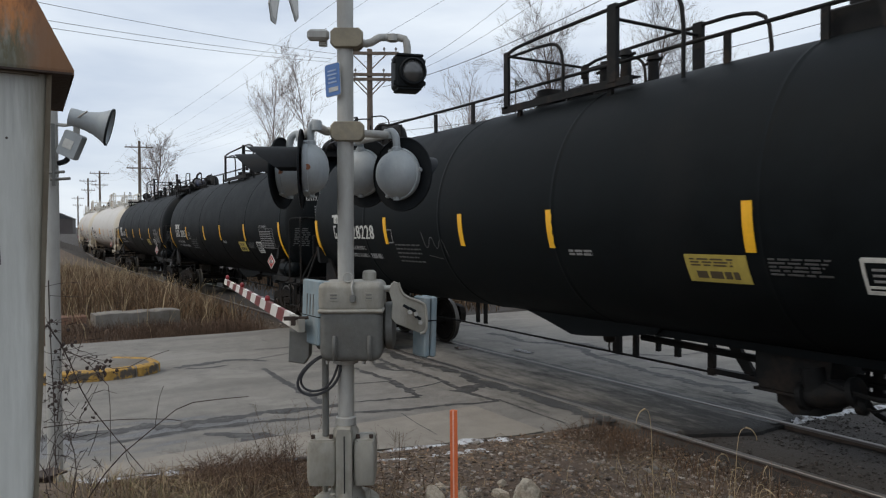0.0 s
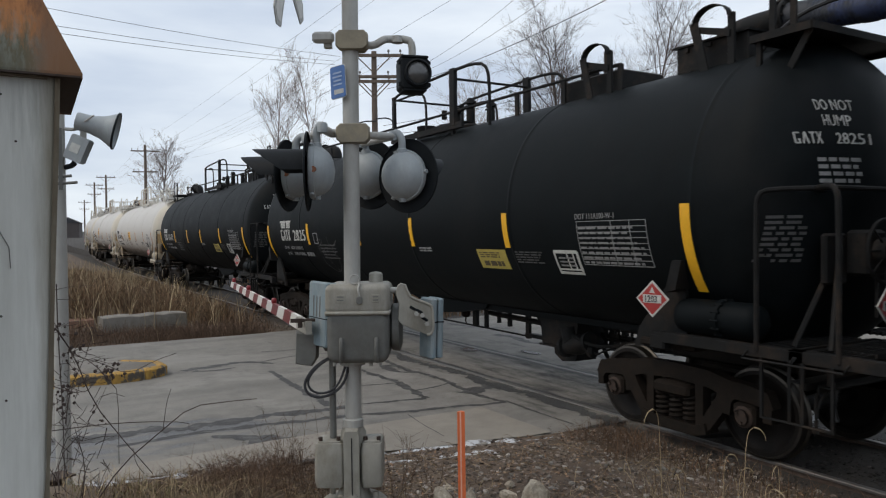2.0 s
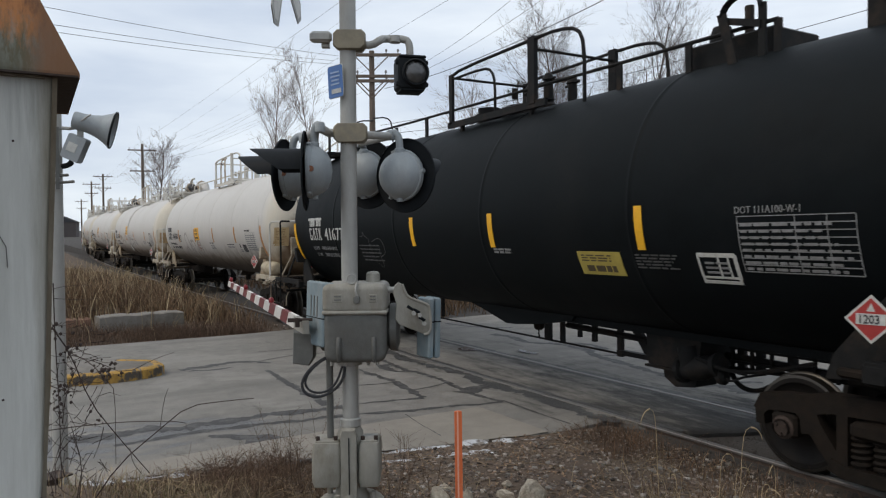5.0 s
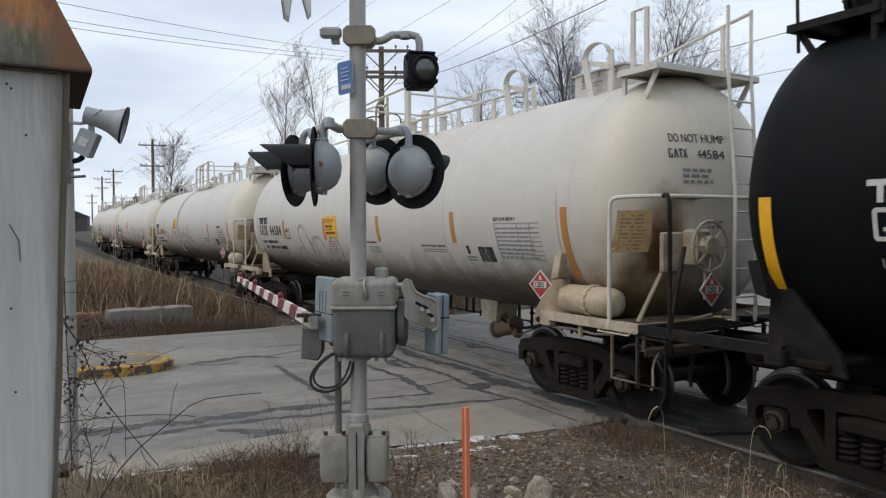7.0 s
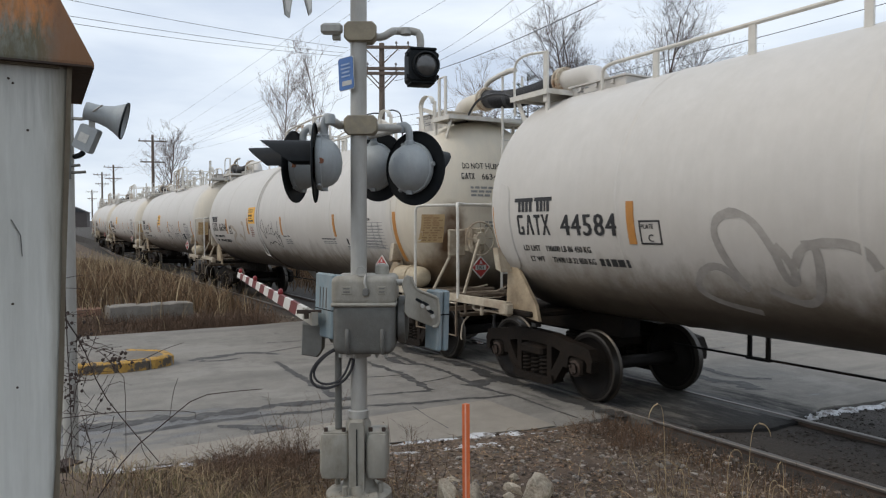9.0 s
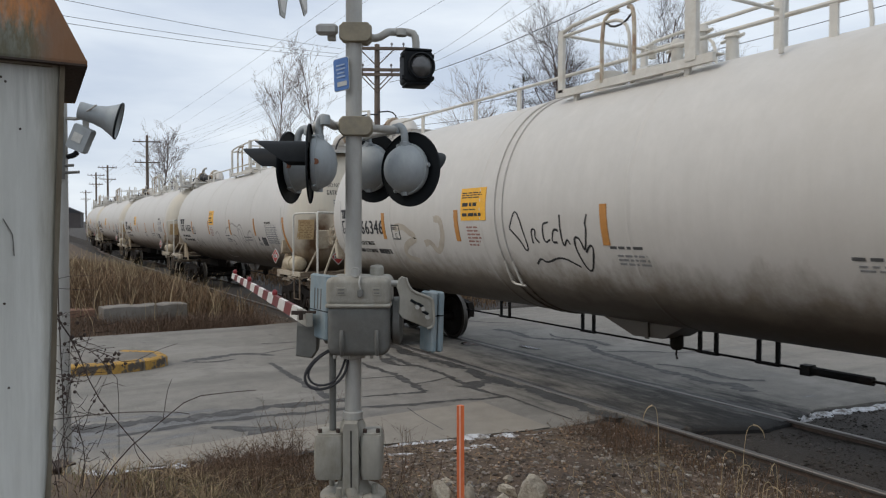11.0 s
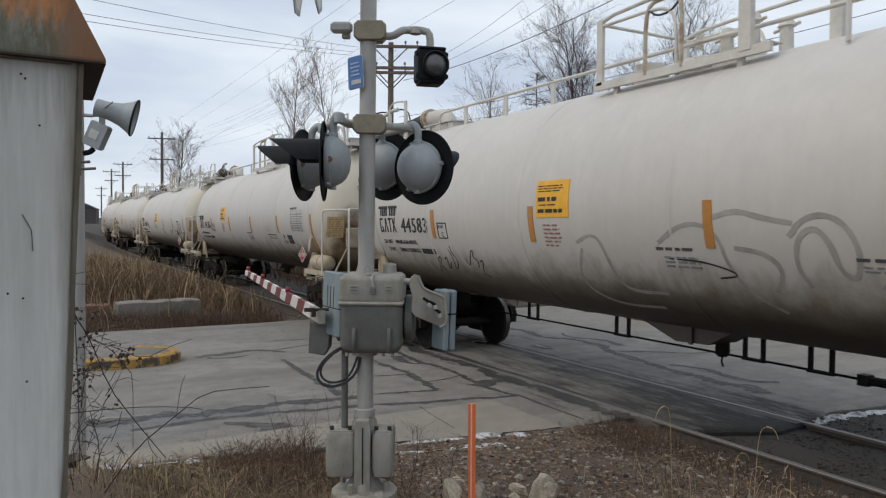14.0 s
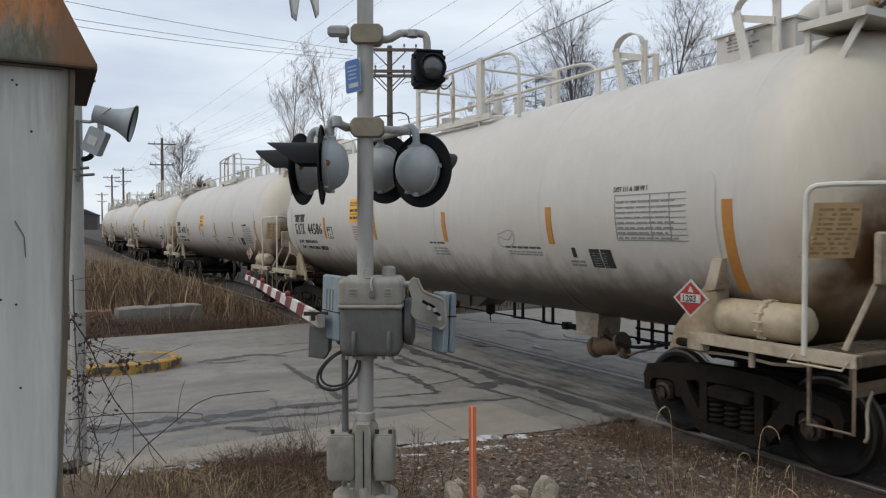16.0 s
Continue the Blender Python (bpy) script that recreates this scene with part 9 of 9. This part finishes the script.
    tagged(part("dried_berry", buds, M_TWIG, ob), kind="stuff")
    twig = Shape()
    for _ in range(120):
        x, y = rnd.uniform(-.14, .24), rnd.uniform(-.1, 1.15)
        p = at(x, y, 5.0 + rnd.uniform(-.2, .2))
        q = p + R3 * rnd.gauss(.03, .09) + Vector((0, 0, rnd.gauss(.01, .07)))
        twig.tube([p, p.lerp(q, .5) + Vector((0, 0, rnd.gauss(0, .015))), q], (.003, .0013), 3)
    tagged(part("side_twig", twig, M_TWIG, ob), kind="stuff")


stones()
snow_patch([(-7.52, -7.2, .10), (-7.5, -6.6, .12), (-7.4, -6.0, .08), (-7.3, -5.5, .05)], "thin strip of old snow on the road edge", 1, .035)
snow_patch([(-7.06, -4.3, .04), (-6.9, -3.7, .07), (-6.8, -3.2, .10), (-6.68, -2.7, .13), (-6.5, -2.3, .09), (-6.48, -1.9, .04)], "crusted dirty snow along the concrete edge", 2, .03)
snow_patch([(-6.72, -4.2, .05), (-6.5, -3.7, .16), (-6.45, -3.2, .2), (-6.3, -2.8, .1)], "thin grey ice on the gravel", 6, .02)
snow_patch([(-5.36, .98, .06), (-5.42, 1.4, .17), (-5.34, 2.0, .2), (-5.25, 2.9, .2), (-5.1, 4.0, .18), (-4.9, 5.4, .15)], "strip of white snow beyond the rails", 3, .045)
snow_patch([(-6.35, -2.55, .02), (-6.2, -2.2, .05), (-6.1, -1.9, .02)], "crumbs of snow on the gravel", 4)
GRASS_NEAR = [(-6.2 + .55 * (i % 4) + .2, -6.6 + .34 * (i // 4), .22, 200) for i in range(24)]
blade_field("dry_grass", "matted dry brown grass around the signal foot", GRASS_NEAR, M_VERGE, .05, .22, 3, 1.3, .0032)
blade_field("green_grass", "short faded green grass among the dead blades", [(-5.4, -6.1, .45, 420), (-5.9, -6.4, .3, 260), (-4.9, -5.2, .3, 160)], M_FADEGRASS, .04, .16, 14, .8, .003)
blade_field("pale_grass", "pale dead grass blades on the verge", [(-5.2, -5.9, .5, 420), (-5.9, -6.2, .4, 260), (-5.0, -4.7, .35, 200), (-4.4, -3.9, .4, 160), (-3.9, -2.7, .35, 260), (-4.6, -2.0, .5, 160), (-3.4, -3.2, .5, 160)], M_STRAW, .05, .26, 4, .8, .003)
blade_field("track_grass", "thin brown weeds beside the near rail", [(-6.2 + .3 * i, -1.25 - .1 * (i % 3), .2, 90) for i in range(13)] + [(-6.1, -1.3, .22, 200), (-5.6, -1.5, .25, 160), (-4.4, -2.2, .35, 200)], M_GRASSDK, .06, .3, 5, .6, .003)
bank = [(-19.6 - 1.1 * (i % 15), -2.4 - .75 * (i // 15), .5, 190) for i in range(105)]
blade_field("bank_grass", "tall dry tan grass on the bank beyond the road", bank, M_BANK, .25, .75, 6, .45, .010)
blade_field("bank_straw", "pale seed stalks on the bank beyond the road", [(-19 - 1.6 * (i % 12), -3.0 - 1.2 * (i // 12), .6, 26) for i in range(60)], M_STRAW, .5, 1.15, 7, .3, .009)
blade_field("bank_weeds", "dark brown brush in front of the concrete blocks", [(-17.6 - .35 * (i % 3), -6.6 + .3 * (i // 3), .22, 110) for i in range(48)] + [(-17.75, -4.4 + .3 * i, .28, 420) for i in range(8)] + [(-19.2, -2.6 + .3 * i, .4, 160) for i in range(4)], M_TWIGBROWN, .08, .38, 8, .5, .005)
blade_field("far_grass", "dry grass strip beyond the crossing", [(-19 - 1.5 * (i % 14), 3.2 + .9 * (i // 14), .7, 90) for i in range(70)], M_BANK, .2, .7, 9, .45, .012)


def leaf_litter():
    rnd = random.Random(31)
    sh = Shape()
    for _ in range(13000):
        x, y = rnd.uniform(-7.2, 0), rnd.uniform(-6.6, -1.0)
        if x < road_near(y) + .02:
            continue
        if noise.noise((x * 1.2, y * 1.2, 6)) < -.15:
            continue
        a, s_ = rnd.uniform(0, 6.28), rnd.uniform(.008, .024)
        z = near_z(x, y) + rnd.uniform(.008, .03)
        d, n = Vector((math.cos(a), math.sin(a), rnd.uniform(-.5, .5))) * s_, Vector((-math.sin(a), math.cos(a), rnd.uniform(-.6, .6))) * s_ * .5
        c = Vector((x, y, z))
        sh.add([c - d, c + n, c + d, c - n], [(0, 1, 2, 3)])
    tagged(part("leaf_litter", sh, M_LITTER, smooth=False), "brown dead leaves and bark crumbs on the verge", "leaves", kind="stuff")


leaf_litter()
brush_clumps()
fallen_stems()
weeds()
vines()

motions()
